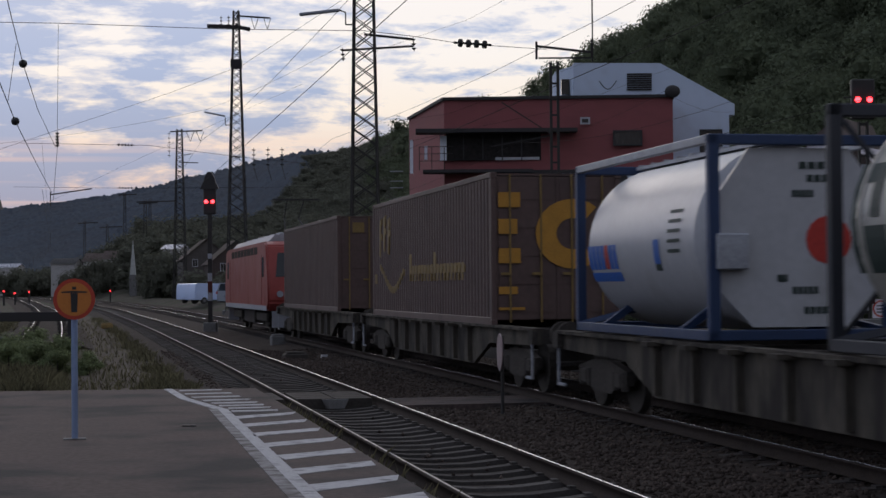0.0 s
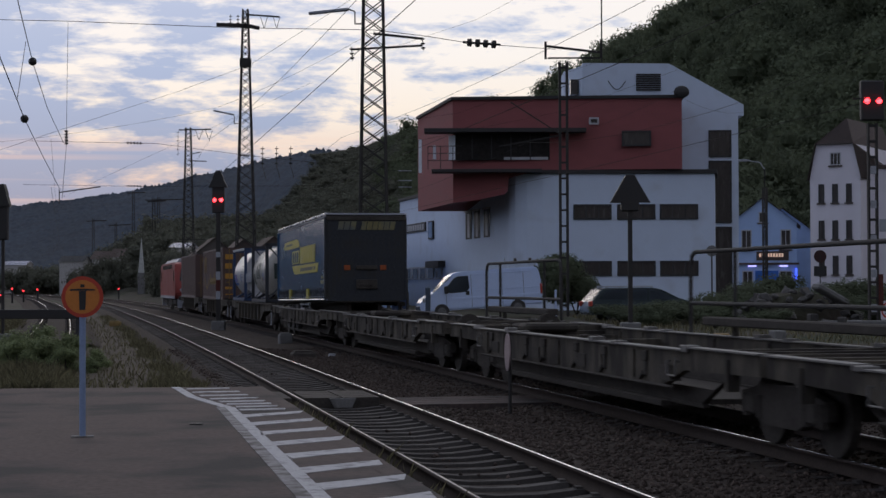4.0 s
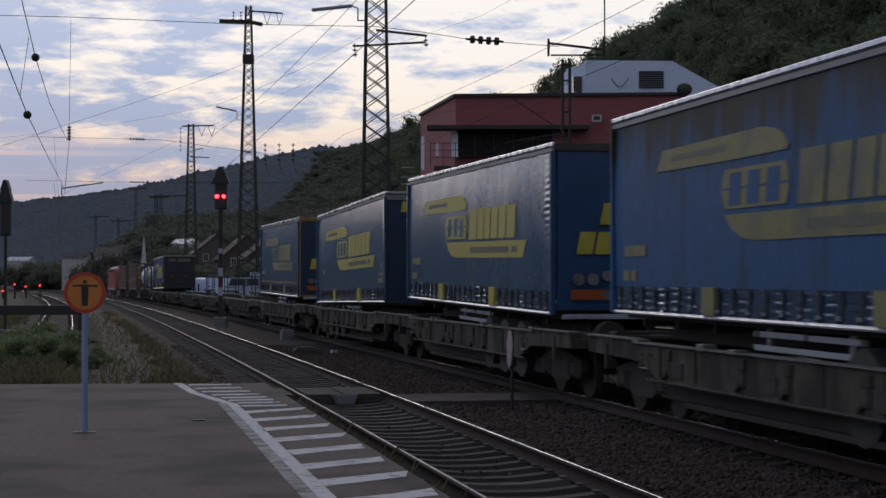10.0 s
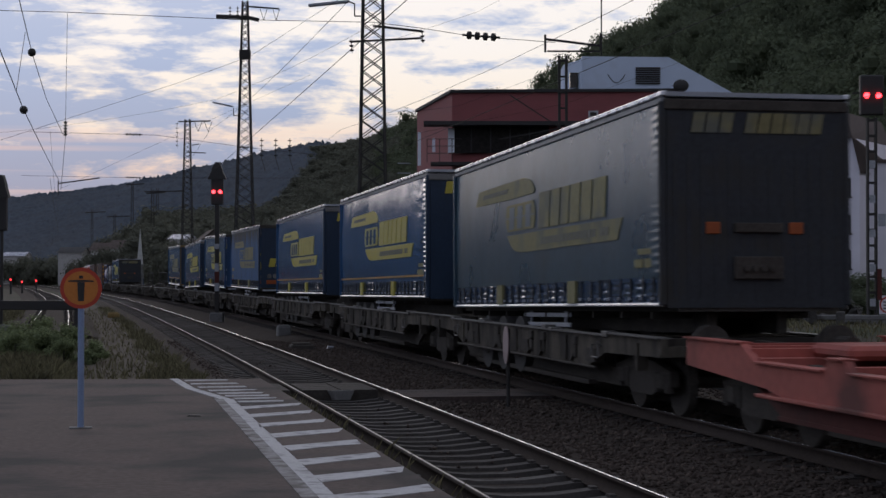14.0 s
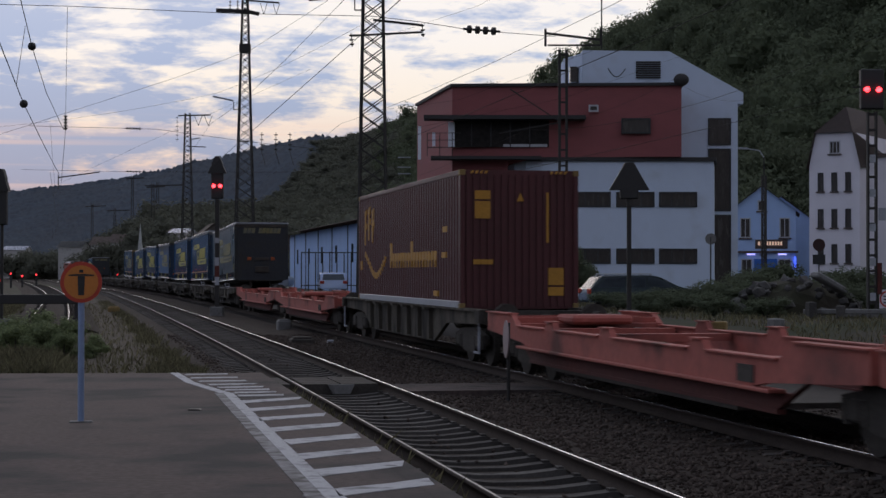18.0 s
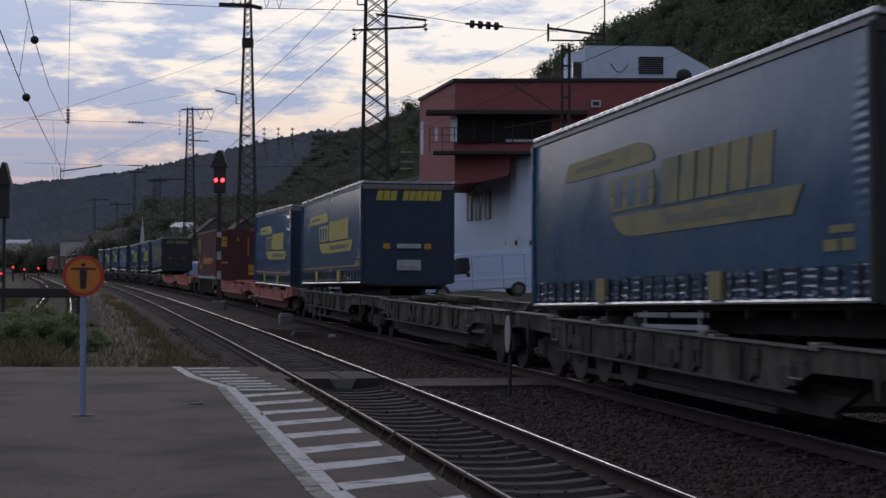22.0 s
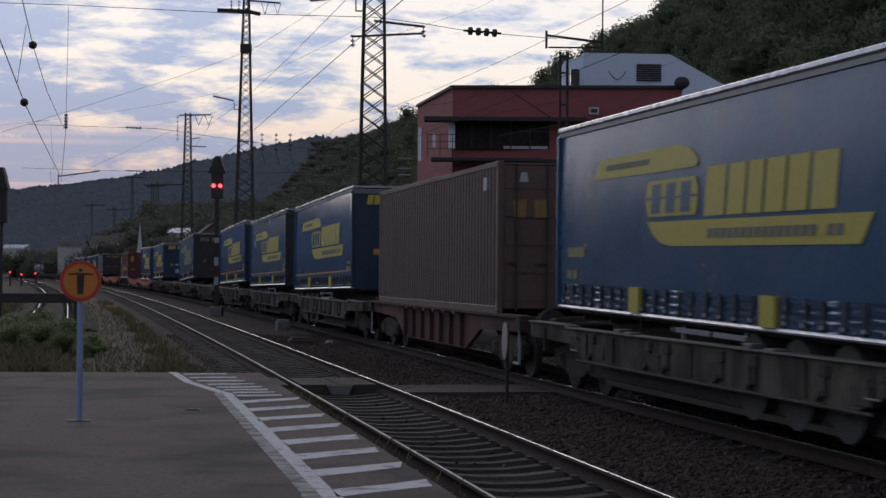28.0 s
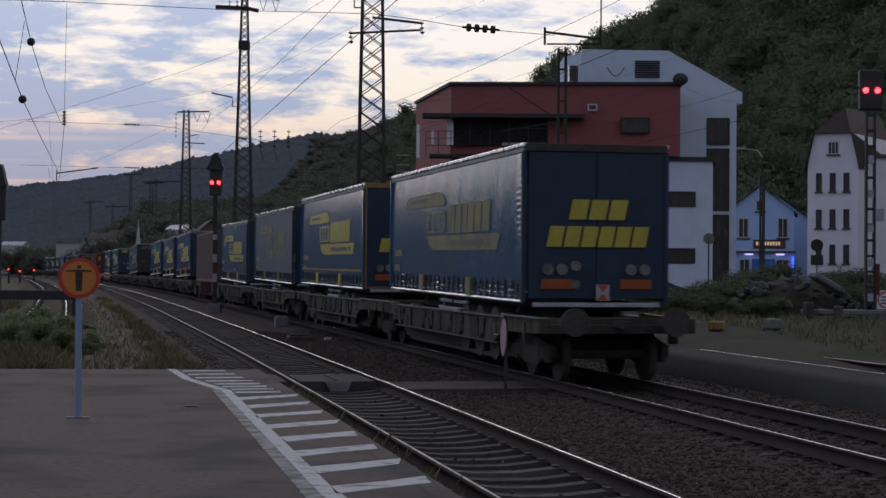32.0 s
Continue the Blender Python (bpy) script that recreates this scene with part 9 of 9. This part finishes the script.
def make_grass():
    rng = np.random.default_rng(9)
    n = 110000
    s = 30 + 95 * rng.random(n) ** 1.9
    off = rng.uniform(-9.5, -1.75, n)
    worn = (off > -4.7 + 0.4 * np.sin(s * 0.4)) & (off < -2.3 + 0.3 * np.sin(s * 0.7)) & (s > 33 + 4 * np.sin(off * 2.1))
    bed = (off > -7.4) & (off < -4.7) & (s > 62)
    patch = np.sin(s * 0.55 + 2 * np.sin(off)) + np.sin(off * 2.3 + s * 0.21)
    keep = (patch + rng.normal(0, 0.8, n) > -1.1) & ~bed & (~worn | (rng.random(n) < 0.10))
    s, off = s[keep], off[keep]
    x, y, h = track(s, off)
    # weeds at the platform's edge and among the bushes
    m = 9000
    s2 = rng.uniform(3, 22, m)
    clump = np.sin(s2 * 3.1) + np.sin(s2 * 7.7 + 1) + 0.8 * np.sin(s2 * 17)
    s2 = s2[clump > np.where(s2 > 15, 0.1, 0.75)[:len(s2)]]
    x2, y2, _ = track(s2, -1.5 + 0.62 * rng.random(len(s2)) ** 1.4)
    k = 11000
    x3, y3 = rng.uniform(5.5, 20, k), rng.uniform(36, 80, k)
    ok = (x3 - np.interp(y3, AY, AX)) > 13.6
    x3, y3 = x3[ok], y3[ok]
    X, Y = np.r_[x, x2, x3], np.r_[y, y2, y3]
    Z = lie(X, Y)
    Z[len(x):len(x) + len(x2)] = -0.22
    tall = np.r_[rng.uniform(0.05, 0.24, len(x)) * np.where(off < -5, 1.5, 1.0) * (1 + 0.4 * np.sin(s * 1.3 + off)), rng.uniform(0.08, 0.36, len(x2)) * rng.uniform(0.4, 1, len(x2)), rng.uniform(0.04, 0.22, len(x3))]
    a = rng.uniform(0, 6.28, len(X))
    w = np.r_[np.full(len(x), 0.022), np.full(len(x2), 0.0075), np.full(len(x3), 0.022)]
    lean = rng.normal(0, 0.4, (len(X), 2)) * tall[:, None]
    dx, dy = np.cos(a) * w, np.sin(a) * w
    v = np.stack([np.stack([X - dx, Y - dy, Z - 0.03], -1), np.stack([X + dx, Y + dy, Z - 0.03], -1), np.stack([X + dx * 0.7 + lean[:, 0] * 0.5, Y + dy * 0.7 + lean[:, 1] * 0.5, Z + tall * 0.6], -1), np.stack([X + lean[:, 0], Y + lean[:, 1], Z + tall], -1)], 1)
    ob = mesh_np("grass", v.reshape(-1, 3), np.arange(len(X) * 4).reshape(-1, 4), M_GRASS)
    tagged(ob, "patchy rough grass and weeds beside the tracks", "grass", kind="stuff")


make_grass()


# a small drain grating in the platform
bm = bm_new()
bx(bm, -0.07, 0.07, -0.06, 0.06, 0, 0.008)
for i in range(5):
    bx(bm, -0.06 + i * 0.025, -0.045 + i * 0.025, -0.05, 0.05, 0.008, 0.012)
solo("drain_cover", bm, M_BLACK, "small dark drain cover in the asphalt platform", "drain", pose(-2.72, 19.22, PZ + 0.002))


def motions():
    """The train runs on along its track, all at one pace."""
    for ob, mid, length, lift in LOADS:
        rows = []
        for t in np.linspace(0, 32, 17):
            s = mid + run(t)
            x0, y0, _ = track(s - length * 0.36, GAP)
            x1, y1, _ = track(s + length * 0.36, GAP)
            turn = math.atan2(x1 - x0, y1 - y0)
            rows.append((float(t), pose((x0 + x1) / 2, (y0 + y1) / 2, 0, -math.degrees(2 * lift / length), 0, -math.degrees(turn))))
        walk(ob, rows)


motions()
